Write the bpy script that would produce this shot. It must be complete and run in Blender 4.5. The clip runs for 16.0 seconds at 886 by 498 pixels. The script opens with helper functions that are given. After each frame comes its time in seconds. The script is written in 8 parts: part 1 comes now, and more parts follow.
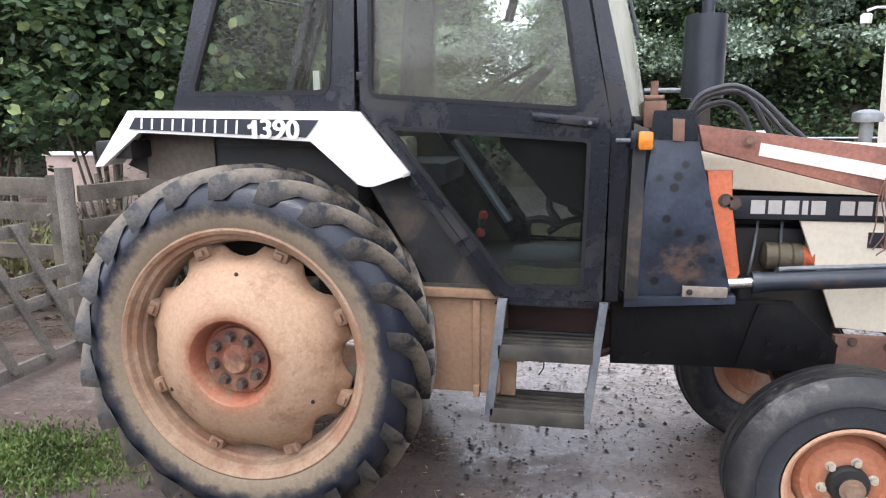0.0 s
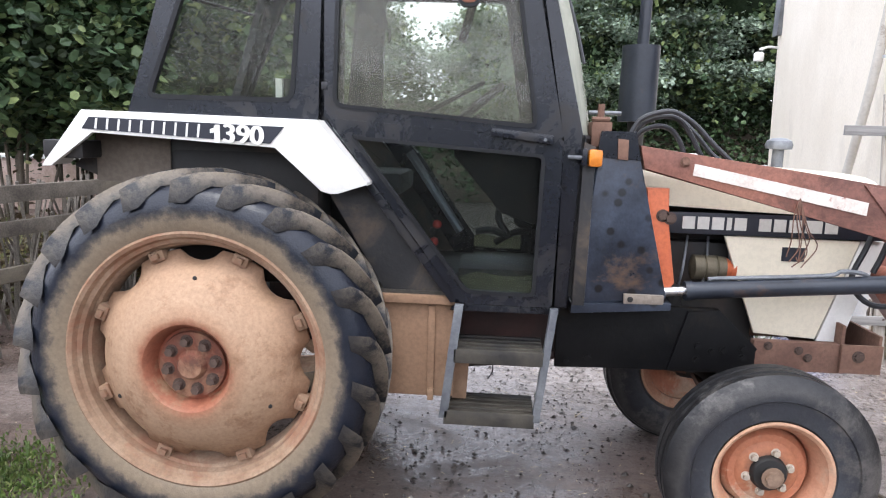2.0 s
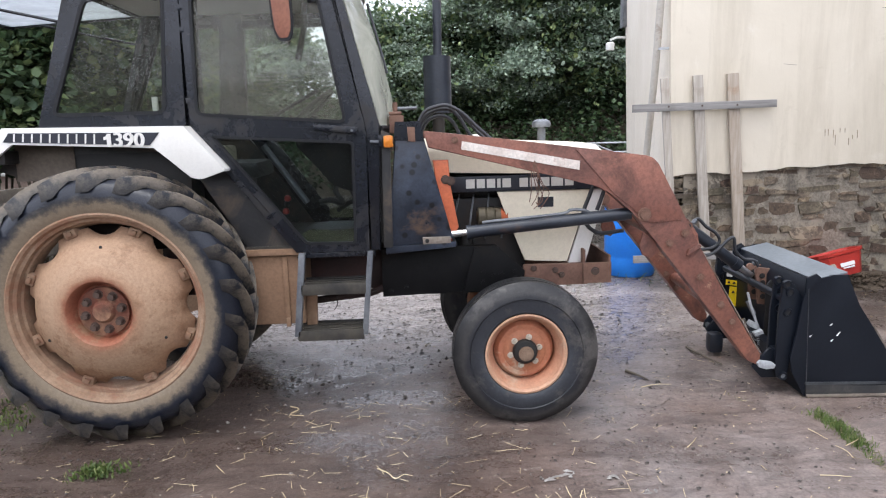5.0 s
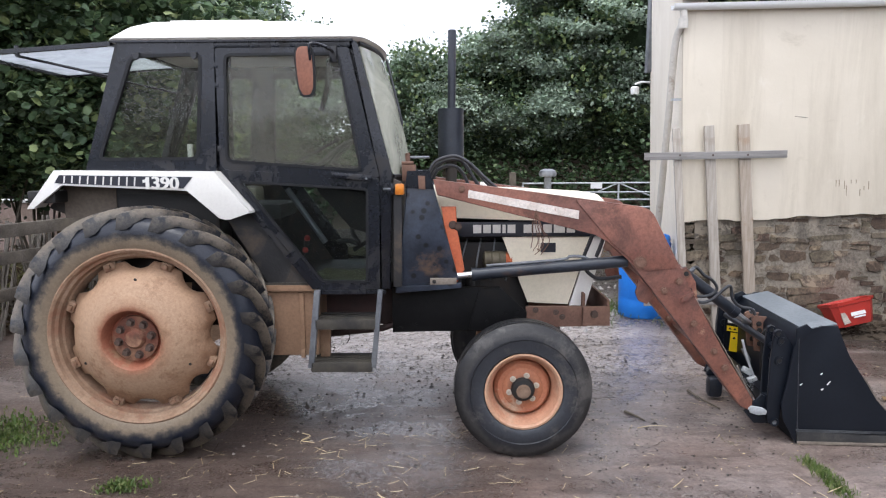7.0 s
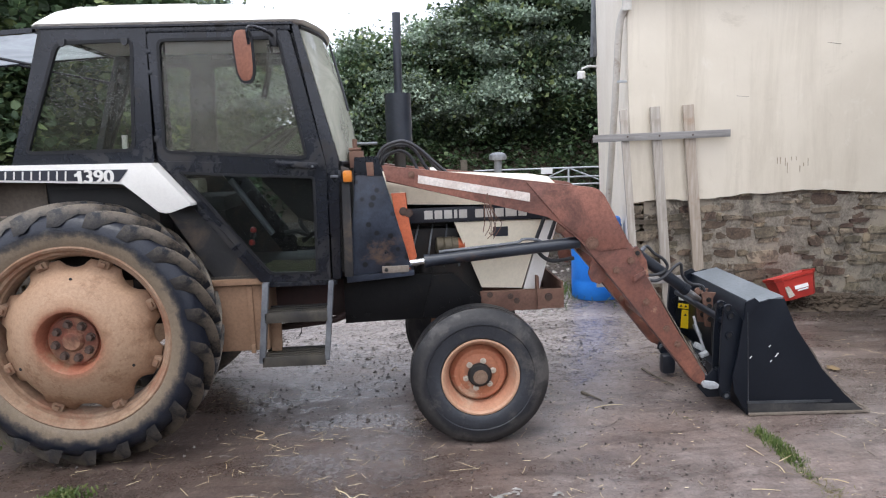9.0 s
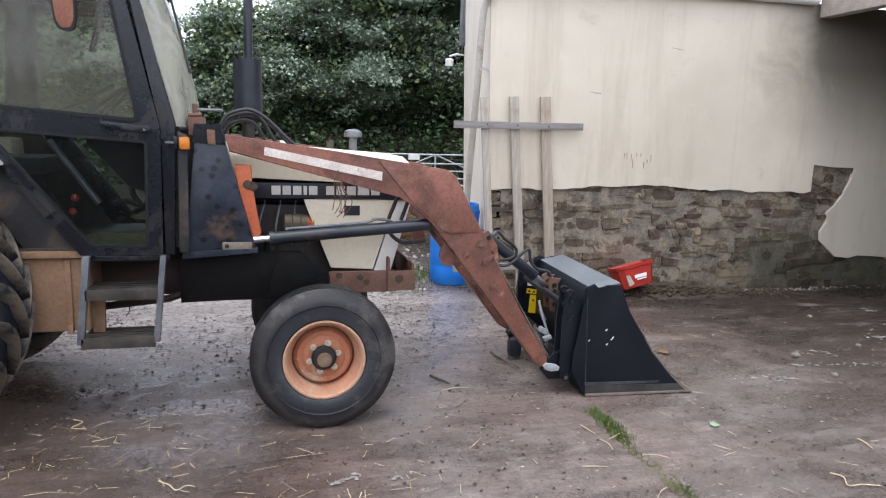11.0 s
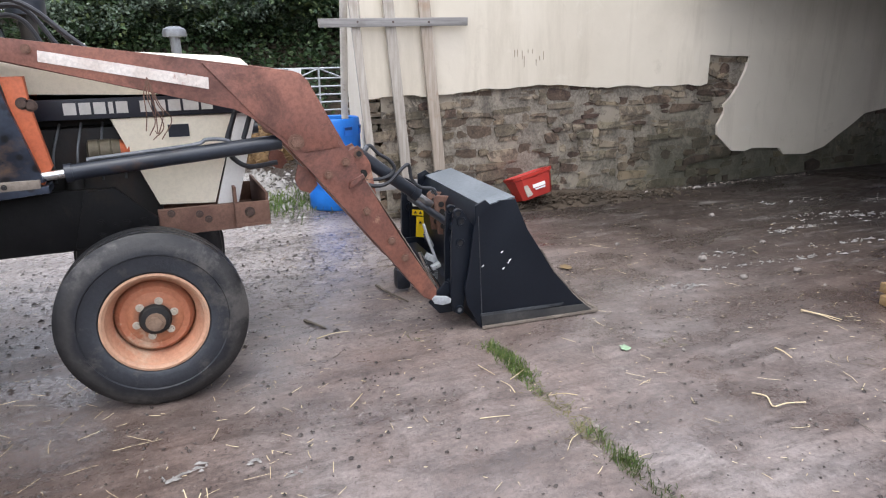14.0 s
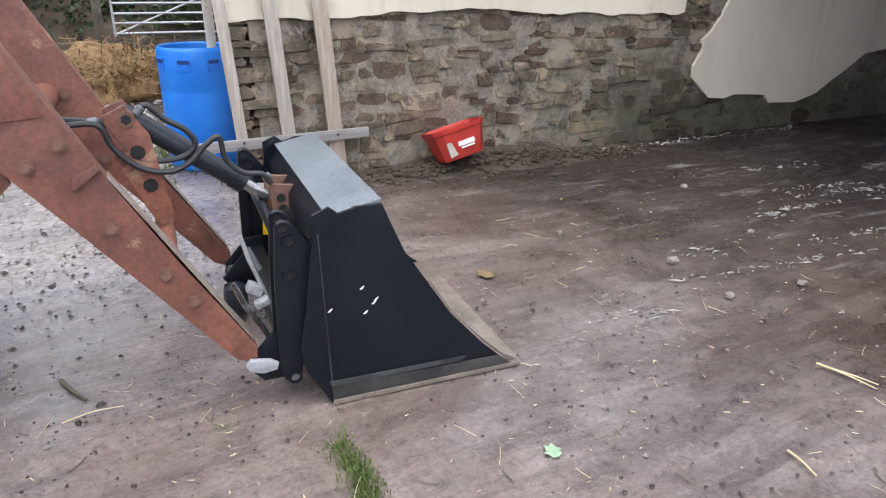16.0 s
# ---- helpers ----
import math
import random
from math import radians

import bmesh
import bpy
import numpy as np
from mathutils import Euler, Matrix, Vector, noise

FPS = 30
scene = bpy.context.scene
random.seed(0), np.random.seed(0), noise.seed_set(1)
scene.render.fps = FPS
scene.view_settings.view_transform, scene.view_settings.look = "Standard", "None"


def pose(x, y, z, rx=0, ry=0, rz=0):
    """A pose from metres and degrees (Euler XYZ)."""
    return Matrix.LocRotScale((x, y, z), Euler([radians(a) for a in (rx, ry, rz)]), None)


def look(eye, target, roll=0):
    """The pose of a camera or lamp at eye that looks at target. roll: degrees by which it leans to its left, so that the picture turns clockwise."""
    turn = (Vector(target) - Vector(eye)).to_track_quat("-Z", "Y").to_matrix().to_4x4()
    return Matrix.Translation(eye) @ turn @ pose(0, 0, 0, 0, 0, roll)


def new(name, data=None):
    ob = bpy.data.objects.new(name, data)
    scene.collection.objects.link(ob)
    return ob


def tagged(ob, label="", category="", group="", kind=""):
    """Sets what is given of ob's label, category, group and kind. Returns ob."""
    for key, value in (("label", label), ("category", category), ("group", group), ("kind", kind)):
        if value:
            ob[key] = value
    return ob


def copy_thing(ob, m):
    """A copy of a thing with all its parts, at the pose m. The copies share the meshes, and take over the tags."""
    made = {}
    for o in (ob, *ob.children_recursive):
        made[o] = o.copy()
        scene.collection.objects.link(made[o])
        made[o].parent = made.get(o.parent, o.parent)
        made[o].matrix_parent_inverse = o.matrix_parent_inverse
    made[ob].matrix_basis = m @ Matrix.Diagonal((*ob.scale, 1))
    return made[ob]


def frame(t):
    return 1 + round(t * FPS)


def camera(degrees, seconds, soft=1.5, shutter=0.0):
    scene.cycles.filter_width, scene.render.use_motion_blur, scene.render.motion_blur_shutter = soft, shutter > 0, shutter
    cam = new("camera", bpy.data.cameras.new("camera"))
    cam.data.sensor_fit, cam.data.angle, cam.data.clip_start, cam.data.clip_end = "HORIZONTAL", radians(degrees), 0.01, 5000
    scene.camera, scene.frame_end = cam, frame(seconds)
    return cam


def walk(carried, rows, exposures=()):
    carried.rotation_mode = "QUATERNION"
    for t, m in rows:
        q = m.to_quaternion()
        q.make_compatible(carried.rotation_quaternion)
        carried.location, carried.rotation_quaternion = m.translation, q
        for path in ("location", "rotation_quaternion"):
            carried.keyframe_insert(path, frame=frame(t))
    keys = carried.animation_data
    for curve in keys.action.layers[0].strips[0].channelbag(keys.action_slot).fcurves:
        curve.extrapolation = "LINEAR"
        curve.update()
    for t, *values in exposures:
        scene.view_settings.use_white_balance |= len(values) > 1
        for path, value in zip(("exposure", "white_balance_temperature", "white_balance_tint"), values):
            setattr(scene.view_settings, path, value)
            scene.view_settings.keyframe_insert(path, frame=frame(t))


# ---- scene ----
cam = camera(66.4, 16.0, soft=1.15)
PATH = [
    (0, (1.275, -3.117, 1.645), (0.885, -1.193, 1.264), -0.5),
    (0.5, (1.211, -3.161, 1.737), (0.909, -1.193, 1.544), -0.3),
    (1, (1.188, -3.194, 1.759), (0.874, -1.222, 1.65), 0.7),
    (1.5, (1.15, -3.198, 1.74), (0.895, -1.226, 1.525), 1.0),
    (2, (1.098, -3.246, 1.63), (0.972, -1.278, 1.297), 1.8),
    (2.5, (1.152, -3.381, 1.616), (1.125, -1.419, 1.232), 1.2),
    (3, (1.28, -3.585, 1.601), (1.558, -1.658, 1.144), 1.7),
    (3.5, (1.304, -3.815, 1.592), (1.664, -1.901, 1.138), 0.1),
    (4, (1.336, -3.978, 1.655), (1.624, -2.043, 1.24), -0.1),
    (4.2, (1.43, -4.045, 1.616), (1.612, -2.094, 1.217), -1.0),
    (6.3, (1.717, -4.554, 1.675), (1.735, -2.58, 1.353), -0.9),
    (6.5, (1.745, -4.549, 1.699), (1.73, -2.575, 1.378), 0.0),
    (7, (1.771, -4.573, 1.717), (1.758, -2.59, 1.461), -0.4),
    (7.5, (1.756, -4.564, 1.725), (1.763, -2.581, 1.47), 0.7),
    (8, (1.748, -4.569, 1.668), (1.793, -2.589, 1.393), -1.5),
    (8.2, (1.761, -4.546, 1.671), (1.831, -2.569, 1.375), -1.9),
    (10.3, (1.813, -4.483, 1.696), (2.07, -2.518, 1.432), 0.6),
    (10.5, (1.846, -4.468, 1.675), (2.183, -2.516, 1.398), 0.5),
    (11, (1.912, -4.43, 1.636), (2.412, -2.521, 1.307), 1.7),
    (11.5, (1.992, -4.41, 1.606), (2.49, -2.512, 1.215), 1.2),
    (12, (2.005, -4.313, 1.603), (2.4, -2.395, 1.194), 0.9),
    (12.5, (1.921, -4.266, 1.58), (2.225, -2.337, 1.149), 1.6),
    (13, (1.858, -4.134, 1.595), (2.268, -2.233, 1.125), 0.8),
    (13.5, (1.992, -4.018, 1.547), (2.505, -2.15, 1.049), -0.9),
    (14, (2.298, -3.84, 1.522), (3.043, -2.07, 0.959), -0.9),
    (14.5, (2.508, -3.545, 1.469), (3.511, -1.927, 0.857), 2.3),
    (15, (2.792, -3.278, 1.485), (3.745, -1.663, 0.791), -0.3),
    (15.5, (3.103, -3.054, 1.478), (4.012, -1.424, 0.762), 0.2),
    (16, (3.299, -2.661, 1.457), (4.118, -1.005, 0.691), 0.9),
]
walk(cam, [(t, look(eye, target, roll)) for t, eye, target, roll in PATH],
     exposures=[(0, 1.52), (1.0, 1.48), (2.5, 1.33), (3.5, 1.15), (7.0, 0.93), (10.5, 0.80), (12.5, 1.02), (14.5, 1.03), (16.0, 1.15)])

# ---------- world and light: bright overcast sky ----------
world = bpy.data.worlds.new("world")
scene.world = world
world.use_nodes = True
wn = world.node_tree.nodes
wl = world.node_tree.links
sky = wn.new("ShaderNodeTexSky")
sky.sky_type, sky.sun_disc = "NISHITA", False
sky.sun_elevation, sky.sun_rotation = radians(55), radians(200)
sky.dust_density, sky.air_density = 3.0, 1.0
pale = wn.new("ShaderNodeHueSaturation")
pale.inputs["Saturation"].default_value = 0.12
cloud = wn.new("ShaderNodeMixRGB")
cloud.inputs[0].default_value = 0.75
cloud.inputs[2].default_value = (8.35, 8.8, 10.5, 1)
wl.new(sky.outputs[0], pale.inputs["Color"])
wl.new(pale.outputs[0], cloud.inputs[1])
wl.new(cloud.outputs[0], wn["Background"].inputs[0])
wn["Background"].inputs[1].default_value = 0.15
sun = new("sun", bpy.data.lights.new("sun", "SUN"))
sun.data.energy, sun.data.angle, sun.data.color = 0.8, radians(25), (1.0, 0.985, 0.96)
sun.matrix_world = look((0, -6, 20), (1.5, 0, 0))


# ---------- materials ----------
def ramp(nt, src, stops):
    n = nt.nodes.new("ShaderNodeValToRGB")
    e = n.color_ramp.elements
    while len(e) < len(stops):
        e.new(0.5)
    for i, (p, c) in enumerate(stops):
        e[i].position = p
        e[i].color = (*c, 1) if len(c) == 3 else c
    nt.links.new(src, n.inputs[0])
    return n.outputs[0]


def noise_tex(nt, scale, detail=4, rough=0.6, co=None, dist=0.0):
    n = nt.nodes.new("ShaderNodeTexNoise")
    n.inputs["Scale"].default_value = scale
    n.inputs["Detail"].default_value = detail
    n.inputs["Roughness"].default_value = rough
    n.inputs["Distortion"].default_value = dist
    if co is not None:
        nt.links.new(co, n.inputs["Vector"])
    return n.outputs["Fac"]


def mixc(nt, fac, a, b, mode="MIX"):
    n = nt.nodes.new("ShaderNodeMixRGB")
    n.blend_type = mode
    for i, v in ((0, fac), (1, a), (2, b)):
        if isinstance(v, (int, float)):
            n.inputs[i].default_value = v
        elif isinstance(v, tuple):
            n.inputs[i].default_value = (*v, 1)
        else:
            nt.links.new(v, n.inputs[i])
    return n.outputs[0]


def bw(v):
    return (v, v, v)


def surface(name, c1, c2, rough=0.6, metal=0.0, scale=5.0, fine=70.0, bump=0.15, wear=None, wear_at=0.6, wear_scale=3.0,
            rough2=None, dirt=None, dirt_at=0.55, dirt_scale=1.6, random_tint=0.0, spec=0.5, grain=0.25, speck=None, speck_at=0.60, hues=None, blots=None, moss=None):
    """A worn painted, stone, wood or metal surface: two tones, fine grain, worn spots and dirt, with relief."""
    m = bpy.data.materials.new(name)
    m.use_nodes = True
    nt = m.node_tree
    p = nt.nodes["Principled BSDF"]
    co = nt.nodes.new("ShaderNodeTexCoord").outputs["Object"]
    a = noise_tex(nt, scale, 5, 0.6, co)
    f = noise_tex(nt, fine, 3, 0.7, co)
    col = mixc(nt, ramp(nt, a, [(0.35, bw(0)), (0.65, bw(1))]), c1, c2)
    col = mixc(nt, grain, col, ramp(nt, f, [(0.38, bw(0.30)), (0.58, bw(1.05))]), "MULTIPLY")
    r = ramp(nt, a, [(0.3, bw(rough)), (0.7, bw(rough2 if rough2 is not None else min(1, rough + 0.12)))])
    if dirt:
        d = noise_tex(nt, dirt_scale, 6, 0.7, co, 0.6)
        mask = ramp(nt, d, [(dirt_at - 0.08, bw(0)), (dirt_at + 0.12, bw(1))])
        col = mixc(nt, mask, col, dirt)
        r = mixc(nt, mask, r, bw(0.9))
    if speck:
        k = noise_tex(nt, 26, 9, 0.85, co, 0.4)
        mask = ramp(nt, k, [(speck_at, bw(0)), (speck_at + 0.10, bw(0.85))])
        col = mixc(nt, mask, col, speck)
        r = mixc(nt, mask, r, bw(0.8))
    if wear:
        w = noise_tex(nt, wear_scale, 8, 0.75, co, 0.3)
        mask = ramp(nt, w, [(wear_at, bw(0)), (wear_at + 0.05, bw(1))])
        col = mixc(nt, mask, col, wear)
        r = mixc(nt, mask, r, bw(0.85))
    if moss:
        sep = nt.nodes.new("ShaderNodeSeparateXYZ")
        nt.links.new(co, sep.inputs[0])
        wob = noise_tex(nt, 1.4, 7, 0.7, co, 0.5)
        add = [nt.nodes.new("ShaderNodeMath") for _ in range(2)]
        for node, out, k in zip(add, (0, 2), (1.8, -1.1)):
            node.operation = "MULTIPLY_ADD"
            nt.links.new(wob, node.inputs[0])
            node.inputs[1].default_value = k
            nt.links.new(sep.outputs[out], node.inputs[2])
        grows = []
        for node, lo, hi in zip(add, (7.2, 0.45), (8.3, -0.25)):
            mr = nt.nodes.new("ShaderNodeMapRange")
            mr.inputs["From Min"].default_value, mr.inputs["From Max"].default_value = lo, hi
            nt.links.new(node.outputs[0], mr.inputs["Value"])
            grows.append(mr.outputs[0])
        col = mixc(nt, mixc(nt, 1.0, mixc(nt, 1.0, grows[0], grows[1], "MULTIPLY"), bw(0.8), "MULTIPLY"), col, moss)
    if blots:
        vo = nt.nodes.new("ShaderNodeTexVoronoi")
        vo.inputs["Scale"].default_value = 13.0
        nt.links.new(co, vo.inputs["Vector"])
        near = ramp(nt, vo.outputs["Distance"], [(0.17, bw(1)), (0.27, bw(0))])
        some = ramp(nt, noise_tex(nt, 3.0, 3, 0.5, co), [(0.42, bw(0)), (0.47, bw(0.95))])
        col = mixc(nt, mixc(nt, 1.0, near, some, "MULTIPLY"), col, blots)
    if hues:
        oi = nt.nodes.new("ShaderNodeObjectInfo").outputs["Random"]
        col = mixc(nt, 1.0, col, ramp(nt, oi, hues), "MULTIPLY")
    if random_tint:
        oi = nt.nodes.new("ShaderNodeObjectInfo").outputs["Random"]
        col = mixc(nt, 1.0, col, ramp(nt, oi, [(0.0, bw(1 - random_tint)), (1.0, bw(1.0))]), "MULTIPLY")
    nt.links.new(col, p.inputs["Base Color"])
    nt.links.new(r, p.inputs["Roughness"])
    p.inputs["Metallic"].default_value = metal
    p.inputs["Specular IOR Level"].default_value = spec
    if bump:
        b = nt.nodes.new("ShaderNodeBump")
        b.inputs["Strength"].default_value = bump
        b.inputs["Distance"].default_value = 0.01
        nt.links.new(mixc(nt, 0.5, a, f), b.inputs["Height"])
        nt.links.new(b.outputs[0], p.inputs["Normal"])
    return m


def glass(name, tint, dust, dust_amount, gloss=0.35, lit_through=False):
    m = bpy.data.materials.new(name)
    m.use_nodes = True
    nt = m.node_tree
    nt.nodes.remove(nt.nodes["Principled BSDF"])
    out = nt.nodes["Material Output"]
    co = nt.nodes.new("ShaderNodeTexCoord").outputs["Object"]
    clear = nt.nodes.new("ShaderNodeBsdfTransparent")
    clear.inputs[0].default_value = (*tint, 1)
    shine = nt.nodes.new("ShaderNodeBsdfGlossy")
    shine.inputs["Roughness"].default_value = 0.03
    film = nt.nodes.new("ShaderNodeBsdfTranslucent" if lit_through else "ShaderNodeBsdfDiffuse")
    film.inputs[0].default_value = (*dust, 1)
    lw = nt.nodes.new("ShaderNodeLayerWeight")
    lw.inputs[0].default_value = gloss
    m1 = nt.nodes.new("ShaderNodeMixShader")
    nt.links.new(lw.outputs["Fresnel"], m1.inputs[0])
    nt.links.new(clear.outputs[0], m1.inputs[1])
    nt.links.new(shine.outputs[0], m1.inputs[2])
    m2 = nt.nodes.new("ShaderNodeMixShader")
    d = ramp(nt, noise_tex(nt, 2.5, 6, 0.7, co, 0.8), [(0.3, bw(dust_amount * 0.55)), (0.75, bw(dust_amount * 1.4))])
    nt.links.new(d, m2.inputs[0])
    nt.links.new(m1.outputs[0], m2.inputs[1])
    nt.links.new(film.outputs[0], m2.inputs[2])
    nt.links.new(m2.outputs[0], out.inputs[0])
    return m


def leaf_mat(name, c1, c2, c3):
    m = bpy.data.materials.new(name)
    m.use_nodes = True
    nt = m.node_tree
    p = nt.nodes["Principled BSDF"]
    rnd = nt.nodes.new("ShaderNodeNewGeometry").outputs["Random Per Island"]
    co = nt.nodes.new("ShaderNodeTexCoord").outputs["Object"]
    col = ramp(nt, rnd, [(0.0, c1), (0.6, c2), (1.0, c3)])
    # Broad noise puts clump light and shade into the leaf tones.
    col = mixc(nt, 0.8, col, ramp(nt, noise_tex(nt, 1.1, 5, 0.65, co), [(0.34, bw(0.32)), (0.50, bw(1.0)), (0.66, bw(1.65))]), "MULTIPLY")
    nt.links.new(col, p.inputs["Base Color"])
    p.inputs["Roughness"].default_value = 0.45
    p.inputs["Specular IOR Level"].default_value = 0.35
    t = nt.nodes.new("ShaderNodeBsdfTranslucent")
    nt.links.new(col, t.inputs[0])
    mx = nt.nodes.new("ShaderNodeMixShader")
    mx.inputs[0].default_value = 0.25
    nt.links.new(p.outputs[0], mx.inputs[1])
    nt.links.new(t.outputs[0], mx.inputs[2])
    nt.links.new(mx.outputs[0], nt.nodes["Material Output"].inputs[0])
    return m


def radial(name, stops, rough=0.7, bump=0.2, warp=0.03, scale=9.0, tint=None, tint_at=0.58):
    """A wheel's material: tones by the distance from its axle, with ragged limits of dust and mud."""
    m = bpy.data.materials.new(name)
    m.use_nodes = True
    nt = m.node_tree
    p = nt.nodes["Principled BSDF"]
    co = nt.nodes.new("ShaderNodeTexCoord").outputs["Object"]
    sep = nt.nodes.new("ShaderNodeSeparateXYZ")
    nt.links.new(co, sep.inputs[0])
    flat = nt.nodes.new("ShaderNodeCombineXYZ")
    nt.links.new(sep.outputs[0], flat.inputs[0])
    nt.links.new(sep.outputs[2], flat.inputs[2])
    ln = nt.nodes.new("ShaderNodeVectorMath")
    ln.operation = "LENGTH"
    nt.links.new(flat.outputs[0], ln.inputs[0])
    a = noise_tex(nt, scale, 6, 0.7, co)
    f = noise_tex(nt, 60, 3, 0.7, co)
    ad = nt.nodes.new("ShaderNodeMath")
    ad.operation = "MULTIPLY_ADD"
    nt.links.new(a, ad.inputs[0])
    ad.inputs[1].default_value = warp * 2
    nt.links.new(ln.outputs["Value"], ad.inputs[2])
    sb = nt.nodes.new("ShaderNodeMath")
    sb.operation = "SUBTRACT"
    nt.links.new(ad.outputs[0], sb.inputs[0])
    sb.inputs[1].default_value = warp
    col = ramp(nt, sb.outputs[0], stops)
    if tint:
        col = mixc(nt, ramp(nt, noise_tex(nt, 4, 7, 0.75, co), [(tint_at, bw(0)), (tint_at + 0.1, bw(1))]), col, tint)
    col = mixc(nt, 0.4, col, ramp(nt, f, [(0.3, bw(0.4)), (0.7, bw(1.05))]), "MULTIPLY")
    nt.links.new(col, p.inputs["Base Color"])
    p.inputs["Roughness"].default_value = rough
    p.inputs["Specular IOR Level"].default_value = 0.35
    b = nt.nodes.new("ShaderNodeBump")
    b.inputs["Strength"].default_value = bump
    b.inputs["Distance"].default_value = 0.01
    nt.links.new(mixc(nt, 0.5, a, f), b.inputs["Height"])
    nt.links.new(b.outputs[0], p.inputs["Normal"])
    return m


def yard_mat():
    """Wet, dirty yard: old concrete under mud, damp glossy patches, chaff and pale specks."""
    m = bpy.data.materials.new("yard_ground")
    m.use_nodes = True
    nt = m.node_tree
    p = nt.nodes["Principled BSDF"]
    co = nt.nodes.new("ShaderNodeTexCoord").outputs["Object"]
    big = noise_tex(nt, 0.55, 5, 0.6, co, 0.4)
    mid = noise_tex(nt, 3.2, 7, 0.7, co, 0.3)
    fine = noise_tex(nt, 34, 5, 0.75, co)
    grit = noise_tex(nt, 120, 2, 0.6, co)
    col = mixc(nt, ramp(nt, big, [(0.36, bw(0)), (0.62, bw(1))]), (0.200, 0.138, 0.110), (0.255, 0.220, 0.202))
    col = mixc(nt, ramp(nt, mid, [(0.42, bw(0)), (0.68, bw(0.7))]), col, (0.115, 0.08, 0.066))
    col = mixc(nt, ramp(nt, fine, [(0.36, bw(0.30)), (0.5, bw(0))]), col, (0.055, 0.04, 0.034))
    col = mixc(nt, ramp(nt, fine, [(0.62, bw(0)), (0.72, bw(0.25))]), col, (0.34, 0.29, 0.25))
    sep = nt.nodes.new("ShaderNodeSeparateXYZ")
    nt.links.new(co, sep.inputs[0])
    wob = nt.nodes.new("ShaderNodeMath")
    wob.operation = "MULTIPLY_ADD"
    nt.links.new(noise_tex(nt, 0.9, 6, 0.65, co, 0.3), wob.inputs[0])
    wob.inputs[1].default_value = 3.2
    nt.links.new(sep.outputs[0], wob.inputs[2])
    span = nt.nodes.new("ShaderNodeMapRange")
    span.inputs["From Min"].default_value, span.inputs["From Max"].default_value = -2.0, 13.0
    nt.links.new(wob.outputs[0], span.inputs["Value"])
    mud = ramp(nt, span.outputs[0], [(0.0, bw(0.9)), (0.34, bw(0.85)), (0.44, bw(0.22)), (0.53, bw(0.1)), (0.66, bw(0.75)), (1.0, bw(0.9))])
    col = mixc(nt, mud, col, mixc(nt, ramp(nt, mid, [(0.3, bw(0)), (0.7, bw(1))]), (0.098, 0.066, 0.051), (0.050, 0.034, 0.027)))
    wob2 = nt.nodes.new("ShaderNodeMath")
    wob2.operation = "MULTIPLY_ADD"
    nt.links.new(noise_tex(nt, 1.1, 6, 0.7, co, 0.4), wob2.inputs[0])
    wob2.inputs[1].default_value = 1.6
    nt.links.new(sep.outputs[1], wob2.inputs[2])
    back = nt.nodes.new("ShaderNodeMapRange")
    back.inputs["From Min"].default_value, back.inputs["From Max"].default_value = 0.85, 1.70
    nt.links.new(wob2.outputs[0], back.inputs["Value"])
    west = nt.nodes.new("ShaderNodeMapRange")
    west.inputs["From Min"].default_value, west.inputs["From Max"].default_value = 6.6, 5.2
    nt.links.new(wob.outputs[0], west.inputs["Value"])
    washed = nt.nodes.new("ShaderNodeMath")
    washed.operation = "MULTIPLY"
    edge = nt.nodes.new("ShaderNodeMapRange")
    edge.inputs["From Min"].default_value, edge.inputs["From Max"].default_value = -0.6, 1.2
    nt.links.new(wob.outputs[0], edge.inputs["Value"])
    lane = nt.nodes.new("ShaderNodeMath")
    lane.operation = "MULTIPLY"
    nt.links.new(back.outputs[0], lane.inputs[0])
    nt.links.new(edge.outputs[0], lane.inputs[1])
    nt.links.new(lane.outputs[0], washed.inputs[0])
    nt.links.new(west.outputs[0], washed.inputs[1])
    # Washed grey concrete, its colour lifted to include the sky's wet reflection.
    col = mixc(nt, washed.outputs[0], col, mixc(nt, ramp(nt, fine, [(0.38, bw(0)), (0.55, bw(1))]), (0.140, 0.112, 0.100), (0.36, 0.318, 0.295)))
    clump = noise_tex(nt, 13, 7, 0.8, co, 0.6)
    col = mixc(nt, ramp(nt, clump, [(0.34, bw(0.5)), (0.46, bw(0))]), col, (0.045, 0.032, 0.027))
    col = mixc(nt, ramp(nt, clump, [(0.60, bw(0)), (0.72, bw(0.45))]), col, (0.36, 0.31, 0.27))
    spots = noise_tex(nt, 5.5, 9, 0.85, co, 0.5)
    col = mixc(nt, ramp(nt, spots, [(0.655, bw(0)), (0.70, bw(0.8))]), col, (0.50, 0.46, 0.41))
    mp = nt.nodes.new("ShaderNodeMapping")
    mp.inputs["Rotation"].default_value = (0, 0, radians(-14))
    mp.inputs["Scale"].default_value = (0.9, 5.0, 1.0)
    nt.links.new(co, mp.inputs[0])
    streak = noise_tex(nt, 1.5, 9, 0.8, mp.outputs[0], 0.2)
    col = mixc(nt, ramp(nt, streak, [(0.62, bw(0)), (0.68, bw(0.55))]), col, (0.42, 0.39, 0.36))
    col = mixc(nt, ramp(nt, streak, [(0.34, bw(0.6)), (0.44, bw(0))]), col, (0.055, 0.040, 0.034))
    # the bay and the wall foot: dark slurry, pale lime scrapes, roof shade painted in
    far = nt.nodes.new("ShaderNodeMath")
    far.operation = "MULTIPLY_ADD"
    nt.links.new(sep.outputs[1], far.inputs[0])
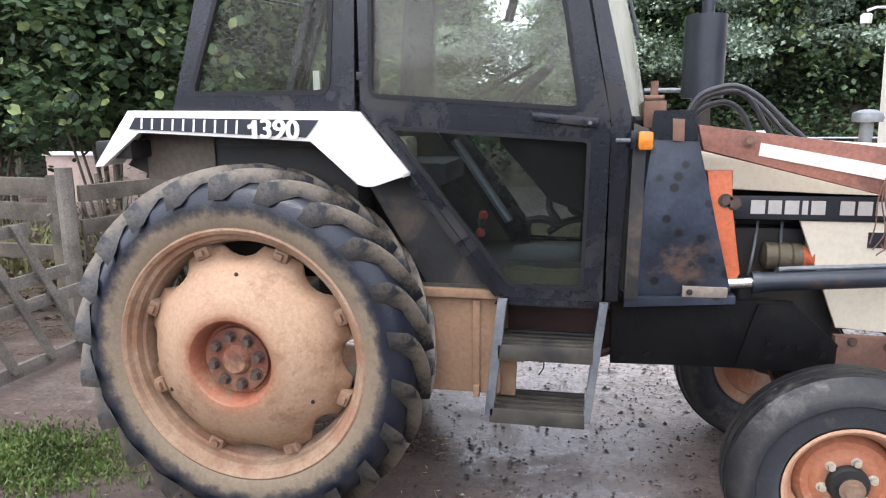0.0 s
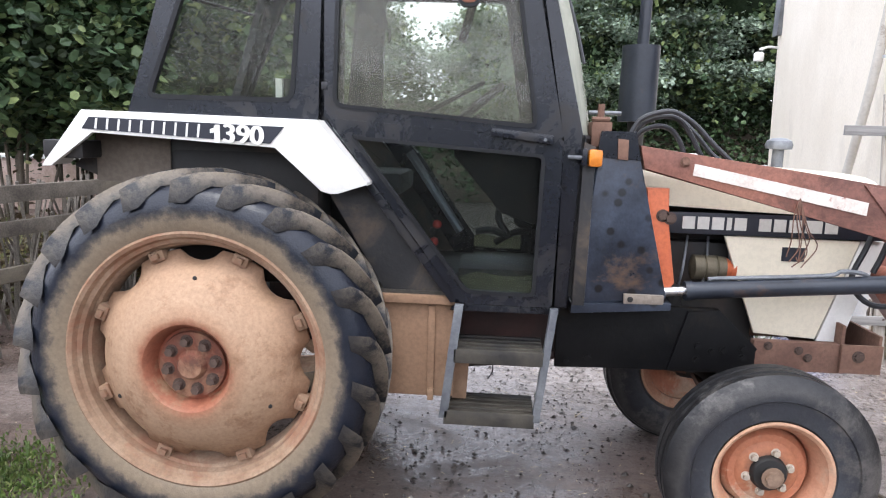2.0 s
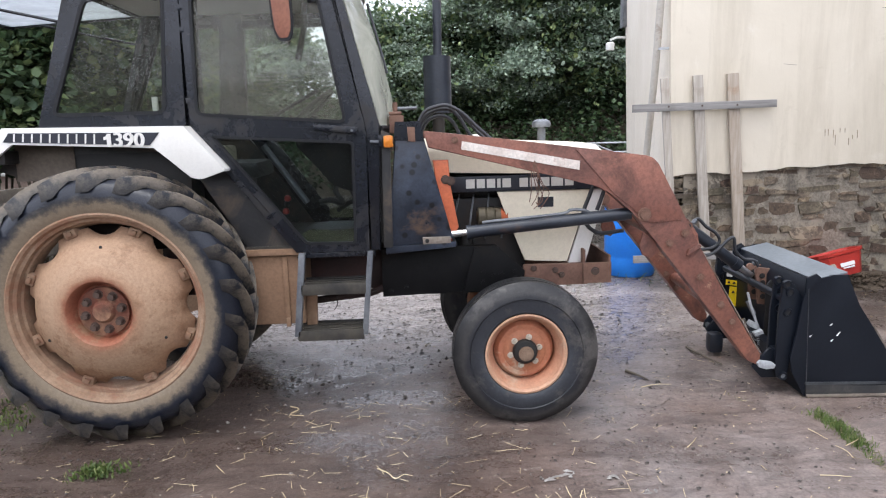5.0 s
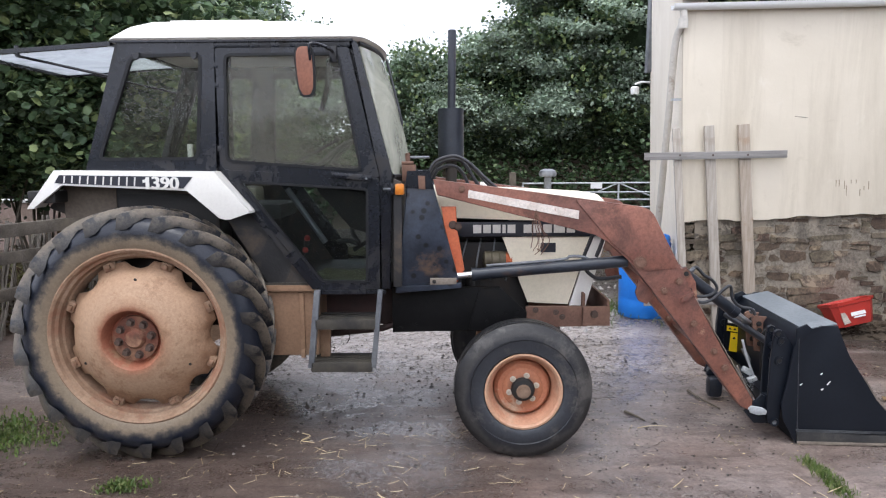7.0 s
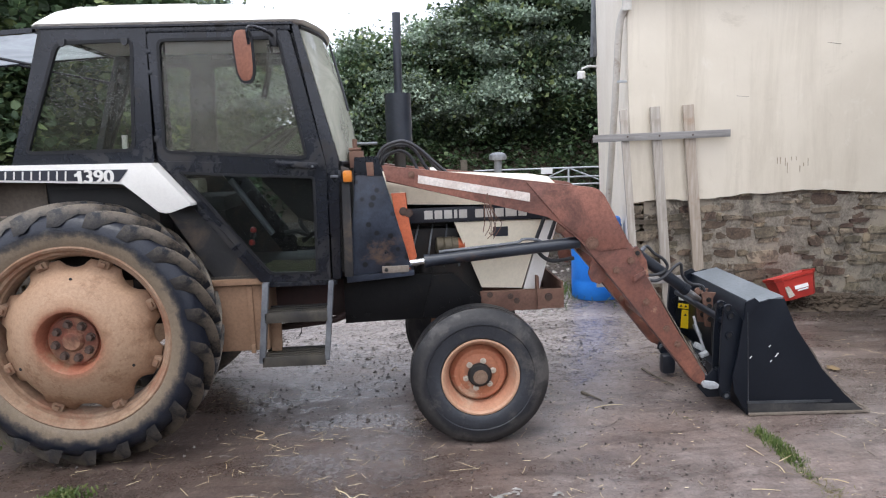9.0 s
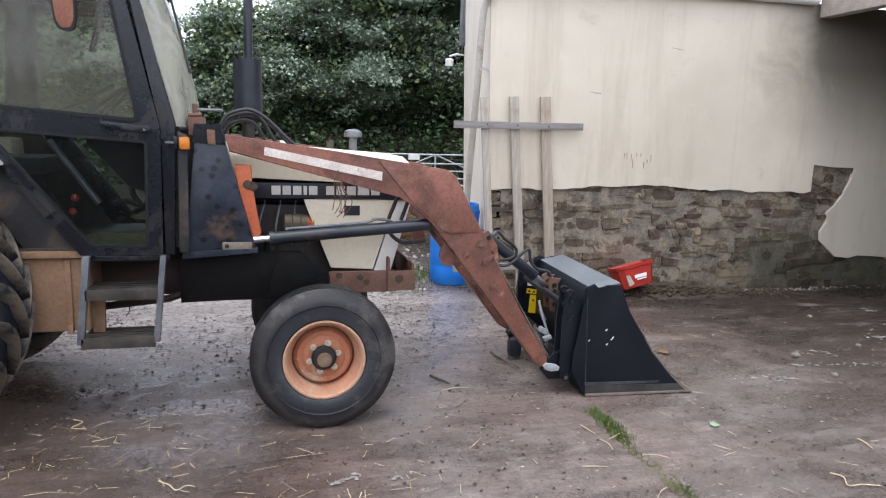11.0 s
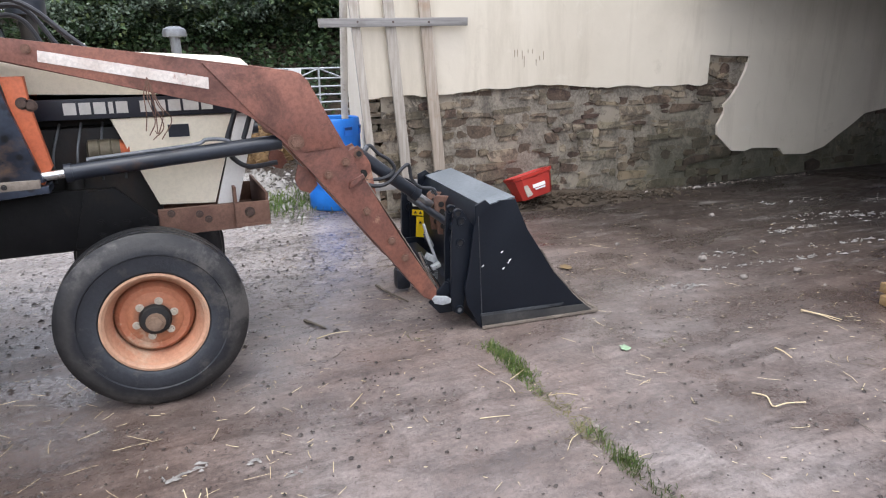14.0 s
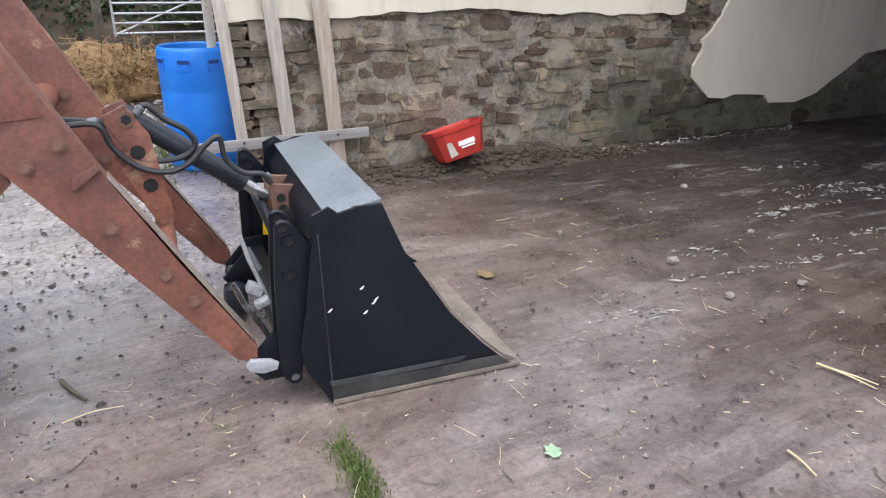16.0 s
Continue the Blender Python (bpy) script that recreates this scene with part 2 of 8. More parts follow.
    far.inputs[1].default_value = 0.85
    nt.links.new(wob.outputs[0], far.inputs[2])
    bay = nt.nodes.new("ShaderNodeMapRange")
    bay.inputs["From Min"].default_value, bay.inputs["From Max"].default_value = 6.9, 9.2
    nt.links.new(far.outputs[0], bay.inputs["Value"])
    shaded_slurry = mixc(nt, ramp(nt, clump, [(0.35, bw(0)), (0.65, bw(1))]), (0.016, 0.012, 0.0105), (0.062, 0.049, 0.041))
    shaded_slurry = mixc(nt, ramp(nt, streak, [(0.555, bw(0)), (0.61, bw(0.45))]), shaded_slurry, (0.36, 0.34, 0.32))
    col = mixc(nt, mixc(nt, 1.0, bay.outputs[0], bw(0.9), "MULTIPLY"), col, shaded_slurry)
    crumb = noise_tex(nt, 52, 7, 0.85, co, 0.3)
    col = mixc(nt, 1.0, col, ramp(nt, crumb, [(0.38, bw(0.58)), (0.455, bw(0.88)), (0.52, bw(1.0)), (0.62, bw(1.10))]), "MULTIPLY")
    col = mixc(nt, ramp(nt, crumb, [(0.60, bw(0)), (0.66, bw(0.35))]), col, mixc(nt, bay.outputs[0], (0.40, 0.37, 0.34), (0.075, 0.06, 0.05)))
    smear = noise_tex(nt, 2.0, 8, 0.75, mp.outputs[0], 0.6)
    col = mixc(nt, 1.0, col, ramp(nt, smear, [(0.38, bw(0.68)), (0.52, bw(0.97)), (0.62, bw(1.10))]), "MULTIPLY")
    # soaked patches: darker, smoother and shining, drawn out along the traffic
    mw = nt.nodes.new("ShaderNodeMapping")
    mw.inputs["Rotation"].default_value = (0, 0, radians(-10))
    mw.inputs["Scale"].default_value = (0.8, 1.5, 1.0)
    nt.links.new(co, mw.inputs[0])
    wet = noise_tex(nt, 0.95, 7, 0.68, mw.outputs[0], 0.7)
    dry = ramp(nt, wet, [(0.45, bw(0)), (0.54, bw(0.75)), (0.66, bw(1))])
    col = mixc(nt, 1.0, col, mixc(nt, dry, (0.74, 0.73, 0.73), bw(1.12)), "MULTIPLY")
    # trodden chaff and lime lying pale in places
    chaff = noise_tex(nt, 21, 8, 0.82, co, 0.5)
    lies = ramp(nt, noise_tex(nt, 1.3, 5, 0.65, co, 0.4), [(0.50, bw(0)), (0.64, bw(0.8))])
    col = mixc(nt, mixc(nt, 1.0, ramp(nt, chaff, [(0.57, bw(0)), (0.64, bw(0.8))]), lies, "MULTIPLY"), col, mixc(nt, bay.outputs[0], (0.46, 0.42, 0.36), (0.30, 0.28, 0.26)))
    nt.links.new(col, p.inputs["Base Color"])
    r = mixc(nt, dry, bw(0.17), bw(0.50))
    r = mixc(nt, ramp(nt, fine, [(0.3, bw(0.5)), (0.6, bw(0))]), r, bw(0.75))
    r = mixc(nt, washed.outputs[0], r, mixc(nt, ramp(nt, clump, [(0.4, bw(0)), (0.6, bw(1))]), bw(0.16), bw(0.40)))
    nt.links.new(r, p.inputs["Roughness"])
    # Bay specular is cut too, where the roof would block sky reflection.
    nt.links.new(mixc(nt, 1.0, ramp(nt, bay.outputs[0], [(0.0, bw(1.0)), (1.0, bw(0.5))]), mixc(nt, 1.0, ramp(nt, dry, [(0.0, bw(0.80)), (1.0, bw(0.5))]), ramp(nt, mud, [(0.0, bw(1.0)), (1.0, bw(0.45))]), "MULTIPLY"), "MULTIPLY"), p.inputs["Specular IOR Level"])
    b = nt.nodes.new("ShaderNodeBump")
    nt.links.new(ramp(nt, dry, [(0.0, bw(0.20)), (1.0, bw(0.55))]), b.inputs["Strength"])
    b.inputs["Distance"].default_value = 0.014
    h = mixc(nt, 0.5, crumb, mid)
    nt.links.new(mixc(nt, 0.3, h, grit), b.inputs["Height"])
    nt.links.new(b.outputs[0], p.inputs["Normal"])
    return m


def render_mat(name, c1, c2, stain, damp):
    """Old lime render: broad uneven tones, rain streaks below the eaves, blotches and a corner darkened by damp and
    painted bay shade.
    """
    m = bpy.data.materials.new(name)
    m.use_nodes = True
    nt = m.node_tree
    p = nt.nodes["Principled BSDF"]
    co = nt.nodes.new("ShaderNodeTexCoord").outputs["Object"]
    big = noise_tex(nt, 0.55, 6, 0.6, co, 0.5)
    col = mixc(nt, ramp(nt, big, [(0.34, bw(0)), (0.68, bw(1))]), c1, c2)
    mp = nt.nodes.new("ShaderNodeMapping")
    mp.inputs["Scale"].default_value = (3.2, 3.2, 0.35)
    nt.links.new(co, mp.inputs[0])
    run = noise_tex(nt, 1.0, 7, 0.7, mp.outputs[0], 0.3)
    col = mixc(nt, ramp(nt, run, [(0.50, bw(0)), (0.70, bw(0.55))]), col, stain)
    spot = noise_tex(nt, 2.6, 8, 0.75, co, 0.5)
    col = mixc(nt, ramp(nt, spot, [(0.60, bw(0)), (0.72, bw(0.5))]), col, stain)
    col = mixc(nt, ramp(nt, spot, [(0.28, bw(0.35)), (0.40, bw(0))]), col, (0.74, 0.70, 0.62))
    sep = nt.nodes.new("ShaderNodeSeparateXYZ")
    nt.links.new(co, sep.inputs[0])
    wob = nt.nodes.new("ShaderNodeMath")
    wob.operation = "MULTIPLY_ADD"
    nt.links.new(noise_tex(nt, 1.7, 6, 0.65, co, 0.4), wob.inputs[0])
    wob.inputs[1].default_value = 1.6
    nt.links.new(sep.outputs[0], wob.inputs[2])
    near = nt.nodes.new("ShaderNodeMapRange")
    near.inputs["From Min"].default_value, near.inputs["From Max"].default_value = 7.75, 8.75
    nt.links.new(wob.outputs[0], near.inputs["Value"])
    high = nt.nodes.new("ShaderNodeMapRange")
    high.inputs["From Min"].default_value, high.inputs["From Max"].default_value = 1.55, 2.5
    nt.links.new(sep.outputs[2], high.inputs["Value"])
    # Damp and the bay overhang's shade, both painted into the render colour.
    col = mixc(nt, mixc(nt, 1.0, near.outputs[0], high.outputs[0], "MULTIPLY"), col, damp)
    nt.links.new(col, p.inputs["Base Color"])
    p.inputs["Roughness"].default_value = 0.88
    p.inputs["Specular IOR Level"].default_value = 0.25
    b = nt.nodes.new("ShaderNodeBump")
    b.inputs["Strength"].default_value = 0.25
    b.inputs["Distance"].default_value = 0.02
    nt.links.new(mixc(nt, 0.12, noise_tex(nt, 5, 6, 0.6, co), noise_tex(nt, 70, 3, 0.6, co)), b.inputs["Height"])
    nt.links.new(b.outputs[0], p.inputs["Normal"])
    return m


def wood_mat(name, c1, c2, stain, along):
    """Weathered board: grain drawn out along the board, grey bloom and stains."""
    m = bpy.data.materials.new(name)
    m.use_nodes = True
    nt = m.node_tree
    p = nt.nodes["Principled BSDF"]
    co = nt.nodes.new("ShaderNodeTexCoord").outputs["Object"]
    mp = nt.nodes.new("ShaderNodeMapping")
    mp.inputs["Scale"].default_value = tuple(1.2 if k == along else 26.0 for k in range(3))
    nt.links.new(co, mp.inputs[0])
    grain = noise_tex(nt, 1.6, 7, 0.7, mp.outputs[0], 0.3)
    rnd = nt.nodes.new("ShaderNodeObjectInfo").outputs["Random"]
    col = mixc(nt, ramp(nt, grain, [(0.36, bw(0)), (0.62, bw(1))]), c1, c2)
    col = mixc(nt, ramp(nt, noise_tex(nt, 3.0, 6, 0.7, co, 0.4), [(0.54, bw(0)), (0.70, bw(0.7))]), col, stain)
    col = mixc(nt, 1.0, col, ramp(nt, rnd, [(0.0, bw(0.86)), (1.0, bw(1.06))]), "MULTIPLY")
    nt.links.new(col, p.inputs["Base Color"])
    p.inputs["Roughness"].default_value = 0.85
    p.inputs["Specular IOR Level"].default_value = 0.3
    b = nt.nodes.new("ShaderNodeBump")
    b.inputs["Strength"].default_value = 0.4
    b.inputs["Distance"].default_value = 0.004
    nt.links.new(grain, b.inputs["Height"])
    nt.links.new(b.outputs[0], p.inputs["Normal"])
    return m


M_GROUND = yard_mat()
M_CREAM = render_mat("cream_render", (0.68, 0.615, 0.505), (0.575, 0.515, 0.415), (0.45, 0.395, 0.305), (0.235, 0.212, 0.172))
# Side wall's cream render, brightened to carry its overexposed daylight.
M_BRIGHTCREAM = surface("brightened_cream_render", (0.85, 0.785, 0.675), (0.77, 0.70, 0.585), 0.85, scale=0.9, fine=45, bump=0.2, dirt=(0.62, 0.57, 0.48), dirt_at=0.64, dirt_scale=1.2, grain=0.12)
M_STONE = surface("rubble_stone", (0.110, 0.090, 0.074), (0.235, 0.200, 0.155), 0.85, scale=9, fine=45, bump=0.9, dirt=(0.055, 0.047, 0.036), dirt_at=0.60, dirt_scale=1.7, grain=0.5, speck=(0.05, 0.042, 0.036), speck_at=0.57, wear=(0.285, 0.245, 0.19), wear_at=0.515, wear_scale=3.4, moss=(0.050, 0.052, 0.034), hues=[(0.0, (0.42, 0.31, 0.29)), (0.18, (0.62, 0.52, 0.46)), (0.35, (0.82, 0.76, 0.68)), (0.65, (1.06, 1.0, 0.92)), (0.85, (0.76, 0.76, 0.66)), (1.0, (1.18, 1.05, 0.88))])
M_MORTAR = surface("lime_mortar", (0.17, 0.146, 0.118), (0.30, 0.262, 0.208), 0.95, scale=7, fine=40, bump=0.9, dirt=(0.055, 0.047, 0.036), dirt_at=0.60, dirt_scale=1.7, grain=0.5, speck=(0.05, 0.042, 0.036), speck_at=0.57, wear=(0.285, 0.245, 0.19), wear_at=0.515, wear_scale=3.4, moss=(0.050, 0.052, 0.034))
# Rubble tone darkened so the colour itself carries the bay's deep shade.
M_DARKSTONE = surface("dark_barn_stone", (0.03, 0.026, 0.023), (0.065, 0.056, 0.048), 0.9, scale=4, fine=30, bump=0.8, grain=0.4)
M_GREYWOOD = surface("weathered_wood", (0.36, 0.31, 0.26), (0.48, 0.43, 0.37), 0.85, scale=4, fine=90, bump=0.4, dirt=(0.22, 0.18, 0.14), dirt_at=0.62, grain=0.35)
M_PLANK = wood_mat("weathered_plank", (0.30, 0.265, 0.225), (0.43, 0.39, 0.335), (0.24, 0.20, 0.155), 2)
M_BROWNPLANK = wood_mat("brown_edged_plank", (0.29, 0.235, 0.18), (0.40, 0.345, 0.285), (0.27, 0.16, 0.09), 2)
M_CROSSBAR = wood_mat("grey_crossbar", (0.19, 0.18, 0.17), (0.30, 0.285, 0.27), (0.15, 0.13, 0.11), 0)
M_FENCE = surface("old_fence_wood", (0.058, 0.047, 0.036), (0.125, 0.107, 0.085), 0.9, scale=5, fine=80, bump=0.6, dirt=(0.12, 0.10, 0.07), dirt_at=0.55, grain=0.45)
M_HURDLE = surface("grey_split_wood", (0.10, 0.087, 0.072), (0.19, 0.168, 0.142), 0.88, scale=5, fine=80, bump=0.6, dirt=(0.12, 0.10, 0.08), dirt_at=0.57, grain=0.45)
M_FRESHWOOD = wood_mat("treated_timber", (0.20, 0.125, 0.055), (0.31, 0.205, 0.10), (0.16, 0.12, 0.045), 0)
M_BLACK = surface("worn_black_paint", (0.0055, 0.0065, 0.010), (0.013, 0.015, 0.021), 0.30, scale=3, fine=60, bump=0.12, wear=(0.11, 0.068, 0.04), wear_at=0.69, wear_scale=6, dirt=(0.030, 0.026, 0.022), dirt_at=0.62, dirt_scale=4.5, spec=0.42, speck=(0.045, 0.040, 0.036), speck_at=0.62, rough2=0.18)
M_BLUEBLACK = surface("faded_blue_black_paint", (0.010, 0.013, 0.020), (0.020, 0.025, 0.035), 0.32, scale=4, fine=60, bump=0.12, wear=(0.007, 0.007, 0.009), wear_at=0.66, wear_scale=7, dirt=(0.11, 0.055, 0.028), dirt_at=0.66, dirt_scale=3.0)
M_TOWER = surface("spotted_blue_black_steel", (0.011, 0.014, 0.022), (0.042, 0.054, 0.080), 0.27, scale=2.6, fine=60, bump=0.12, wear=(0.006, 0.006, 0.008), wear_at=0.70, wear_scale=9, dirt=(0.12, 0.065, 0.030), dirt_at=0.64, dirt_scale=3.0, spec=0.45, speck=(0.012, 0.011, 0.012), speck_at=0.64, blots=(0.004, 0.004, 0.005))
M_DARK = surface("oily_dark_metal", (0.006, 0.0055, 0.005), (0.015, 0.013, 0.012), 0.6, scale=6, fine=50, bump=0.35, dirt=(0.045, 0.03, 0.022), dirt_at=0.6)
M_CHASSIS = surface("oily_black_subframe", (0.003, 0.003, 0.0035), (0.008, 0.0078, 0.008), 0.45, scale=4, fine=50, bump=0.25, dirt=(0.03, 0.024, 0.018), dirt_at=0.62, dirt_scale=3.5, spec=0.18, speck=(0.05, 0.042, 0.034), speck_at=0.66)
M_ARCH = surface("mud_splashed_black", (0.010, 0.010, 0.011), (0.02, 0.019, 0.018), 0.45, scale=4, fine=50, bump=0.3, dirt=(0.085, 0.062, 0.044), dirt_at=0.56, dirt_scale=4, speck=(0.11, 0.085, 0.06), speck_at=0.62)
M_WHITE = surface("white_painted_steel", (0.72, 0.705, 0.665), (0.655, 0.635, 0.585), 0.35, scale=2, fine=60, bump=0.04, wear=(0.30, 0.20, 0.12), wear_at=0.745, wear_scale=5, grain=0.06)
M_IVORY = surface("cream_painted_steel", (0.74, 0.67, 0.53), (0.66, 0.585, 0.45), 0.38, scale=2, fine=60, bump=0.05, wear=(0.25, 0.15, 0.08), wear_at=0.72, wear_scale=4, dirt=(0.42, 0.34, 0.24), dirt_at=0.68, grain=0.1)
M_ARM = surface("oxidised_red_paint", (0.140, 0.056, 0.041), (0.275, 0.107, 0.069), 0.40, scale=2.4, fine=60, bump=0.25, wear=(0.34, 0.20, 0.13), wear_at=0.615, wear_scale=4, dirt=(0.070, 0.032, 0.025), dirt_at=0.58, dirt_scale=3.2, speck=(0.33, 0.20, 0.135), speck_at=0.61, grain=0.35)
M_RUST = surface("rusty_brown_steel", (0.12, 0.06, 0.042), (0.19, 0.105, 0.072), 0.8, scale=6, fine=60, bump=0.4, dirt=(0.08, 0.045, 0.03), dirt_at=0.6)
M_ORANGE = surface("orange_paint", (0.52, 0.125, 0.045), (0.43, 0.10, 0.04), 0.5, scale=4, fine=60, bump=0.15, wear=(0.2, 0.09, 0.05), wear_at=0.66, wear_scale=6)
M_TAN = surface("mud_covered_panel", (0.25, 0.15, 0.09), (0.20, 0.115, 0.068), 0.85, scale=3, fine=50, bump=0.25, dirt=(0.31, 0.21, 0.135), dirt_at=0.58)
M_SKIRT = surface("dusty_skirt_plate", (0.135, 0.108, 0.084), (0.10, 0.08, 0.063), 0.85, scale=3, fine=50, bump=0.2)
M_TREAD = surface("muddy_step_steel", (0.014, 0.013, 0.012), (0.065, 0.056, 0.042), 0.6, scale=7, fine=50, bump=0.4)
M_STEEL = surface("grey_worn_steel", (0.10, 0.107, 0.12), (0.20, 0.21, 0.22), 0.45, 0.3, scale=6, fine=60, bump=0.15, wear=(0.17, 0.11, 0.07), wear_at=0.66)
M_CHROME = surface("bright_steel", (0.7, 0.7, 0.7), (0.6, 0.6, 0.6), 0.22, 1.0, scale=6, bump=0.03)
M_GALV = surface("galvanised_steel", (0.52, 0.54, 0.55), (0.42, 0.44, 0.46), 0.5, 0.5, scale=8, bump=0.05)
M_BUCKET = surface("new_black_bucket_paint", (0.0035, 0.0055, 0.010), (0.006, 0.0085, 0.014), 0.36, scale=2.5, fine=50, bump=0.05, wear=(0.05, 0.05, 0.05), wear_at=0.78, wear_scale=6, grain=0.2, spec=0.3, speck=(0.022, 0.021, 0.02), speck_at=0.66)
# Grey holds both dust and the sky reflection on the bucket's top plate.
M_BUCKETTOP = surface("dusty_sky_pale_plate", (0.10, 0.12, 0.135), (0.17, 0.19, 0.205), 0.38, scale=3, fine=50, bump=0.08, wear=(0.2, 0.19, 0.18), wear_at=0.68)
M_SCUFF = surface("scuffed_black_paint", (0.012, 0.014, 0.018), (0.055, 0.06, 0.065), 0.4, scale=9, bump=0.1)
M_DUSTY = surface("dusty_black_paint", (0.012, 0.013, 0.015), (0.045, 0.043, 0.040), 0.5, scale=6, bump=0.1, dirt=(0.09, 0.08, 0.07), dirt_at=0.6, dirt_scale=5)
M_EDGE = surface("worn_cutting_edge", (0.16, 0.13, 0.105), (0.26, 0.22, 0.18), 0.55, 0.3, scale=8, fine=60, bump=0.3)
M_RUBBER = surface("hose_rubber", (0.016, 0.017, 0.02), (0.03, 0.031, 0.035), 0.5, scale=8, bump=0.1)
M_SEAL = surface("window_seal_rubber", (0.006, 0.0065, 0.008), (0.011, 0.0115, 0.013), 0.42, scale=8, bump=0.1, spec=0.3)
M_TYRE = radial("rear_tyre_rubber", [(0.50, (0.225, 0.172, 0.118)), (0.558, (0.20, 0.158, 0.113)), (0.580, (0.07, 0.062, 0.055)), (0.605, (0.016, 0.019, 0.028)), (0.735, (0.009, 0.011, 0.018))], 0.28, 0.35, 0.055, 14, (0.045, 0.040, 0.036), 0.62)
M_FTYRE = radial("front_tyre_rubber", [(0.21, (0.055, 0.06, 0.068)), (0.25, (0.034, 0.037, 0.044)), (0.31, (0.020, 0.021, 0.025)), (0.335, (0.045, 0.043, 0.042)), (0.385, (0.008, 0.008, 0.009))], 0.42, 0.4, 0.05, 7, (0.085, 0.079, 0.074), 0.52)
M_LUG = radial("muddy_tread_rubber", [(0.60, (0.020, 0.020, 0.022)), (0.65, (0.040, 0.036, 0.033)), (0.685, (0.075, 0.064, 0.051)), (0.72, (0.135, 0.11, 0.083)), (0.75, (0.16, 0.13, 0.098))], 0.45, 0.6, 0.035, 20, (0.012, 0.014, 0.018), 0.50)
M_DISC = radial("wheel_disc_paint", [(0.0, (0.15, 0.05, 0.03)), (0.13, (0.24, 0.065, 0.033)), (0.165, (0.27, 0.10, 0.055)), (0.195, (0.35, 0.205, 0.125)), (0.25, (0.40, 0.26, 0.165)), (0.36, (0.375, 0.235, 0.145)), (0.45, (0.25, 0.145, 0.09))], 0.65, 0.3, 0.05, 5, (0.26, 0.145, 0.083), 0.52)
M_GEARBOX = surface("grimy_red_casting", (0.045, 0.014, 0.011), (0.022, 0.012, 0.010), 0.6, scale=5, bump=0.4, dirt=(0.05, 0.035, 0.026), dirt_at=0.58)
M_RIM = surface("muddy_rim", (0.345, 0.235, 0.155), (0.22, 0.128, 0.078), 0.8, scale=6, fine=50, bump=0.3, dirt=(0.24, 0.105, 0.06), dirt_at=0.58, dirt_scale=4)
M_HUB = surface("rusty_hub", (0.20, 0.055, 0.03), (0.10, 0.045, 0.028), 0.75, scale=9, fine=50, bump=0.4, dirt=(0.30, 0.17, 0.10), dirt_at=0.55, dirt_scale=5)
M_NUT = surface("rusty_bolt", (0.05, 0.03, 0.023), (0.08, 0.05, 0.037), 0.75, scale=9, bump=0.3)
M_FDISC = radial("front_wheel_paint", [(0.0, (0.12, 0.07, 0.05)), (0.062, (0.22, 0.10, 0.06)), (0.09, (0.42, 0.165, 0.085)), (0.14, (0.44, 0.165, 0.09)), (0.21, (0.50, 0.295, 0.19))], 0.6, 0.3, 0.03, 10, (0.48, 0.33, 0.23), 0.55)
M_HOLLOWSHADE = surface("shaded_blue_plastic", (0.003, 0.03, 0.15), (0.004, 0.04, 0.18), 0.5, scale=5)
M_BLUE = surface("blue_plastic", (0.005, 0.145, 0.58), (0.012, 0.20, 0.68), 0.38, scale=3, fine=40, bump=0.05, dirt=(0.06, 0.20, 0.48), dirt_at=0.66, grain=0.08)
M_PIPE = surface("blue_pipe_plastic", (0.01, 0.13, 0.55), (0.01, 0.17, 0.66), 0.35, scale=4, bump=0.03, grain=0.05)
M_RED = surface("red_plastic", (0.44, 0.036, 0.024), (0.34, 0.026, 0.020), 0.4, scale=5, bump=0.06, wear=(0.62, 0.30, 0.25), wear_at=0.72, wear_scale=9, grain=0.1)
M_AMBER = surface("amber_lens", (0.62, 0.21, 0.02), (0.45, 0.13, 0.015), 0.25, scale=20, bump=0.1, grain=0.1)
M_YELLOW = surface("yellow_sticker", (0.85, 0.60, 0.01), (0.80, 0.55, 0.01), 0.45, scale=8, bump=0.03, grain=0.05)
M_PLAINWHITE = surface("white_plastic", (0.78, 0.78, 0.76), (0.72, 0.72, 0.70), 0.45, scale=3, bump=0.05, grain=0.08)
M_OLDPIPE = surface("old_painted_pipe", (0.62, 0.59, 0.53), (0.52, 0.48, 0.42), 0.6, scale=3, fine=40, bump=0.1, wear=(0.36, 0.31, 0.26), wear_at=0.60, wear_scale=6, grain=0.15)
M_LETTER = surface("silver_lettering", (0.62, 0.60, 0.56), (0.52, 0.50, 0.46), 0.5, scale=9, bump=0.03, grain=0.1)
M_STICKER = surface("faded_white_sticker", (0.72, 0.66, 0.60), (0.58, 0.50, 0.44), 0.6, scale=9, bump=0.06, wear=(0.28, 0.12, 0.08), wear_at=0.62, wear_scale=10)
M_DECAL = surface("black_decal", (0.012, 0.014, 0.022), (0.018, 0.02, 0.03), 0.4, scale=4, bump=0.03)
M_SEAT = surface("black_vinyl", (0.025, 0.025, 0.025), (0.04, 0.04, 0.038), 0.55, scale=6, bump=0.2)
M_MUSTARD = surface("brown_mirror_back", (0.27, 0.105, 0.06), (0.22, 0.085, 0.05), 0.5, scale=7, bump=0.1, wear=(0.45, 0.35, 0.3), wear_at=0.72)
M_BRASS = surface("dirty_alternator", (0.16, 0.135, 0.09), (0.09, 0.075, 0.05), 0.6, 0.3, scale=9, bump=0.4)
M_GLASS = glass("dusty_cab_glass", (0.90, 0.92, 0.89), (0.50, 0.48, 0.40), 0.10, 0.22)
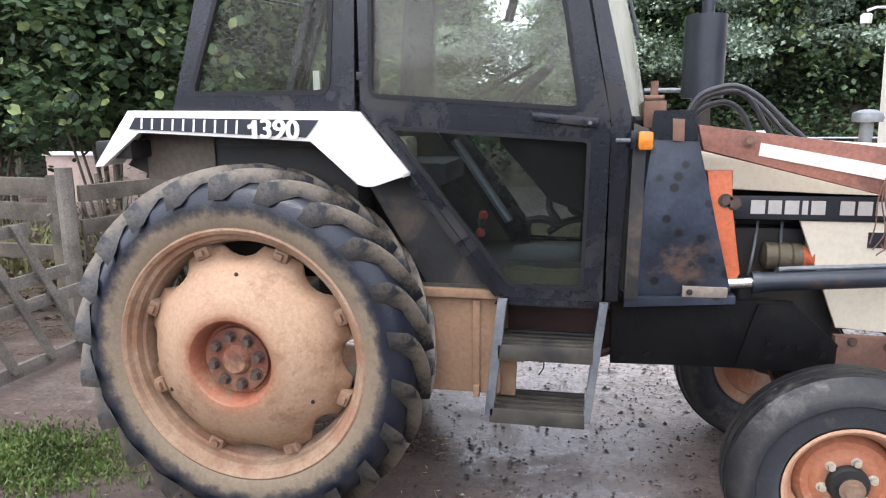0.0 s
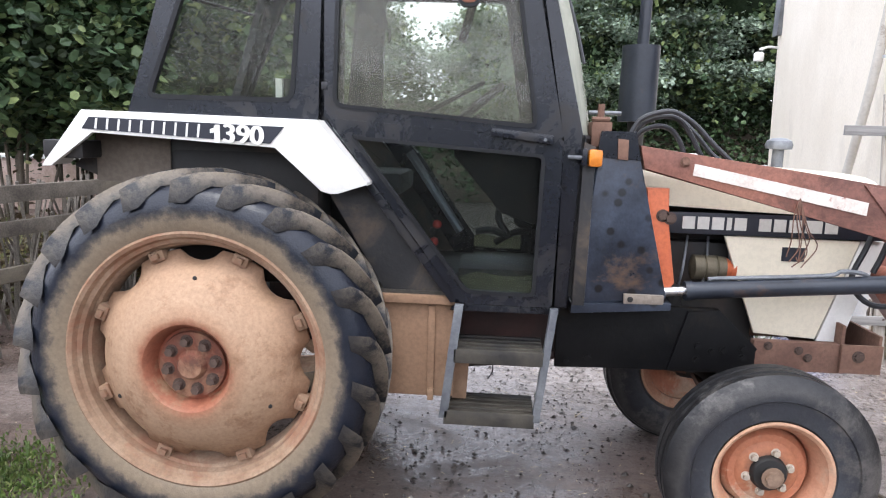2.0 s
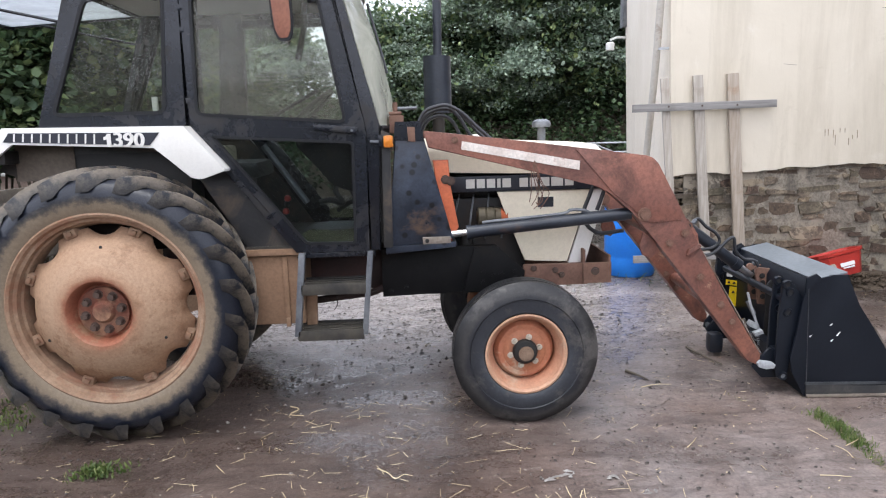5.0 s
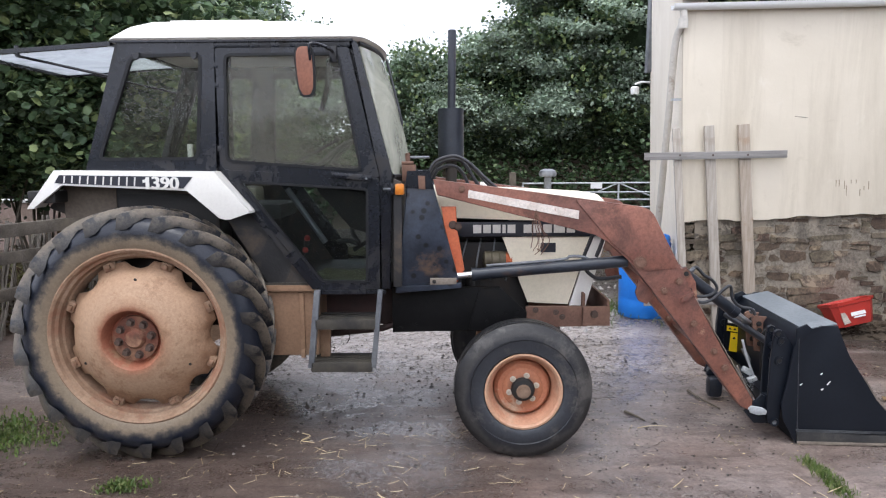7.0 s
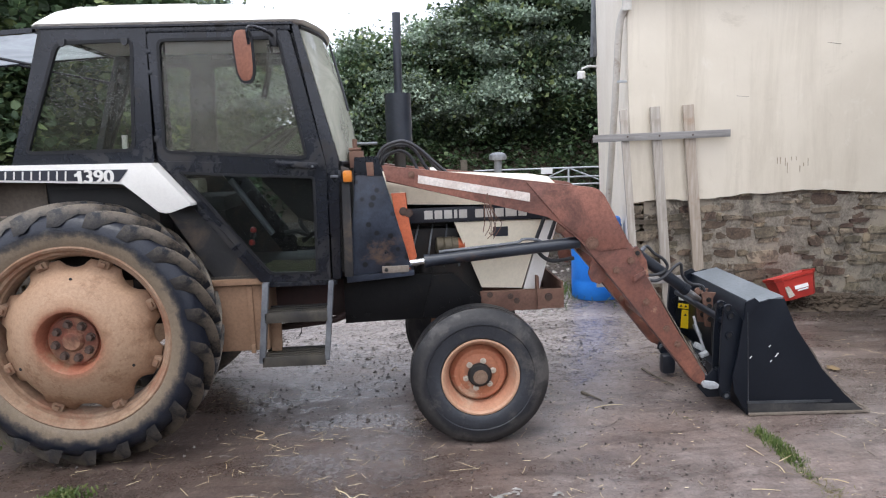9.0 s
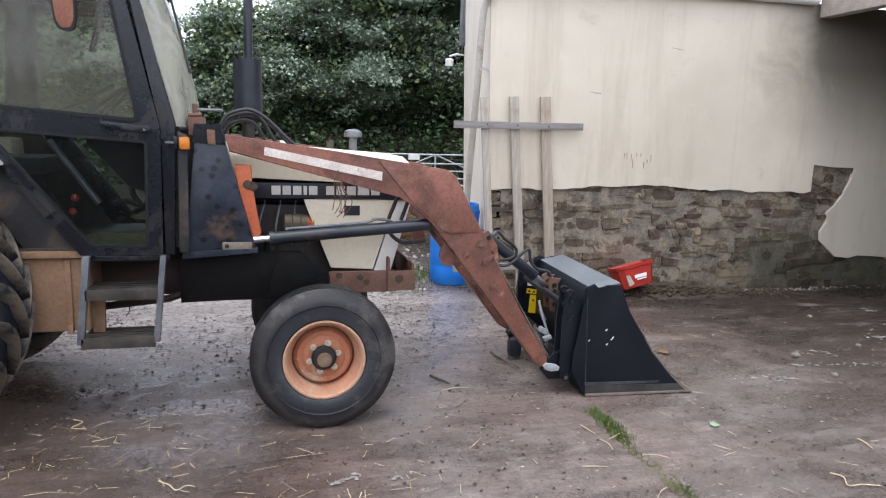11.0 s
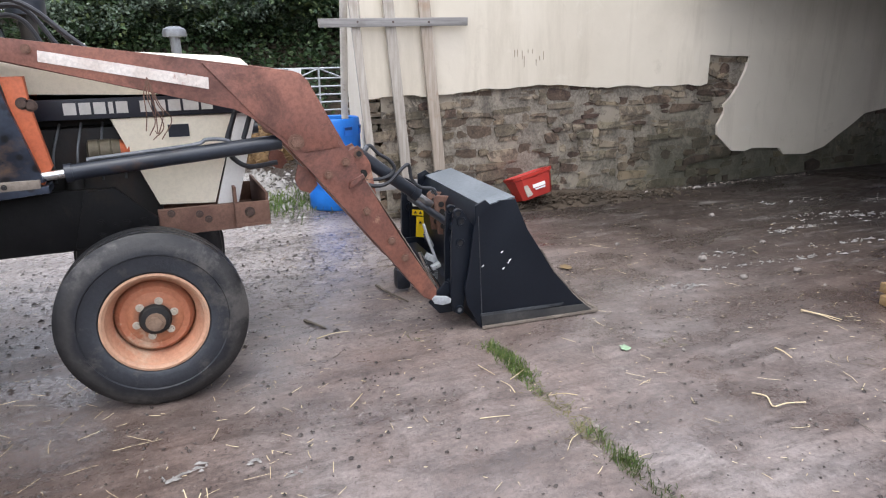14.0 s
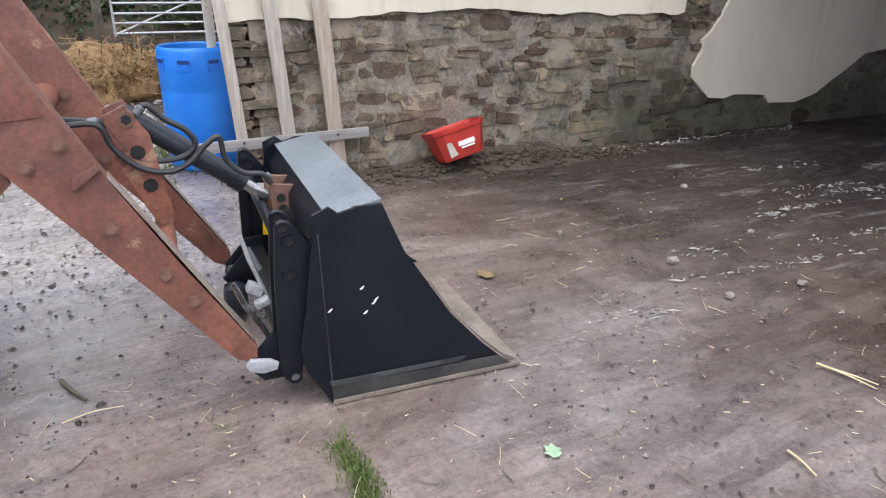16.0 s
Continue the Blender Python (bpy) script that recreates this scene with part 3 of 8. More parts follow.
M_GLASSLOW = glass("low_cab_glass", (0.78, 0.82, 0.82), (0.30, 0.30, 0.28), 0.012, 0.13)
M_HUBNUT = surface("rust_brown_nut", (0.16, 0.10, 0.065), (0.24, 0.16, 0.11), 0.7, scale=12, bump=0.4)
M_DRIP = surface("brown_drip", (0.27, 0.22, 0.15), (0.36, 0.30, 0.22), 0.9, scale=9, bump=0.1)
M_DEADLEAF = leaf_mat("dead_brown_leaf", (0.035, 0.022, 0.013), (0.075, 0.052, 0.028), (0.10, 0.105, 0.04))
M_PINK = surface("pink_lime_wash", (0.50, 0.38, 0.33), (0.40, 0.30, 0.26), 0.85, scale=2, fine=30, bump=0.3, dirt=(0.22, 0.16, 0.12), dirt_at=0.58)
M_DULLNUT = surface("dull_zinc_nut", (0.62, 0.57, 0.49), (0.46, 0.40, 0.32), 0.5, 0.4, scale=9, bump=0.2)
M_CRUST = surface("dried_grey_mud", (0.19, 0.155, 0.125), (0.27, 0.23, 0.19), 0.9, scale=8, fine=50, bump=0.6, dirt=(0.17, 0.08, 0.055), dirt_at=0.58, dirt_scale=5)
M_GREENFILM = glass("green_film", (0.78, 0.80, 0.66), (0.24, 0.23, 0.14), 0.24)
M_INNER = surface("scuffed_pale_panel", (0.72, 0.73, 0.68), (0.60, 0.61, 0.56), 0.6, scale=5, fine=40, bump=0.1, dirt=(0.12, 0.11, 0.09), dirt_at=0.6, dirt_scale=4)
M_QUARTER = glass("quarter_window_glass", (0.88, 0.90, 0.86), (0.48, 0.46, 0.38), 0.03, 0.16)
# White translucent film imitates the sky reflected in the hatch glass.
M_HAZE = glass("sky_pale_hatch_glass", (0.9, 0.92, 0.93), (0.50, 0.52, 0.54), 0.55, 0.35, True)
M_SCREEN = glass("grimy_windscreen_glass", (0.85, 0.87, 0.82), (0.60, 0.60, 0.50), 0.42)
M_BARK = surface("bark", (0.09, 0.075, 0.055), (0.15, 0.125, 0.095), 0.9, scale=8, bump=0.6)
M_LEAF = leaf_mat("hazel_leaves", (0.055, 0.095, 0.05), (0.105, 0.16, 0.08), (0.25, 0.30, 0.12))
# Far leaf tones lifted and greyed, with haze put into the colour.
M_LEAFFAR = leaf_mat("hazed_tree_leaves", (0.18, 0.235, 0.185), (0.25, 0.315, 0.235), (0.36, 0.43, 0.32))
# Ivy green, also the shaded tone of leaves deep inside the hazels.
M_IVY_AND_SHADE = leaf_mat("ivy_and_shaded_leaves", (0.022, 0.042, 0.018), (0.04, 0.07, 0.028), (0.085, 0.12, 0.05))
M_SHADE = surface("inner_crown_shade", (0.010, 0.016, 0.008), (0.022, 0.034, 0.016), 0.9, scale=3, fine=25, bump=1.0, grain=0.7, spec=0.1)
M_GRASS = leaf_mat("grass_blades", (0.06, 0.10, 0.025), (0.10, 0.155, 0.035), (0.19, 0.21, 0.075))
M_DRYGRASS = leaf_mat("dry_grass_blades", (0.13, 0.12, 0.05), (0.18, 0.15, 0.07), (0.10, 0.15, 0.04))
M_SOIL = surface("bank_soil", (0.05, 0.038, 0.026), (0.085, 0.062, 0.042), 0.95, scale=2, fine=20, bump=0.8, grain=0.4)
M_CLOD = surface("wet_mud_crumb", (0.022, 0.0165, 0.0135), (0.055, 0.042, 0.034), 0.5, scale=6, bump=0.3)
M_STRAW = surface("straw", (0.62, 0.52, 0.33), (0.48, 0.37, 0.21), 0.7, scale=3, bump=0.05, grain=0.1)
M_MUCK = surface("strawy_muck", (0.13, 0.075, 0.035), (0.30, 0.19, 0.085), 0.9, scale=14, fine=40, bump=0.8, grain=0.4)
M_PEBBLE = surface("pebble", (0.13, 0.11, 0.095), (0.27, 0.24, 0.21), 0.8, scale=6, bump=0.3)


# ---------- mesh helpers ----------
def mesh_from(name, bm, material, smooth=35):
    me = bpy.data.meshes.new(name)
    bmesh.ops.recalc_face_normals(bm, faces=bm.faces[:])
    bm.to_mesh(me)
    bm.free()
    me.materials.append(material)
    me.polygons.foreach_set("use_smooth", [True] * len(me.polygons))
    me.set_sharp_from_angle(angle=radians(smooth))
    return me


def part(name, bm, material, parent=None, label="", at=None, smooth=35):
    ob = new(name, mesh_from(name, bm, material, smooth))
    ob.parent = parent
    if at is not None:
        ob.matrix_basis = at
    if label:
        ob["label"] = label
    return ob


def thing(name, label, category, at=(0, 0, 0), group="", kind=""):
    ob = new(name)
    ob.location = at
    return tagged(ob, label, category, group, kind)


def add_box(bm, a, b, bevel=0.0, m=None):
    r = bmesh.ops.create_cube(bm, size=1)
    for v in r["verts"]:
        v.co = Vector([a[i] + (b[i] - a[i]) * (v.co[i] + 0.5) for i in range(3)])
        if m is not None:
            v.co = m @ v.co
    if bevel:
        es = list({e for v in r["verts"] for e in v.link_edges})
        bmesh.ops.bevel(bm, geom=es, offset=bevel, segments=2, affect="EDGES", profile=0.6)
    return bm


def box(a, b, bevel=0.0, m=None):
    return add_box(bmesh.new(), a, b, bevel, m)


def add_prism(bm, pts, y0, y1, bevel=0.0):
    """A plate whose outline is given in x and z, from y0 to y1."""
    lo = [bm.verts.new((x, y0, z)) for x, z in pts]
    hi = [bm.verts.new((x, y1, z)) for x, z in pts]
    n = len(pts)
    made = [bm.faces.new(lo), bm.faces.new(hi[::-1])]
    made += [bm.faces.new((lo[i], hi[i], hi[(i + 1) % n], lo[(i + 1) % n])) for i in range(n)]
    if bevel:
        rim = [e for f in made[:2] for e in f.edges]
        bmesh.ops.bevel(bm, geom=rim, offset=bevel, segments=2, affect="EDGES", profile=0.6)
    return bm


def prism(pts, y0, y1, bevel=0.0):
    return add_prism(bmesh.new(), pts, y0, y1, bevel)


def ring(outer, inner, y0, y1, bevel=0.004):
    """A frame between two outlines with as many corners each, in x and z, from y0 to y1."""
    bm = bmesh.new()
    n = len(outer)
    v = {}
    for k, (pts, y) in enumerate(((outer, y0), (inner, y0), (outer, y1), (inner, y1))):
        v[k] = [bm.verts.new((x, y, z)) for x, z in pts]
    for i in range(n):
        j = (i + 1) % n
        bm.faces.new((v[0][i], v[0][j], v[1][j], v[1][i]))
        bm.faces.new((v[2][j], v[2][i], v[3][i], v[3][j]))
        bm.faces.new((v[0][j], v[0][i], v[2][i], v[2][j]))
        bm.faces.new((v[1][i], v[1][j], v[3][j], v[3][i]))
    if bevel:
        bmesh.ops.bevel(bm, geom=[e for e in bm.edges if abs(e.verts[0].co.y - e.verts[1].co.y) < 1e-6 and e.calc_face_angle(0) > 0.5], offset=bevel, segments=2, affect="EDGES")
    return bm


def inset(pts, d):
    """The outline drawn in by d."""
    n = len(pts)
    area = sum(pts[i][0] * pts[(i + 1) % n][1] - pts[(i + 1) % n][0] * pts[i][1] for i in range(n))
    s = 1 if area > 0 else -1
    out = []
    for i in range(n):
        p0, p1, p2 = Vector(pts[i - 1]), Vector(pts[i]), Vector(pts[(i + 1) % n])
        e1, e2 = (p1 - p0).normalized(), (p2 - p1).normalized()
        n1, n2 = Vector((-e1.y, e1.x)) * s, Vector((-e2.y, e2.x)) * s
        b = (n1 + n2)
        b /= max(0.2, b.dot(n1))
        out.append(tuple(p1 + b * d))
    return out


def add_tube(bm, pts, r, seg=10, closed=False, r_end=None):
    """A round bar or hose along points."""
    pts = [Vector(p) for p in pts]
    n = len(pts)
    rings = []
    up = None
    for i, p in enumerate(pts):
        if closed:
            d = pts[(i + 1) % n] - pts[i - 1]
        else:
            d = pts[min(i + 1, n - 1)] - pts[max(i - 1, 0)]
        d.normalize()
        if up is None:
            up = d.orthogonal().normalized()
        up = (up - d * up.dot(d)).normalized()
        side = d.cross(up)
        rr = r if r_end is None else r + (r_end - r) * i / (n - 1)
        rings.append([bm.verts.new(p + (up * math.cos(a) + side * math.sin(a)) * rr) for a in [2 * math.pi * k / seg for k in range(seg)]])
    for i in range(n if closed else n - 1):
        a, b = rings[i], rings[(i + 1) % n]
        for k in range(seg):
            bm.faces.new((a[k], a[(k + 1) % seg], b[(k + 1) % seg], b[k]))
    if not closed:
        bm.faces.new(rings[0][::-1])
        bm.faces.new(rings[-1])
    return bm


def tube(pts, r, seg=10, closed=False, r_end=None):
    return add_tube(bmesh.new(), pts, r, seg, closed, r_end)


def smooth_path(pts, per=8):
    """Points along a smooth curve through the given ones."""
    p = [Vector(q) for q in pts]
    p = [2 * p[0] - p[1]] + p + [2 * p[-1] - p[-2]]
    out = []
    for i in range(1, len(p) - 2):
        for k in range(per):
            t = k / per
            a, b, c, d = p[i - 1], p[i], p[i + 1], p[i + 2]
            out.append(0.5 * ((2 * b) + (c - a) * t + (2 * a - 5 * b + 4 * c - d) * t * t + (3 * b - a - 3 * c + d) * t ** 3))
    out.append(p[-2])
    return out


def lathe(profile, seg=64, close=True):
    """A body turned about the y axis from (radius, y) pairs; a closed profile makes a ring."""
    bm = bmesh.new()
    rings = [[bm.verts.new((r * math.cos(a), y, r * math.sin(a))) for a in [2 * math.pi * k / seg for k in range(seg)]] for r, y in profile]
    n = len(rings)
    for i in range(n if close else n - 1):
        a, b = rings[i], rings[(i + 1) % n]
        for k in range(seg):
            bm.faces.new((a[k], a[(k + 1) % seg], b[(k + 1) % seg], b[k]))
    if not close:
        bm.faces.new(rings[0])
        bm.faces.new(rings[-1][::-1])
    return bm


def hexbolt(r=0.014, h=0.012):
    """A hexagon head with a washer, facing minus y."""
    bm = lathe([(r * 1.45, 0), (r * 1.45, -0.003), (r * 1.0, -0.003)], 14, False)
    add_prism(bm, [(r * math.cos(a), r * math.sin(a)) for a in [math.pi * k / 3 for k in range(6)]], -h, -0.002)
    return bm


def bolts(parent, where, material, r=0.014, h=0.012, name="bolt"):
    """Alike bolts on one mesh, at x, y, z."""
    me = mesh_from(name, hexbolt(r, h), material)
    for k, (x, y, z) in enumerate(where):
        ob = new(name, me)
        ob.parent = parent
        ob.matrix_basis = pose(x, y, z, 0, 17 * k, 0)


def lettering(text, size, at, material, parent, name, thick=0.002, stretch=1.0):
    cu = bpy.data.curves.new(name, "FONT")
    cu.body, cu.size, cu.extrude, cu.offset, cu.align_x, cu.align_y = text, size, thick, 0.0, "CENTER", "CENTER"
    tmp = new(name, cu)
    me = bpy.data.meshes.new_from_object(tmp)
    bpy.data.objects.remove(tmp)
    # a bolder stroke: the same letters again, moved a little sideways and forward
    bm = bmesh.new()
    for k in range(-4, 5):
        start = len(bm.verts)
        bm.from_mesh(me)
        bm.verts.ensure_lookup_table()
        for v in bm.verts[start:]:
            v.co += Vector((size * 0.010 * k, size * 0.010 * (k % 2), 0.0002 * k))
    bm.to_mesh(me)
    bm.free()
    me.materials.clear()
    me.materials.append(material)
    ob = new(name, me)
    ob.parent = parent
    ob.matrix_basis = at @ Matrix.Diagonal((stretch, 1, 1, 1))
    return ob


def leaf_cloud(name, centres, spread, count, size, material, parent=None, seed=1, flat=0.5, droop=0.0, broad=False):
    """Many small folded leaves scattered round the given centres."""
    rng = np.random.default_rng(seed)
    c = np.asarray(centres)
    idx = rng.integers(0, len(c), count)
    p = c[idx] + rng.normal(0, 1, (count, 3)) * np.asarray(spread)
    d = rng.normal(0, 1, (count, 3))
    d[:, 2] = d[:, 2] * flat - droop
    d /= np.linalg.norm(d, axis=1)[:, None]
    s = np.cross(d, rng.normal(0, 0.6, (count, 3)) + np.array([0, 0, 1.0]))
    s /= np.linalg.norm(s, axis=1)[:, None] + 1e-9
    n = np.cross(d, s)
    L = size * rng.uniform(0.6, 1.35, (count, 1))
    w = L * rng.uniform(0.33, 0.48, (count, 1))
    v = np.stack([p, p + d * L * 0.45 + s * w + n * L * 0.1, p + d * L, p + d * L * 0.45 - s * w + n * L * 0.1], 1).reshape(-1, 3)
    b = np.arange(count)[:, None] * 4
    f = np.concatenate([b + np.array([[0, 1, 2]]), b + np.array([[0, 2, 3]])])
    if broad:
        v = np.stack([p, p + d * L * 0.18 + s * w * 0.85, p + d * L * 0.62 + s * w * 1.1 + n * L * 0.1, p + d * L, p + d * L * 0.62 - s * w * 1.1 + n * L * 0.1, p + d * L * 0.18 - s * w * 0.85], 1).reshape(-1, 3)
        b = np.arange(count)[:, None] * 6
        f = np.concatenate([b + np.array([[0, 1, 2]]), b + np.array([[0, 2, 3]]), b + np.array([[0, 3, 4]]), b + np.array([[0, 4, 5]])])
    me = bpy.data.meshes.new(name)
    me.from_pydata(v.tolist(), [], f.tolist())
    me.materials.append(material)
    ob = new(name, me)
    ob.parent = parent
    return ob


def rise(x, y):
    """Height of the yard: it lifts a little towards the house."""
    t = min(1, max(0, (x - 2.5) / 1.3))
    return 0.03 * t * t * (3 - 2 * t)


# ---------- ground ----------
def spaced(lo, a, b, hi, step, far=14):
    near = np.arange(a, b + 1e-6, step)
    k = np.linspace(1, 0, far, endpoint=False) ** 3
    k2 = np.linspace(0, 1, far + 1)[1:] ** 3
    return np.concatenate([a + (lo - a) * k, near, b + (hi - b) * k2])


def build_ground():
    xs = spaced(-260, -5, 11.5, 260, 0.075)
    ys = spaced(-260, -4.5, 5, 320, 0.075)
    verts = []
    for y in ys:
        for x in xs:
            z = rise(x, y)
            if -6 < x < 12 and -5 < y < 6:
                z += 0.010 * noise.noise((x * 1.3, y * 1.3, 0)) + 0.006 * noise.noise((x * 5, y * 5, 3)) - 0.004
                crack = abs(x - 3.79 - 0.05 * noise.noise((y * 2.3, 0, 5)))
                if y < -0.75:
                    z -= 0.014 * math.exp(-(crack / 0.07) ** 2)
            verts.append((x, y, z))
    nx = len(xs)
    faces = [(j * nx + i, j * nx + i + 1, (j + 1) * nx + i + 1, (j + 1) * nx + i) for j in range(len(ys) - 1) for i in range(nx - 1)]
    me = bpy.data.meshes.new("ground")
    me.from_pydata([tuple(map(float, v)) for v in verts], [], faces)
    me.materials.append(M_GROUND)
    me.polygons.foreach_set("use_smooth", [True] * len(me.polygons))
    tagged(new("ground", me), "wet muddy concrete farmyard strewn with straw and grit", "ground", kind="structure")


build_ground()

# ---------- house ----------
WALL_Y = 2.0


def lean(ob):
    """The old house leans a trifle."""
    for v in ob.data.vertices:
        v.co.x -= 0.028 * (v.co.z - 1.1)
    return ob


def wavy(x):
    return 1.13 + 0.035 * noise.noise((x * 1.7, 0, 1)) + 0.02 * noise.noise((x * 6, 0, 2)) + (0.06 if 4.9 < x < 6.6 else 0) * math.sin((x - 4.9) / 1.7 * math.pi)


def build_house():
    x0, x1, top = 4.04, 11.4, 3.16
    wall = tagged(new("wall_north"), "rubble stone house wall with cream render above", "wall", kind="structure")
    core = part("core", prism([(x0 + 0.14, -0.2), (x1, -0.2), (x1, top), (x0 + 0.14, top)], WALL_Y + 0.006, WALL_Y + 0.45), M_MORTAR, wall, "rough mortar behind the stones")
    lean(core)
    low = [(x0 + 0.075 * i, wavy(x0 + 0.075 * i) + 0.012 * noise.noise((i * 3.1, 0, 7))) for i in range(51)]
    low = [p for p in low if p[0] < 7.86]
    outline = low + [(7.88, 1.14), (7.89, 1.44), (8.10, 1.42), (8.45, 1.41), (8.45, top), (x0, top)]
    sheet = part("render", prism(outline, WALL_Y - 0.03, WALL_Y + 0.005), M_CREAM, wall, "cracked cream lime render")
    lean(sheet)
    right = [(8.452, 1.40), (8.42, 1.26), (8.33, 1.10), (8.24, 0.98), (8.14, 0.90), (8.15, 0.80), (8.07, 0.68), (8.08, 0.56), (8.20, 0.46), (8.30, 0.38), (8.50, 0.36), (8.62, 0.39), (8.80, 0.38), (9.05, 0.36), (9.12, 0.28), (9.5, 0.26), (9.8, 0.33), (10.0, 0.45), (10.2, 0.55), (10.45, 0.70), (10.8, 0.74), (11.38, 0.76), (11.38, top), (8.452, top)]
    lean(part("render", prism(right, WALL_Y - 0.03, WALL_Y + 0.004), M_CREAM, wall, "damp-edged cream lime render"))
    # side wall, running back from the corner
    side = tagged(new("wall_west"), "cream rendered side wall of the house", "wall", kind="structure")
    bm = bmesh.new()
    a, b = Vector((x0, WALL_Y + 0.005, 0)), Vector((5.45, 7.75, 0))
    n = Vector((0.97, -0.24, 0)) * 0.35
    q = [bm.verts.new(v) for z, rise_back in ((-0.2, 0.0), (top + 0.1, 1.9)) for v in ((a.x, a.y, z), (b.x, b.y, z + rise_back), (b.x + n.x, b.y + n.y, z + rise_back), (a.x + n.x + 0.05, a.y + 0.38, z))]
    for f in ((0, 1, 2, 3), (4, 5, 6, 7), (0, 1, 5, 4), (1, 2, 6, 5), (2, 3, 7, 6), (3, 0, 4, 7)):
        bm.faces.new([q[i] for i in f])
    lean(part("render", bm, M_BRIGHTCREAM, side))
    lean(part("back_wall", box((5.6, 7.35, -0.2), (11.4, 7.7, 3.6)), M_CREAM, side))
    # eaves: soffit board, gutter, downpipe
    gut = thing("gutter", "white half-round plastic gutter along the eaves", "gutter")
    bm = bmesh.new()
    prof = [(0.055 * math.cos(t), 0.055 * math.sin(t)) for t in [math.pi + math.pi * k / 10 for k in range(11)]]
    prof += [(0.049 * math.cos(t), 0.049 * math.sin(t)) for t in [2 * math.pi - math.pi * k / 10 for k in range(11)]]
    e = [[bm.verts.new((x, WALL_Y - 0.09 + y, 3.14 + 0.012 * (x - 4) + z)) for y, z in prof] for x in (3.86, 7.62)]
    for i in range(len(prof)):
        j = (i + 1) % len(prof)
        bm.faces.new((e[0][i], e[0][j], e[1][j], e[1][i]))
    bm.faces.new(e[0][::-1])
    bm.faces.new(e[1])
    part("channel", bm, M_PLAINWHITE, gut)
    dp = thing("downpipe", "old cream painted downpipe slanting into the water barrel", "pipe")
    part("pipe", tube(smooth_path([(3.96, WALL_Y - 0.09, 3.09), (3.97, WALL_Y - 0.07, 2.98), (3.945, WALL_Y + 0.06, 2.80), (3.955, WALL_Y + 0.22, 2.1), (4.03, WALL_Y + 0.66, 1.1), (4.04, WALL_Y + 0.72, 0.86)]), 0.034, 14), M_OLDPIPE, dp)
    part("socket", tube([(3.975, WALL_Y - 0.06, 2.93), (3.97, WALL_Y - 0.07, 3.02)], 0.044, 14), M_OLDPIPE, dp)
    part("clip", box((3.92, WALL_Y + 0.03, 2.28), (4.08, WALL_Y + 0.06, 2.30)), M_GALV, dp)
    # slate roof above the eaves
    bm = bmesh.new()
    q = [bm.verts.new(v) for v in ((3.7, WALL_Y - 0.14, 3.22), (11.6, WALL_Y - 0.14, 3.30), (11.6, 4.3, 4.9), (4.6, 4.3, 4.8), (3.7, WALL_Y - 0.14, 3.26), (11.6, WALL_Y - 0.14, 3.34), (11.6, 4.3, 4.95), (4.6, 4.3, 4.85))]
    for f in ((0, 1, 2, 3), (4, 5, 6, 7), (0, 1, 5, 4), (1, 2, 6, 5), (2, 3, 7, 6), (3, 0, 4, 7)):
        bm.faces.new([q[i] for i in f])
    tagged(part("roof", bm, M_DARKSTONE), "dark slate roof over the house", "roof", kind="structure")
    # grey barge board at the far corner
    tagged(part("bargeboard", prism([(5.23, 3.22), (5.37, 3.24), (5.38, 4.6), (5.26, 4.6)], 7.40, 7.58, 0.01), M_STEEL), "grey board under the side eaves", "trim", kind="structure")
    lamp = thing("outside_lamp", "small white outside lamp on a wall bracket", "lamp", (5.30, 7.60, 3.02))
    part("shade", lathe([(0.07, -0.13), (0.075, -0.02), (0.05, 0.0), (0.04, 0.0)], 16, False), M_PLAINWHITE, lamp, at=pose(-0.22, 0, -0.02, 90, 0, 0))
    part("bracket", tube([(-0.22, 0, 0.02), (-0.1, 0, 0.06), (0.12, 0, 0.05)], 0.018, 8), M_PLAINWHITE, lamp)
    return wall


WALL = build_house()


# ---------- barn bay to the east, in deep shade ----------
EAST = []


def build_barn():
    b = tagged(new("wall_east"), "rubble stone wall inside the open barn bay, coloured dark for shade", "wall", kind="structure")
    EAST.append(b)
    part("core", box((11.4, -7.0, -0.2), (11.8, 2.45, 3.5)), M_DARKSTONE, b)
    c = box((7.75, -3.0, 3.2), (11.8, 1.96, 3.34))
    tagged(part("ceiling", c, M_DARKSTONE), "boarded underside of the barn loft, coloured dark for shade", "ceiling", kind="structure")
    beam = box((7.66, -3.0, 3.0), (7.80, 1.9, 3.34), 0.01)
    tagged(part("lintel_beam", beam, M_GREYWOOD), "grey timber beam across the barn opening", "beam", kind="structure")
    # Unseen wall, added only to keep light out of the bay.
    tagged(part("unseen_bay_wall", box((7.75, -3.0, -0.2), (11.8, -2.7, 3.4)), M_DARKSTONE), "unseen wall added to keep light out of the barn bay", "wall", kind="structure")


build_barn()

# ---------- tractor ----------
YC = -0.05
tractor = thing("tractor", "old white and black farm tractor with muddy wheels", "tractor")


def mirrored(y):
    return 2 * YC - y


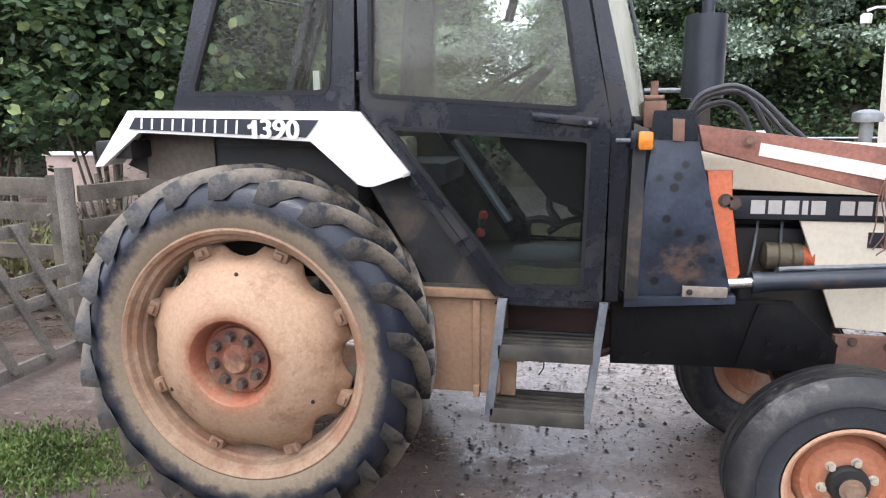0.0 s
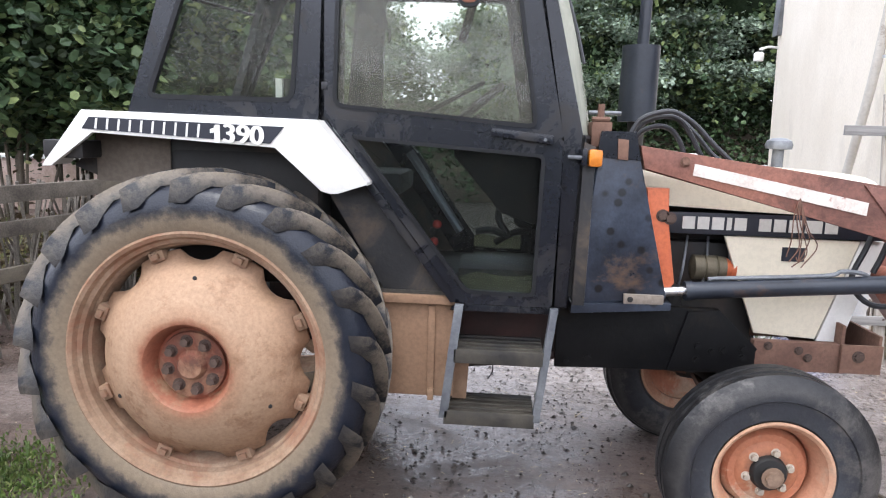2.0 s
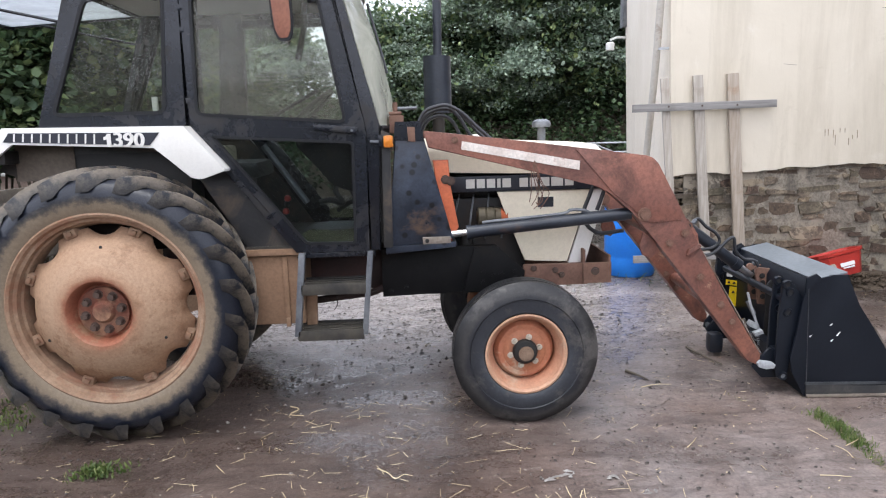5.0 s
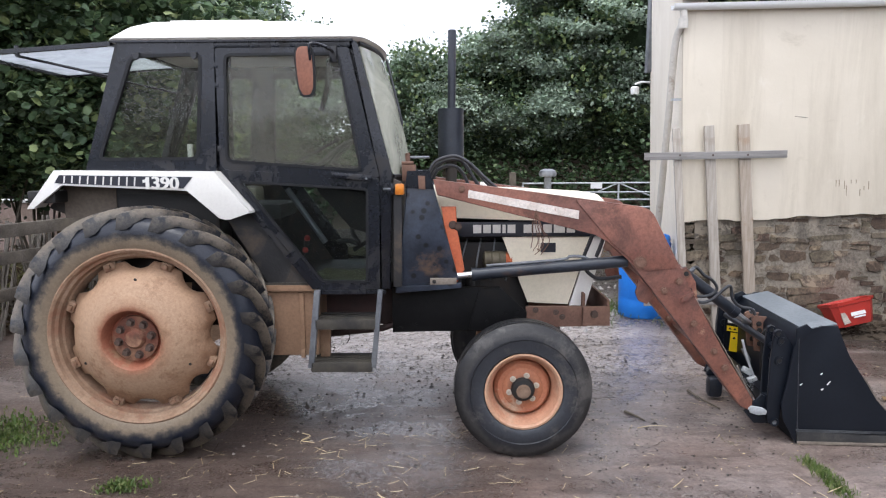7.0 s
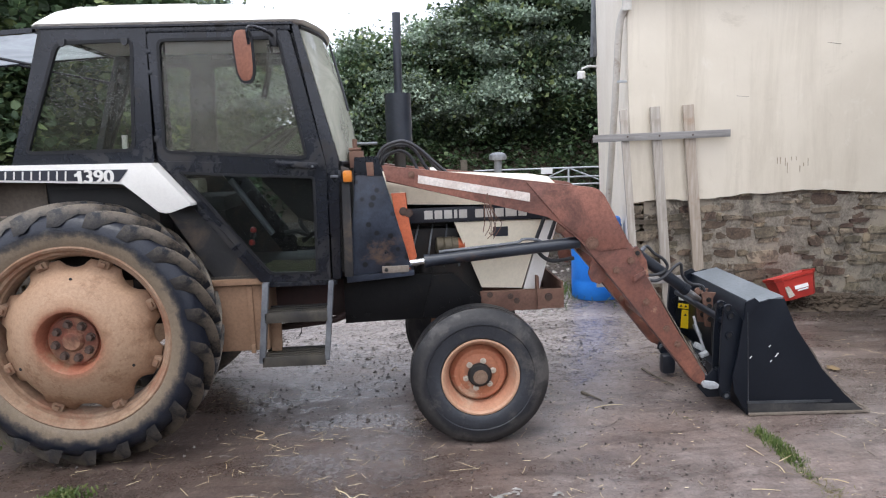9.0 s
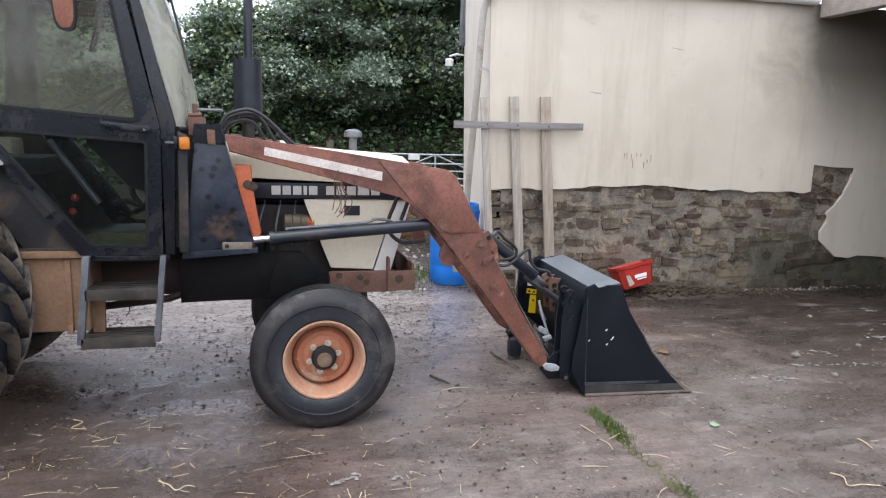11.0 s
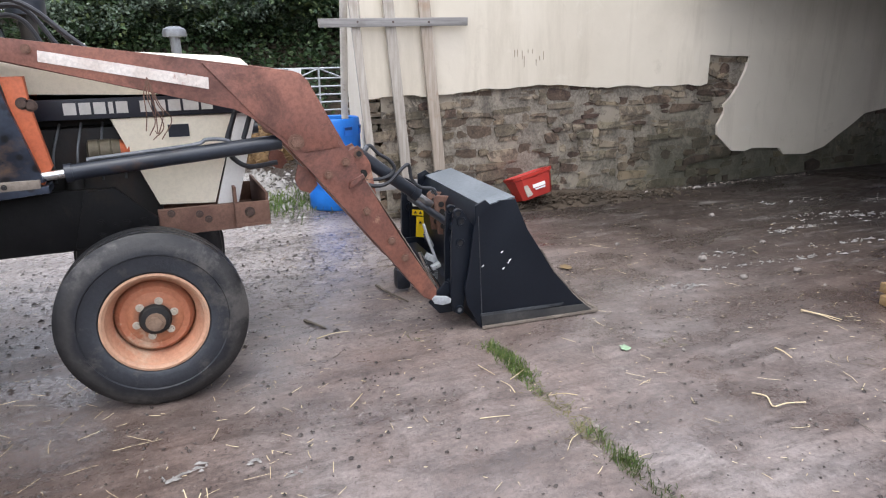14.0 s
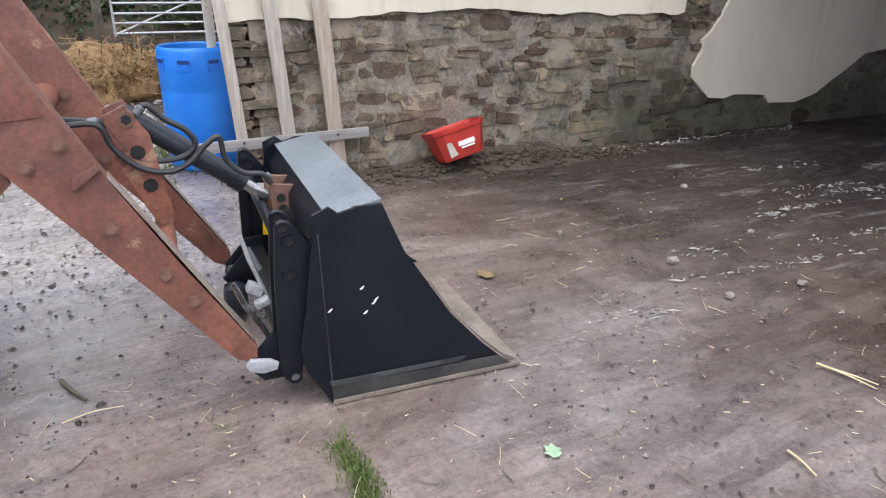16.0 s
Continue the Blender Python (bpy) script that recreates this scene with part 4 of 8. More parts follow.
def rear_wheel():
    w = part("rear_wheel", lathe([(0.06, 0.004), (0.142, 0.004), (0.150, -0.01), (0.160, -0.052), (0.172, -0.064), (0.185, -0.066), (0.205, -0.064), (0.30, -0.022), (0.37, 0.03), (0.41, 0.078), (0.435, 0.098), (0.435, 0.106), (0.405, 0.086), (0.365, 0.038), (0.30, -0.013), (0.20, -0.055), (0.18, -0.056), (0.168, -0.046), (0.158, 0.012), (0.06, 0.012)], 96), M_DISC, tractor, "muddy pressed-steel wheel disc with scalloped edge")
    for v in w.data.vertices:
        r = math.hypot(v.co.x, v.co.z)
        if r > 0.37:
            dip = max(0.0, math.cos(8 * (math.atan2(v.co.z, v.co.x) - math.pi / 2))) ** 0.7
            k = 1 - 0.115 * dip * (r - 0.37) / 0.065
            v.co.x, v.co.z = v.co.x * k, v.co.z * k
    prof = [(0.495, 0.27), (0.50, 0.285), (0.53, 0.30), (0.60, 0.315), (0.648, 0.295), (0.680, 0.25), (0.694, 0.16), (0.697, 0.11), (0.694, 0.06), (0.680, -0.03), (0.648, -0.078), (0.60, -0.10), (0.53, -0.085), (0.50, -0.065), (0.495, -0.05)]
    prof = [(r, -0.018 + (y + 0.10) * 0.802) for r, y in prof]
    part("tyre", lathe(prof, 96), M_TYRE, w, "black tyre with a dusty tan sidewall")
    part("rim", lathe([(0.508, 0.018), (0.514, 0.004), (0.504, -0.002), (0.490, 0.006), (0.482, 0.028), (0.466, 0.036), (0.462, 0.07), (0.452, 0.078), (0.449, 0.10), (0.44, 0.13), (0.44, 0.16), (0.455, 0.21), (0.478, 0.25), (0.508, 0.28), (0.50, 0.26), (0.465, 0.20), (0.452, 0.15), (0.468, 0.06), (0.49, 0.04)], 96), M_RIM, w, "mud-caked steel rim")
    part("hub", lathe([(0.010, -0.040), (0.045, -0.038), (0.052, -0.026), (0.06, -0.014), (0.128, -0.012), (0.133, 0.008)], 48, False), M_HUB, w, "rusty red hub flange")
    nut = mesh_from("nut", hexbolt(0.017, 0.03), M_NUT)
    for k in range(8):
        a = 2 * math.pi * k / 8 + 0.2
        ob = new("nut", nut)
        ob.parent, ob.matrix_basis = w, pose(0.095 * math.cos(a), -0.012, 0.095 * math.sin(a), 0, 20 * k, 0)
    # clamps that hold the disc to the rim
    cl = bmesh.new()
    add_box(cl, (-0.032, -0.012, -0.026), (0.032, 0.05, 0.02), 0.010)
    add_box(cl, (-0.016, -0.03, -0.014), (0.016, -0.01, 0.010), 0.005)
    clamp = mesh_from("rim_clamp", cl, M_RIM)
    for k in range(8):
        a = 2 * math.pi * (k + 0.5) / 8
        ob = new("rim_clamp", clamp)
        ob.parent, ob.matrix_basis = w, pose(0.432 * math.cos(a), 0.075, 0.432 * math.sin(a), 0, 90 - math.degrees(a), 0)
    hole = mesh_from("disc_hole", lathe([(0.006, -0.003), (0.009, 0.0), (0.006, 0.003)], 12, False), M_DARK)
    for a, r in ((1.53, 0.335), (5.8, 0.335), (3.6, 0.335)):
        ob = new("disc_hole", hole)
        ob.parent, ob.matrix_basis = w, pose(r * math.cos(a), 0.001, r * math.sin(a))
    # chevron lugs: curved bars from the shoulder to the middle of the tread
    for side in (0, 1):
        bm = bmesh.new()
        rows = []
        for i in range(7):
            t = i / 6
            y = (-0.030 + 0.185 * t) if side == 0 else (0.326 - 0.185 * t)
            ang = -0.42 * t ** 1.2
            crown = 0.742 - 0.040 * (1 - t) ** 3.0
            foot = 0.622 + 0.062 * min(1, t * 3.0)
            half = 0.021 + 0.004 * min(1, 2.5 * t) - 0.003 * t
            ring_ = []
            for r, hw in ((foot, half * 1.4), (crown, half * 0.62), (crown, -half * 0.62), (foot, -half * 1.5)):
                aa = ang + hw / r
                ring_.append(bm.verts.new((r * math.cos(aa), y, r * math.sin(aa))))
            rows.append(ring_)
        for i in range(6):
            for k in range(3):
                bm.faces.new((rows[i][k], rows[i][k + 1], rows[i + 1][k + 1], rows[i + 1][k]))
        bm.faces.new(rows[0])
        bm.faces.new(rows[-1][::-1])
        bmesh.ops.bevel(bm, geom=[e for e in bm.edges if e.calc_face_angle(0) > 0.6 and len(e.link_faces) == 2], offset=0.008, segments=2, affect="EDGES")
        me = mesh_from("tread_lug", bm, M_LUG, 70)
        for k in range(22):
            ob = new("tread_lug", me)
            ob.parent, ob.matrix_basis = w, pose(0, 0, 0, 0, 360 / 22 * (k + 0.5 * side) + 5, 0)
    return w


rw = rear_wheel()
rw.matrix_basis = pose(0, -0.83, 0.735)
far = copy_thing(rw, pose(0, 0.71, 0.735, 0, 0, 180))


def front_wheel():
    w = part("front_wheel", lathe([(0.03, -0.005), (0.10, 0.0), (0.115, 0.012), (0.14, 0.012), (0.155, 0.03), (0.165, 0.06), (0.165, 0.068), (0.145, 0.04), (0.11, 0.022), (0.03, 0.01)], 48), M_FDISC, tractor, "orange-red pressed wheel disc")
    prof = [(0.205, 0.10), (0.225, 0.13), (0.28, 0.145), (0.335, 0.14), (0.368, 0.12), (0.378, 0.09), (0.386, 0.088), (0.386, 0.055), (0.376, 0.052), (0.376, 0.043), (0.387, 0.04), (0.387, 0.005), (0.376, 0.002), (0.376, -0.007), (0.386, -0.01), (0.385, -0.035), (0.368, -0.05), (0.335, -0.068), (0.30, -0.073), (0.296, -0.066), (0.25, -0.07), (0.225, -0.06), (0.207, -0.03)]
    part("tyre", lathe(prof, 80), M_FTYRE, w, "worn black ribbed tyre")
    part("rim", lathe([(0.214, -0.046), (0.218, -0.058), (0.208, -0.060), (0.196, -0.05), (0.19, -0.02), (0.172, 0.0), (0.166, 0.04), (0.166, 0.09), (0.20, 0.115), (0.212, 0.11), (0.18, 0.08), (0.178, 0.01), (0.20, -0.02)], 56), M_FDISC, w, "orange-red rim dulled by dust")
    part("hub", lathe([(0.020, -0.052), (0.030, -0.050), (0.034, -0.030), (0.058, -0.026), (0.066, -0.016), (0.067, 0.0)], 32, False), M_DARK, w, "greasy dark hub cap")
    part("hub_nut", hexbolt(0.028, 0.014), M_HUBNUT, w, "rust-brown hub nut", at=pose(0, -0.050, 0))
    nut = mesh_from("nut", hexbolt(0.012, 0.018), M_DULLNUT)
    for k in range(6):
        a = 2 * math.pi * k / 6 + 0.25
        ob = new("nut", nut)
        ob.parent, ob.matrix_basis = w, pose(0.079 * math.cos(a), 0.0, 0.079 * math.sin(a), 0, 13 * k, 0)
    return w


fw = front_wheel()
fw.matrix_basis = pose(2.205, -0.758, 0.400) @ Matrix.Diagonal((1.036, 1.0, 1.036, 1.0))
copy_thing(fw, pose(2.205, 0.50, 0.400, 0, 0, 180) @ Matrix.Diagonal((1.036, 1.0, 1.036, 1.0)))
part("front_axle", tube([(2.212, -0.66, 0.40), (2.212, -0.3, 0.50), (2.212, 0.1, 0.50), (2.212, 0.42, 0.40)], 0.05, 12), M_DARK, tractor, "greasy dark front axle beam")
part("steering_arm", tube([(2.10, -0.35, 0.52), (2.2, 0.2, 0.46), (2.05, 0.40, 0.42)], 0.022, 8), M_RUST, tractor)
part("rear_axle", tube([(0, -0.78, 0.735), (0, 0.66, 0.735)], 0.11, 20), M_DARK, tractor, "dark rear axle casing")


# --- fenders ---
def fender(y_out, s):
    """The white wheel guard; s is +1 where the tractor's middle lies towards plus y."""
    outer = [(-0.635, 1.462), (-0.625, 1.478), (-0.465, 1.682), (0.448, 1.670), (0.640, 1.442), (0.636, 1.432), (0.530, 1.396), (0.500, 1.394), (0.462, 1.404), (0.290, 1.566), (-0.425, 1.602), (-0.590, 1.466)]
    f = part("fender", prism(outer, y_out, y_out + s * 0.02, 0.004), M_WHITE, tractor, "white folded steel mudguard")
    top = [(-0.625, 1.478), (-0.465, 1.682), (0.448, 1.670), (0.640, 1.442)]
    bm = bmesh.new()
    lower = [(x, z - 0.012) for x, z in top]
    add_prism(bm, top + lower[::-1], y_out + s * 0.004, y_out + s * 0.17)
    part("top_plate", bm, M_WHITE, f)
    inner = [(-0.60, 1.46), (-0.43, 1.65), (0.45, 1.65), (0.66, 1.42), (1.02, 1.0), (0.70, 0.98), (0.45, 1.40), (0.0, 1.52), (-0.45, 1.40)]
    part("wheel_arch", prism(inner, y_out + s * 0.16, y_out + s * 0.185), M_ARCH, f, "sooty black inner wheel arch splashed with mud")
    part("arch_skirt", box((-0.50, min(y_out + s * 0.15, y_out + s * 0.158), 1.40), (-0.19, max(y_out + s * 0.15, y_out + s * 0.158), 1.60), 0.002), M_SKIRT, f, "dusty grey-tan inner skirt plate")
    part("hanger", box((-0.64, min(y_out + s * 0.02, y_out + s * 0.18), 1.495), (-0.478, max(y_out + s * 0.02, y_out + s * 0.18), 1.565), 0.01), M_DARK, f)
    return f


FY = -0.715
fend = fender(FY, 1)
fender(mirrored(FY), -1)
part("decal", prism([(-0.432, 1.656), (0.325, 1.640), (0.272, 1.576), (-0.463, 1.611)], FY - 0.004, FY - 0.0005), M_DECAL, fend, "black decal band")
for k in range(10):
    x = -0.405 + 0.0445 * k
    part("stripe", prism([(x, 1.652 - 0.0012 * k), (x + 0.008, 1.652 - 0.0012 * k), (x + 0.002, 1.612 - 0.0024 * k), (x - 0.006, 1.612 - 0.0024 * k)], FY - 0.006, FY - 0.003), M_WHITE, fend)
lettering("390", 0.098, pose(0.169, FY - 0.006, 1.603, 90, 1.7, 0), M_WHITE, fend, "number", stretch=1.08)
part("number", prism([(0.043, 1.624), (0.043, 1.609), (0.059, 1.612), (0.059, 1.573), (0.080, 1.573), (0.080, 1.641), (0.064, 1.641), (0.056, 1.628)], FY - 0.0085, FY - 0.0035), M_WHITE, fend)

# --- cab ---
CY = -0.60


def rounded(pts, r, n=3):
    """An outline in x and z with its corners rounded, n + 1 points a corner."""
    out = []
    for i, p in enumerate(pts):
        a, b, c = Vector(pts[i - 1]), Vector(p), Vector(pts[(i + 1) % len(pts)])
        u, w = (a - b).normalized() * r, (c - b).normalized() * r
        for k in range(n + 1):
            t = k / n
            q = b + u * (1 - t) ** 2 + w * t ** 2
            out.append((q.x, q.y))
    return out



def side_of_cab(y, s):
    """One side of the cab: rear quarter with its window, pillar, door with two panes."""
    t = 0.045
    ya, yb = y, y + s * t
    q_out = [(-0.115, 2.41), (0.445, 2.41), (0.425, 1.665), (-0.345, 1.665)]
    q_in = [(-0.04, 2.335), (0.375, 2.345), (0.33, 1.735), (-0.268, 1.735)]
    q_out, q_in = rounded(q_out, 0.02), rounded(q_in, 0.05)
    quarter = part("quarter_panel", ring(q_out, q_in, ya, yb), M_BLACK, tractor, "black cab rear quarter frame")
    part("seal", ring(q_in, inset(q_in, 0.018), ya - s * 0.004, ya + s * 0.02, 0.003), M_SEAL, quarter)
    part("pane", prism(inset(q_in, 0.015), y + s * 0.02, y + s * 0.025), M_QUARTER, quarter, "dusty window glass")
    for x in (0.0, 0.33):
        part("catch", prism([(x - 0.02, 2.345), (x + 0.02, 2.345), (x + 0.015, 2.315), (x, 2.305), (x - 0.015, 2.315)], ya - s * 0.015, ya), M_RUBBER, quarter)
    # pillars and sill
    part("middle_pillar", prism([(0.385, 2.405), (0.52, 2.405), (0.51, 1.66), (0.345, 1.66)], y + s * 0.046, y + s * 0.075, 0.004), M_BLACK, tractor, "black middle cab pillar")
    part("front_pillar", prism([(1.222, 2.41), (1.262, 2.40), (1.452, 1.64), (1.44, 1.60), (1.43, 0.965), (1.375, 0.965), (1.385, 1.625)], ya, y + s * 0.06, 0.006), M_BLACK, tractor, "black cab front pillar")
    part("pillar_flange", prism([(1.185, 2.40), (1.262, 2.40), (1.44, 1.62), (1.43, 0.97), (1.34, 0.97), (1.345, 1.63)], y + s * 0.061, y + s * 0.075), M_BLACK, tractor)
    part("top_rail", prism([(0.445, 2.41), (1.222, 2.41), (1.222, 2.372), (0.445, 2.372)], ya, yb, 0.005), M_BLACK, tractor)
    part("sill", prism([(0.985, 0.963), (1.40, 0.963), (1.40, 0.935), (0.965, 0.935)], y - s * 0.005, y + s * 0.05, 0.005), M_BLACK, tractor, "black sill under the door")
    part("diagonal_rail", prism([(0.420, 1.665), (0.458, 1.672), (1.006, 0.968), (0.965, 0.965)], ya, yb, 0.005), M_BLACK, tractor)
    # door
    d_out = [(0.452, 2.368), (1.215, 2.368), (1.378, 1.628), (0.452, 1.680)]
    d_up = [(0.500, 2.338), (1.162, 2.338), (1.280, 1.662), (0.484, 1.722)]
    d_lo = [(0.548, 1.617), (1.312, 1.567), (1.300, 1.004), (1.022, 1.010)]
    yd0, yd1 = y - s * 0.012, y + s * 0.03
    d_up, d_lo = rounded(d_up, 0.045), rounded(d_lo, 0.03)
    door = part("cab_door", ring(rounded(d_out, 0.015), d_up, yd0, yd1), M_BLACK, tractor, "black framed glass cab door")
    part("lower_frame", ring(rounded([(0.462, 1.679), (1.378, 1.627), (1.368, 0.966), (1.010, 0.966)], 0.015), d_lo, yd0, yd1), M_BLACK, door)
    part("seal", ring(d_up, inset(d_up, 0.016), yd0 - s * 0.004, y + s * 0.01, 0.003), M_SEAL, door)
    part("seal", ring(d_lo, inset(d_lo, 0.014), yd0 - s * 0.004, y + s * 0.01, 0.003), M_SEAL, door)
    part("pane", prism(inset(d_up, 0.012), y + s * 0.006, y + s * 0.011), M_GLASS, door, "hazy dusty upper pane")
    part("pane", prism(inset(d_lo, 0.010), y + s * 0.006, y + s * 0.011), M_GLASSLOW, door, "dim lower pane, green at its foot")
    # Green-yellow tint over the lowest part of the lower pane.
    part("green_film", prism([(0.985, 1.066), (1.06, 1.094), (1.18, 1.078), (1.290, 1.090), (1.288, 1.014), (1.036, 1.018)], y + s * 0.0125, y + s * 0.0145), M_GREENFILM, door, "green-yellow film at the foot of the glass")
    h = part("handle", prism([(1.10, 1.662), (1.335, 1.640), (1.335, 1.605), (1.10, 1.632)], yd0 - s * 0.03, yd0 - s * 0.008, 0.006), M_BLACK, door, "black door handle")
    part("lock", lathe([(0.005, -0.006), (0.008, 0.0), (0.008, 0.012)], 14, False), M_STEEL, door, at=pose(1.305, yd0 - s * 0.028, 1.622))
    for z in (2.27, 2.16, 1.80):
        part("hinge", box((0.440, min(ya - s * 0.014, ya), z - 0.014), (0.466, max(ya - s * 0.014, ya), z + 0.016), 0.004), M_BLACK, door)
    return door


door = side_of_cab(CY, 1)
side_of_cab(mirrored(CY), -1)
part("inner_brace", prism([(0.50, 1.63), (0.665, 1.61), (1.035, 1.095), (1.03, 1.0), (0.93, 1.0)], mirrored(CY) - 0.10, mirrored(CY) - 0.078, 0.004), M_BLACK, tractor)
cy0, cy1 = CY + 0.04, mirrored(CY) - 0.04


def windscreen():
    """Bowed screen between the front pillars, with its rubber rim at head and foot."""
    hw, nu, nv = (cy1 - cy0) / 2, 20, 8

    def at(u, v, d=0.0):
        bow = 0.105 * (1 - abs(u) ** 2.2) * (0.8 + 0.2 * math.sin(math.pi * v))
        return Vector((1.450 - 0.190 * v + bow + d, YC + u * hw, 1.63 + 0.765 * v))

    bm = bmesh.new()
    layers = [[[bm.verts.new(at(-1 + 2 * i / nu, j / nv, d)) for i in range(nu + 1)] for j in range(nv + 1)] for d in (0.0, 0.006)]
    for g in layers:
        for j in range(nv):
            for i in range(nu):
                bm.faces.new((g[j][i], g[j][i + 1], g[j + 1][i + 1], g[j + 1][i]))
    w = part("windscreen", bm, M_SCREEN, tractor, "bowed dusty windscreen glass", smooth=60)
    for v in (0.0, 1.0):
        part("screen_rim", tube([at(-1 + 2 * i / nu, v, 0.003) for i in range(nu + 1)], 0.016, 8), M_SEAL, w, "black rubber screen rim")
    part("wiper", tube([at(0.05, 0.97, 0.03), at(-0.2, 0.6, 0.02), at(-0.26, 0.42, 0.02)], 0.008, 6), M_RUBBER, w)


windscreen()
part("front_bulkhead", prism([(1.44, 1.63), (1.47, 1.63), (1.45, 1.0), (1.42, 1.0)], cy0, cy1), M_DARK, tractor, "dark cab bulkhead")
part("cowl_side", prism([(1.458, 1.62), (1.505, 1.60), (1.498, 0.975), (1.448, 0.975)], -0.590, -0.565, 0.004), M_ARCH, tractor, "rust-streaked black cowl below the windscreen")
part("rear_frame", prism([(-0.345, 1.665), (-0.30, 1.665), (-0.09, 2.40), (-0.125, 2.40)], cy0, cy0 + 0.05), M_BLACK, tractor)
part("rear_frame", prism([(-0.345, 1.665), (-0.30, 1.665), (-0.09, 2.40), (-0.125, 2.40)], cy1 - 0.05, cy1), M_BLACK, tractor)
part("rear_panel", prism([(-0.36, 1.67), (-0.33, 1.67), (-0.20, 1.15), (-0.23, 1.15)], cy0, cy1), M_DARK, tractor)
# open rear hatch, propped up level
bm = bmesh.new()
for y0, y1 in ((cy0, cy0 + 0.03), (cy1 - 0.03, cy1)):
    add_prism(bm, [(-1.0, 2.365), (-0.15, 2.42), (-0.15, 2.395), (-1.0, 2.34)], y0, y1)
add_box(bm, (-1.0, cy0, 2.335), (-0.97, cy1, 2.37))
add_box(bm, (-0.17, cy0, 2.39), (-0.14, cy1, 2.42))
hatch = part("rear_hatch", bm, M_BLACK, tractor, "opened tilting rear window in a black frame")
part("pane", prism([(-0.98, 2.356), (-0.16, 2.408), (-0.16, 2.404), (-0.98, 2.352)], cy0 + 0.02, cy1 - 0.02), M_HAZE, hatch, "tilted rear glass with sky reflection in its white film")
for y in (cy0 + 0.06, cy1 - 0.06):
    part("strut", tube([(-0.75, y, 2.35), (-0.17, y, 2.22)], 0.008, 8), M_BLACK, hatch)
part("hatch_knob", tube([(-0.72, cy0 + 0.015, 2.34), (-0.72, cy0 + 0.015, 2.40)], 0.012, 8), M_BLACK, hatch)


def roof():
    bm = bmesh.new()
    secs = []
    for dz, ix, iy in ((2.405, 0.0, 0.0), (2.425, -0.015, -0.015), (2.445, 0.0, 0.0), (2.50, 0.06, 0.06), (2.545, 0.14, 0.16), (2.555, 0.24, 0.24)):
        x0, x1, y0, y1 = -0.15 + ix, 1.272 - ix * 2.1, CY - 0.01 + iy, mirrored(CY) + 0.01 - iy
        c = 0.05
        bow = [(x1 + (0.070 - 0.4 * ix) * math.sin(math.pi * k / 6) ** 0.8, y0 + c + (y1 - y0 - 2 * c) * k / 6, dz) for k in range(7)]
        secs.append([bm.verts.new(v) for v in [(x0 + c, y0, dz), (x1 - c, y0, dz)] + bow + [(x1 - c, y1, dz), (x0 + c, y1, dz), (x0, y1 - c, dz), (x0, y0 + c, dz)]])
    for a, b in zip(secs, secs[1:]):
        for i in range(len(a)):
            k = (i + 1) % len(a)
            bm.faces.new((a[i], a[k], b[k], b[i]))
    bm.faces.new(secs[0][::-1])
    bm.faces.new(secs[-1])
    r = part("cab_roof", bm, M_WHITE, tractor, "white moulded cab roof", smooth=50)
    part("roof_hatch", box((0.10, CY + 0.25, 2.55), (0.66, mirrored(CY) - 0.25, 2.575), 0.008), M_WHITE, r, "flat roof hatch with a dark seal")
    part("hatch_seal", box((0.08, CY + 0.235, 2.548), (0.68, mirrored(CY) - 0.235, 2.556)), M_RUBBER, r)
    part("drip_rail", box((-0.14, CY - 0.016, 2.402), (1.24, CY - 0.004, 2.413)), M_BLACK, r)


roof()
# cab inside
part("cab_floor", box((0.55, cy0, 0.97), (1.42, cy1, 1.0)), M_TREAD, tractor, "muddy dark cab floor")
seat = part("seat", box((0.30, YC - 0.23, 1.36), (0.72, YC + 0.23, 1.46), 0.03), M_SEAT, tractor, "worn black seat cushion")
part("backrest", prism([(0.24, 1.44), (0.33, 1.44), (0.26, 1.85), (0.18, 1.85)], YC - 0.22, YC + 0.22, 0.02), M_SEAT, seat)
part("seat_base", box((0.35, YC - 0.15, 1.0), (0.62, YC + 0.15, 1.36), 0.01), M_DARK, seat)
part("inner_arch", box((-0.2, cy0, 1.0), (0.42, YC - 0.28, 1.55), 0.03), M_DARK, tractor)
part("inner_arch", box((-0.2, YC + 0.28, 1.0), (0.42, cy1, 1.55), 0.03), M_IVORY, tractor, "cream inner wheel arch")
dash = part("dashboard", prism([(0.92, 1.66), (1.40, 1.68), (1.41, 1.27), (1.30, 1.25), (1.15, 1.30), (1.096, 1.37), (0.945, 1.535)], YC - 0.22, YC + 0.20, 0.02), M_DARK, tractor, "dark dashboard cowl")
part("steering_column", tube([(1.22, YC, 1.45), (1.02, YC, 1.72)], 0.022, 10), M_DARK, dash)
part("steering_wheel", tube([Vector((1.0, YC, 1.74)) + Vector((0.14 * math.cos(a), 0.2 * math.sin(a), 0.12 * math.cos(a))) for a in [2 * math.pi * k / 24 for k in range(24)]], 0.013, 8, True), M_SEAT, dash, "black steering wheel")
for k in range(3):
    a = 2 * math.pi * k / 3
    part("spoke", tube([(1.0, YC, 1.74), (1.0 + 0.14 * math.cos(a), YC + 0.2 * math.sin(a), 1.74 + 0.12 * math.cos(a))], 0.008, 6), M_SEAT, dash)
